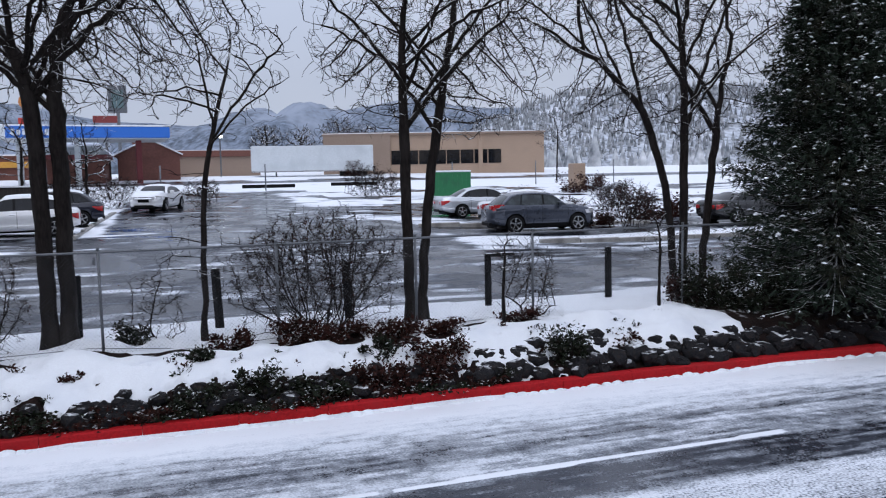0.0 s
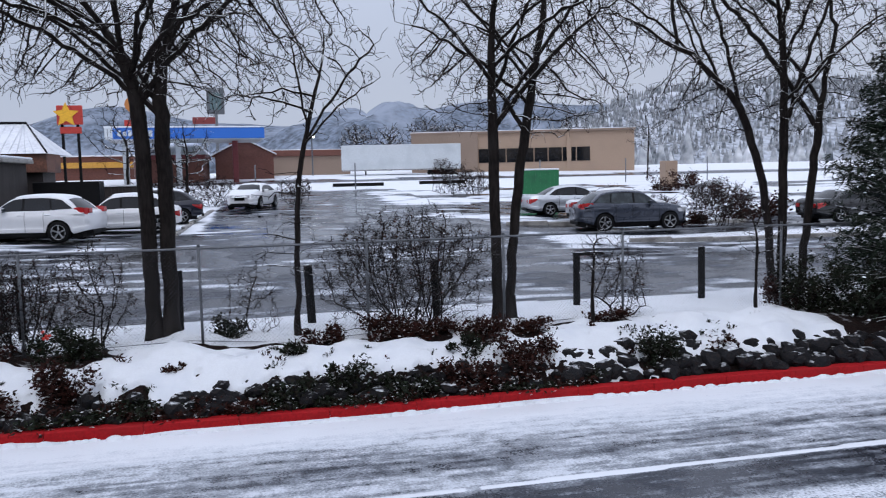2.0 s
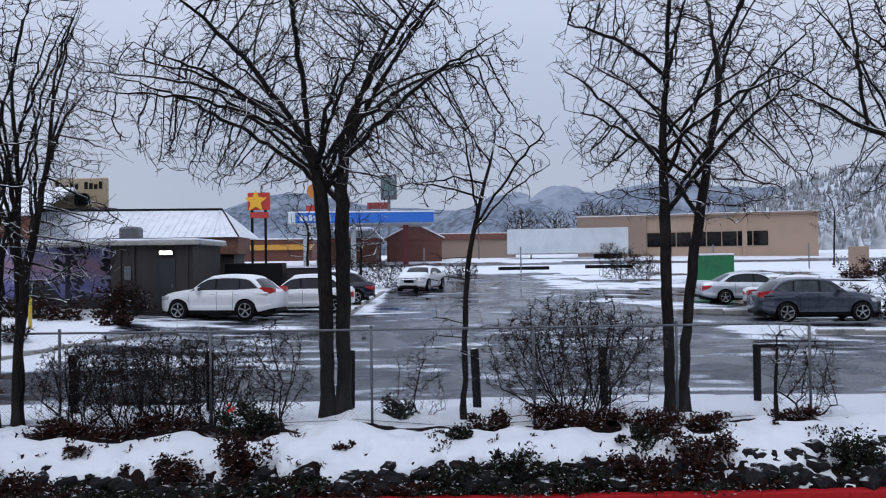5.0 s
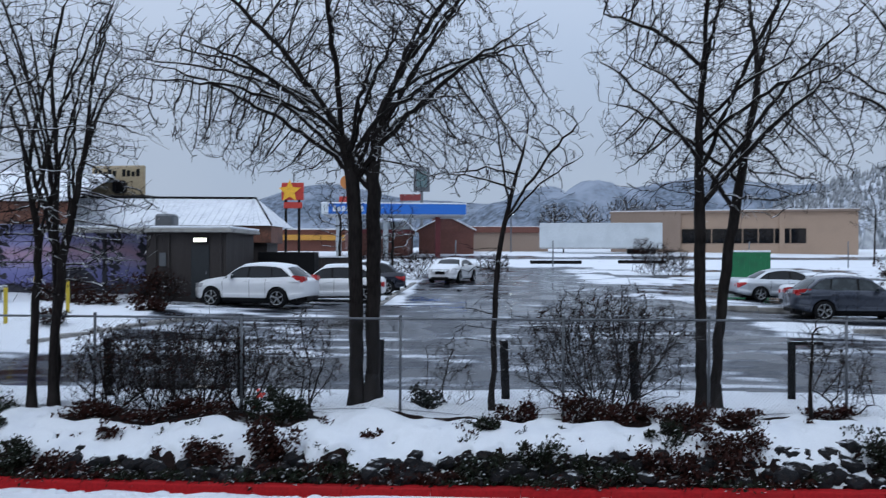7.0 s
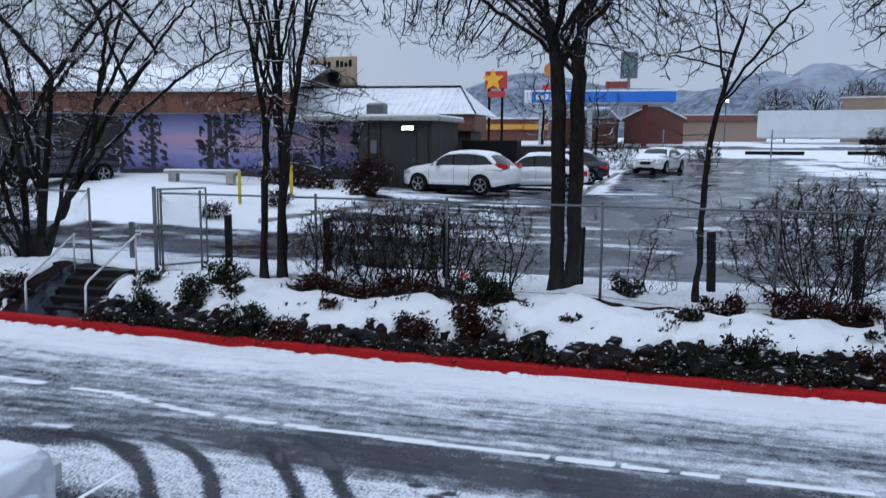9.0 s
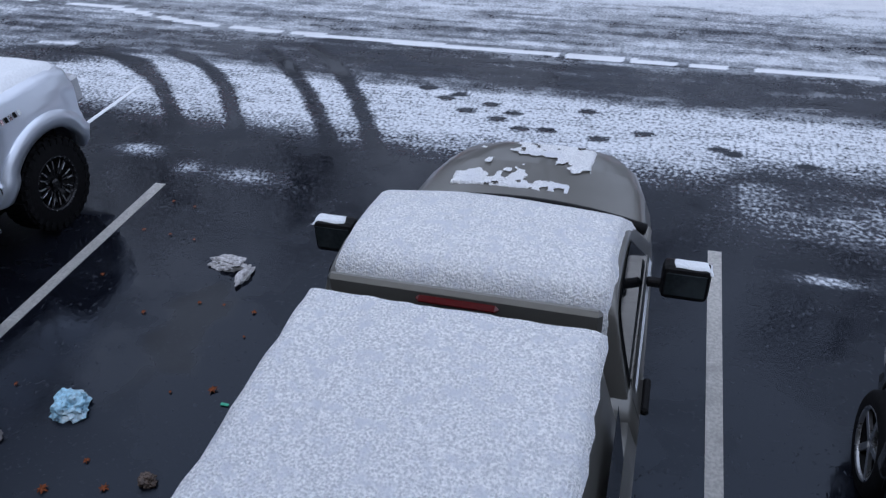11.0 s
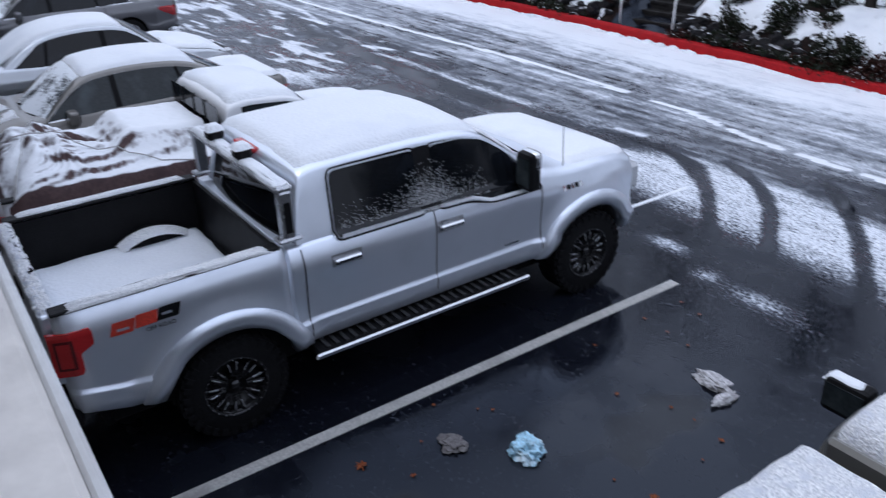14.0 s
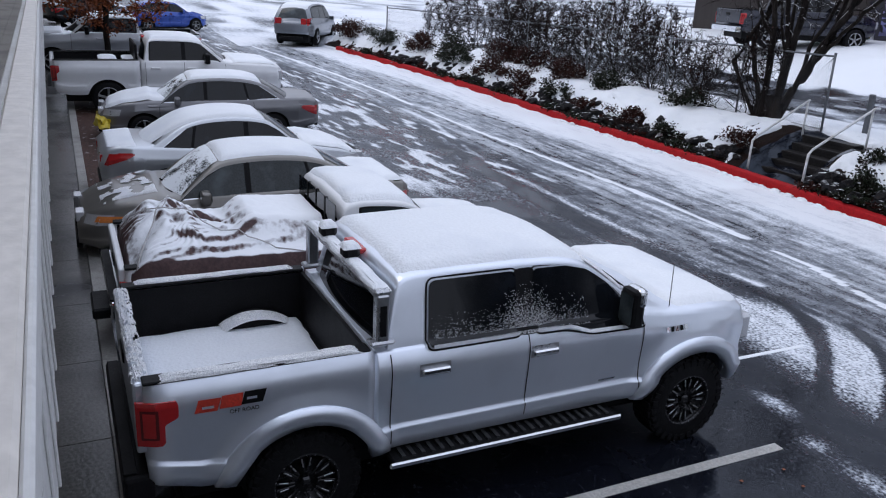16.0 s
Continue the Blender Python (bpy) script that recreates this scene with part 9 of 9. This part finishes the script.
for q in (0.76, 0.9):
    v, f = lathe([(-0.12, 0.2), (-0.15, 0.48), (0.15, 0.48), (0.12, 0.2)], 20)
    ob = link_mesh("wheel", v, f, TYRE, trailer, smooth=True)
    ob.matrix_basis = M4 @ pose(L4 * q, 0.25, 4.15, 0, 0, 90)
boxed("landing_leg", (11.0, 11.15, 87.9, 88.1, 3.2, 4.7), STEEL, trailer, 0.0)
GREEN = material("green_bin_paint", (0.015, 0.16, 0.06), 0.45, vary=0.12, scale=1.5, fine=12, second=(0.012, 0.10, 0.045))
dump = thing("dumpster", "green steel container with snow on its lid", "container", pose(0, 0, 0))
M5, L5 = facade_frame(17.05, 52.0, 19.55, 51.3)
put((0, L5, 0, 1.8, 1.9, 4.25), GREEN, "body", dump, M5, 0.03)
put((-0.02, L5 + 0.02, -0.02, 1.82, 4.25, 4.37), SNOW, "lid_snow", dump, M5, 0.03)
for k in range(8):
    put((k * L5 / 8 + 0.05, k * L5 / 8 + 0.13, -0.05, 0.0, 2.0, 4.2), GREEN, "rib", dump, M5)
cab = boxed("utility_cabinet", (29.0, 30.0, 54.3, 55.2, 2.6, 4.75), TANWALL, None, 0.03)
tagged(cab, "small tan utility cabinet in the snow", "cabinet")

canopy = thing("fuel_canopy", "filling station canopy with a blue band and columns", "canopy", pose(0, 0, 0))
BLUE_BAND = material("blue_band", (0.02, 0.13, 0.50), 0.45, vary=0.06, bump=0)
M6, L6 = facade_frame(-13.0, 73.9, 0.35, 75.1)
put((0, L6, 0, 8, 7.78, 8.72), BLUE_BAND, "band", canopy, M6, 0.03)
put((-0.05, 0.6, -0.05, 8, 7.74, 8.78), TR_WHITE, "white_end", canopy, M6, 0.03)
put((-0.1, L6 + 0.1, -0.06, 8.1, 8.73, 8.85), SNOW, "roof_snow", canopy, M6, 0.03)
put((0.2, L6, 0.3, 7.8, 7.70, 7.775), TR_WHITE, "soffit", canopy, M6)
for k in range(7):
    put((1.0 + k * 0.42, 1.3 + k * 0.42, -0.02, 0.0, 8.0, 8.5 - 0.1 * (k % 2)), TR_WHITE, "lettering_bar", canopy, M6)
for q in (0.08, 0.42, 0.8):
    put((L6 * q, L6 * q + 0.5, 3.5, 4.1, 3.0, 7.7), REDROOF if q > 0.5 else TR_WHITE, "column", canopy, M6, 0.03)
shop = thing("filling_station_shop", "low brick shop with red trim and snow on the roof", "building", pose(0, 0, 0))
boxed("wall", (-4.6, 1.2, 84.8, 92, 3.2, 6.6), BRICK, shop, 0.0)
gable = [(-4.9, 6.5), (-1.7, 8.1), (1.5, 6.5), (1.5, 6.35), (-4.9, 6.35)]
link_mesh("gable", [(x, y, z) for y in (84.75, 92.2) for x, z in gable], [(4, 3, 2, 1, 0), (5, 6, 7, 8, 9)] + [(k, (k + 1) % 5, 5 + (k + 1) % 5, 5 + k) for k in range(5)], BRICK, shop, "brick gable")
for (xa, za), (xb, zb2) in ((gable[0], gable[1]), (gable[1], gable[2])):
    link_mesh("roof_slope", [(xa, y, za + h) for y in (84.5, 92.3) for h in (0.02, 0.16)] + [(xb, y, zb2 + h) for y in (84.5, 92.3) for h in (0.02, 0.16)],
              [(0, 1, 5, 4), (2, 6, 7, 3), (1, 3, 7, 5), (0, 4, 6, 2), (0, 2, 3, 1), (4, 5, 7, 6)], SNOW, shop, "roof slope under snow")
boxed("chimney", (-3.2, -2.3, 85.6, 86.4, 6.8, 8.6), BRICK, shop, 0.03)
shop2 = thing("restaurant", "low white restaurant with a dark red band and snowy roof", "building", pose(0, 0, 0))
boxed("wall", (-10.5, -5.4, 79.8, 88, 3.2, 6.1), BRICK, shop2, 0.0)
boxed("band", (-10.7, -5.2, 79.6, 88, 6.1, 6.5), REDROOF, shop2, 0.02)
link_mesh("roof", [(-10.9, 79.4, 6.5), (-5.0, 79.4, 6.5), (-6.2, 83.5, 7.8), (-9.8, 83.5, 7.8), (-10.9, 88, 6.5), (-5.0, 88, 6.5)], [(0, 1, 2, 3), (3, 2, 5, 4), (0, 3, 4), (1, 5, 2), (0, 4, 5, 1)], SNOW, shop2)
shop3 = thing("store", "long low tan store with a brown roof", "building", pose(0, 0, 0))
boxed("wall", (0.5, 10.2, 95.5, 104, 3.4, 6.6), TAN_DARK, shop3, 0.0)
boxed("roof", (0.2, 10.4, 95.2, 104, 6.6, 7.3), BRICK, shop3, 0.05)
boxed("roof_snow", (0.3, 10.3, 95.3, 104, 7.3, 7.38), SNOW, shop3, 0.02)
shop4 = thing("store", "low mixed store beyond the diner", "building", pose(0, 0, 0))
boxed("wall", (-22, -13.5, 92, 100, 3.4, 6.8), BRICK, shop4, 0.0)
boxed("awning", (-22, -13.5, 91.4, 92, 5.6, 6.2), material("amber_awning", (0.55, 0.28, 0.04), 0.6), shop4, 0.02)
boxed("roof_snow", (-22.2, -13.3, 91.8, 100, 6.8, 6.95), SNOW, shop4, 0.02)
# pole signs
RED_SIGN = material("red_sign", (0.42, 0.03, 0.02), 0.45, bump=0)
YEL_SIGN = material("yellow_sign", (0.75, 0.40, 0.02), 0.45, bump=0)
star = thing("pole_sign", "tall pole sign with a plain yellow star on red", "sign", pose(-16.8, 78.2, 0))
boxed("panel", (-0.9, 1.25, -0.15, 0.15, 9.3, 11.0), RED_SIGN, star, 0.03)
sv = []
for k in range(10):
    a = math.pi / 2 + k * math.pi / 5
    r = 1.15 if k % 2 == 0 else 0.52
    sv.append((r * math.cos(a) - 0.1, r * math.sin(a) + 10.15))
link_mesh("star", [(x, -0.24, z) for x, z in sv] + [(x, -0.16, z) for x, z in sv], [tuple(range(10)), tuple(reversed(range(10, 20)))] + [(k, 10 + k, 10 + (k + 1) % 10, (k + 1) % 10) for k in range(10)], YEL_SIGN, star, "plain yellow star")
boxed("lower_panel", (-0.7, 1.1, -0.12, 0.12, 8.5, 9.1), RED_SIGN, star, 0.03)
for x in (-0.5, 0.8):
    boxed("pole", (x - 0.11, x + 0.11, -0.1, 0.1, 2.8, 9.3), POST_BLACK, star, 0.0)
sg2 = thing("pole_sign", "distant pole sign with an orange round panel", "sign", pose(-17.0, 118.0, 0))
v, f = lathe([(-0.2, 0.0), (-0.2, 1.05), (0.2, 1.05), (0.2, 0.0)], 24)
ob = link_mesh("panel", v, f, material("orange_sign", (0.45, 0.17, 0.04), 0.5, bump=0), sg2)
ob.matrix_basis = pose(0, 0, 14.6, 0, 0, 90)
boxed("pole", (-0.15, 0.15, 0.25, 0.5, 3.5, 14), STEEL, sg2, 0.0)
boxed("lower_panel", (-1.2, 1.2, -0.15, 0.15, 11.6, 12.5), RED_SIGN, sg2, 0.03)
sg3 = thing("pole_sign", "distant grey cabinet sign on a tall pole", "sign", pose(-5.6, 110, 0))
boxed("panel", (-1.1, 1.1, -0.3, 0.3, 12.6, 16.0), material("grey_sign", (0.10, 0.11, 0.125), 0.5), sg3, 0.05)
boxed("face", (-0.7, 0.7, -0.33, -0.305, 13.2, 15.4), material("teal_face", (0.10, 0.16, 0.17), 0.5), sg3, 0.02)
boxed("pole", (-0.2, 0.2, -0.2, 0.2, 3.5, 12.6), STEEL, sg3, 0.0)
sg4 = thing("pole_sign", "distant low red sign on two posts", "sign", pose(-6.5, 100, 0))
boxed("panel", (-1.3, 1.3, -0.2, 0.2, 10.7, 11.5), material("dull_red_sign", (0.20, 0.03, 0.03), 0.5, bump=0), sg4, 0.05)
boxed("pole", (-0.15, 0.15, -0.1, 0.1, 3.4, 10.4), STEEL, sg4, 0.0)
street_lamp = thing("street_lamp", "street lamp with a lit head beyond the lot", "street lamp", pose(5.45, 89.9, 0))
rod("pole", [(0, 0, 3.0), (0, 0, 8.5), (0.1, -0.4, 8.7)], 0.08, STEEL, street_lamp)
boxed("lamp_head", (-0.15, 0.35, -0.8, -0.3, 8.55, 8.8), STEEL, street_lamp, 0.03)
boxed("lamp_lens", (-0.1, 0.22, -0.86, -0.805, 8.42, 8.66), lit("street_lamp_glow", (0.95, 1.0, 0.9), 5.0), street_lamp, 0.0)
for i in range(7):
    x = -8 + i * 7.5
    p_ = thing("fence_post", "thin galvanised fence post across the lot", "post", pose(x, 62, ground_z(x, 62)), "far fence posts")
    rod("post", [(0, 0, 0), (0, 0, 2.0)], 0.05, STEEL, p_, 6)
for i, (x, y, w_) in enumerate(((5.6, 66.0, 4.2), (13, 67.0, 4))):
    lg = boxed("timber_beam", (x, x + w_, y, y + 0.3, ground_z(x, y) - 0.05, ground_z(x, y) + 0.28), POST_BLACK, None, 0.03)
    tagged(lg, "long dark timber beam lying in snow", "beam")

# russet bushes round the islands of the car park
for i, (x, y, h, r) in enumerate(((20.6, 31.6, 1.9, 1.5), (22.2, 32.4, 1.5, 1.2), (27.4, 51.5, 1.6, 1.3), (29.6, 52.5, 1.3, 1.1), (19.0, 86.0, 2.0, 1.6), (20.6, 86.5, 1.7, 1.4), (17.2, 30.6, 0.8, 0.9))):
    leafy_shrub("shrub", "rounded russet bush with snow caught in its twigs", x, y, h, r, 540 + i, LEAF_RED, 1100, 0.11)
# planting bed by the diner
for i, (x, y, h, r) in enumerate(((-11.6, 28.7, 1.3, 0.9), (-12.8, 28.0, 0.8, 0.7), (-13.9, 28.4, 0.9, 0.7), (-10.6, 27.2, 0.5, 0.5), (-14.9, 28.6, 0.7, 0.6))):
    leafy_shrub("shrub", "russet snow-flecked shrub in a bed by the diner", x, y, h, r, 500 + i, LEAF_RED, 700, 0.09)

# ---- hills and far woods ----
# blue-grey tint of the distant hills is haze put into woods and snow
HILL = material("hazed_snowy_wooded_hill", (0.13, 0.16, 0.21), 0.9, vary=0.5, scale=0.012, fine=0.09, second=(0.26, 0.30, 0.37), bump=0, spread=0.46)

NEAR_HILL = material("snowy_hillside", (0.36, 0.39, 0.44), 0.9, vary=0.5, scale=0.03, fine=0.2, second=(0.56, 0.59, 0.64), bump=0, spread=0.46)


def hill(name, label, cx, cy, w, d, h, seed, base=0.0):
    v, f, nx, ny = [], [], 48, 14
    for j in range(ny):
        for i in range(nx):
            p, q = i / (nx - 1) * 2 - 1, j / (ny - 1) * 2 - 1
            s = max(0.0, 1 - p * p) ** 1.1 * max(0.0, 1 - q * q) ** 0.9
            s *= 0.72 + 0.56 * float(grain(seed * 11 + p * 3, q * 2, 0.7)) + 0.06 * float(grain(seed + p * 20, q * 9, 1.0))
            v.append((cx + p * w, cy + q * d, base + h * s))
    for j in range(ny - 1):
        for i in range(nx - 1):
            f.append((j * nx + i, j * nx + i + 1, (j + 1) * nx + i + 1, (j + 1) * nx + i))
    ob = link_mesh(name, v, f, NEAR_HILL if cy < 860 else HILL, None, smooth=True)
    tagged(ob, label, "hill", kind="structure")
    return v


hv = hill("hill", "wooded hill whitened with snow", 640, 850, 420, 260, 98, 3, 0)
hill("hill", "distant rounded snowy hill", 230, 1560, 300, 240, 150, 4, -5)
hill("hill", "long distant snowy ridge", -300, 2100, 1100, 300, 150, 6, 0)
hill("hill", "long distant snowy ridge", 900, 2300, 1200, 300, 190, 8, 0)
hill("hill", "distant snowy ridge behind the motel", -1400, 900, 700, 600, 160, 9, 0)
rng = random.Random(77)
tv, tf = [], []


def far_cone(x, y, z, h, r):
    k = len(tv)
    for a in range(5):
        tv.append((x + r * math.cos(a * 1.2566), y + r * math.sin(a * 1.2566), z))
    tv.append((x, y, z + h))
    for a in range(5):
        tf.append((k + a, k + (a + 1) % 5, k + 5))


for k in range(7500):
    x0, y0, z0 = hv[rng.randrange(len(hv))]
    x, y = x0 + rng.uniform(-9, 9), y0 + rng.uniform(-18, 18)
    if y0 > 900 or z0 < 8:
        continue
    s = rng.uniform(0.6, 1.3)
    i, j = int((x - 220) / 840 * 47), int((y - 590) / 520 * 13)
    if not (0 <= i < 47 and 0 <= j < 13):
        continue
    p, q = (x - 220) / 840 * 47 - i, (y - 590) / 520 * 13 - j
    z00, z10, z01, z11 = (hv[n_][2] for n_ in (j * 48 + i, j * 48 + i + 1, j * 48 + i + 48, j * 48 + i + 49))
    z = (z00 * (1 - p) + z10 * p) * (1 - q) + (z01 * (1 - p) + z11 * p) * q
    far_cone(x, y, z - 4, 13 * s, 2.6 * s)
for k in range(160):
    x, y = rng.uniform(60, 330), rng.uniform(230, 420)
    far_cone(x, y, ground_z(x, y) - 1, rng.uniform(7, 15), rng.uniform(2, 3.4))
# pale bluish base and strong snow dusting put distance haze into the colour
FAR_WOOD = snowy(material("far_hazed_snowy_conifer", (0.075, 0.09, 0.105), 0.9, vary=0.4, scale=0.05, fine=0.4, bump=0), 0.05, 0.5, 0.25, 0.6)
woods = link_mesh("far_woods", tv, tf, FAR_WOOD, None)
tagged(woods, "snow-dusted conifers covering the hill, tinted pale and bluish for haze", "woods", kind="stuff")
for i, (x, y, h) in enumerate(((15.9, 139, 8.5), (21.5, 138, 8), (28, 138, 9.5), (33, 141, 9))):
    small_tree("tree", "tall bare tree beyond the street", x, y, h, 0.24, 80 + i, 0.40, 700, 0.05, 0.4, 0.2, 1.0, 0.7)
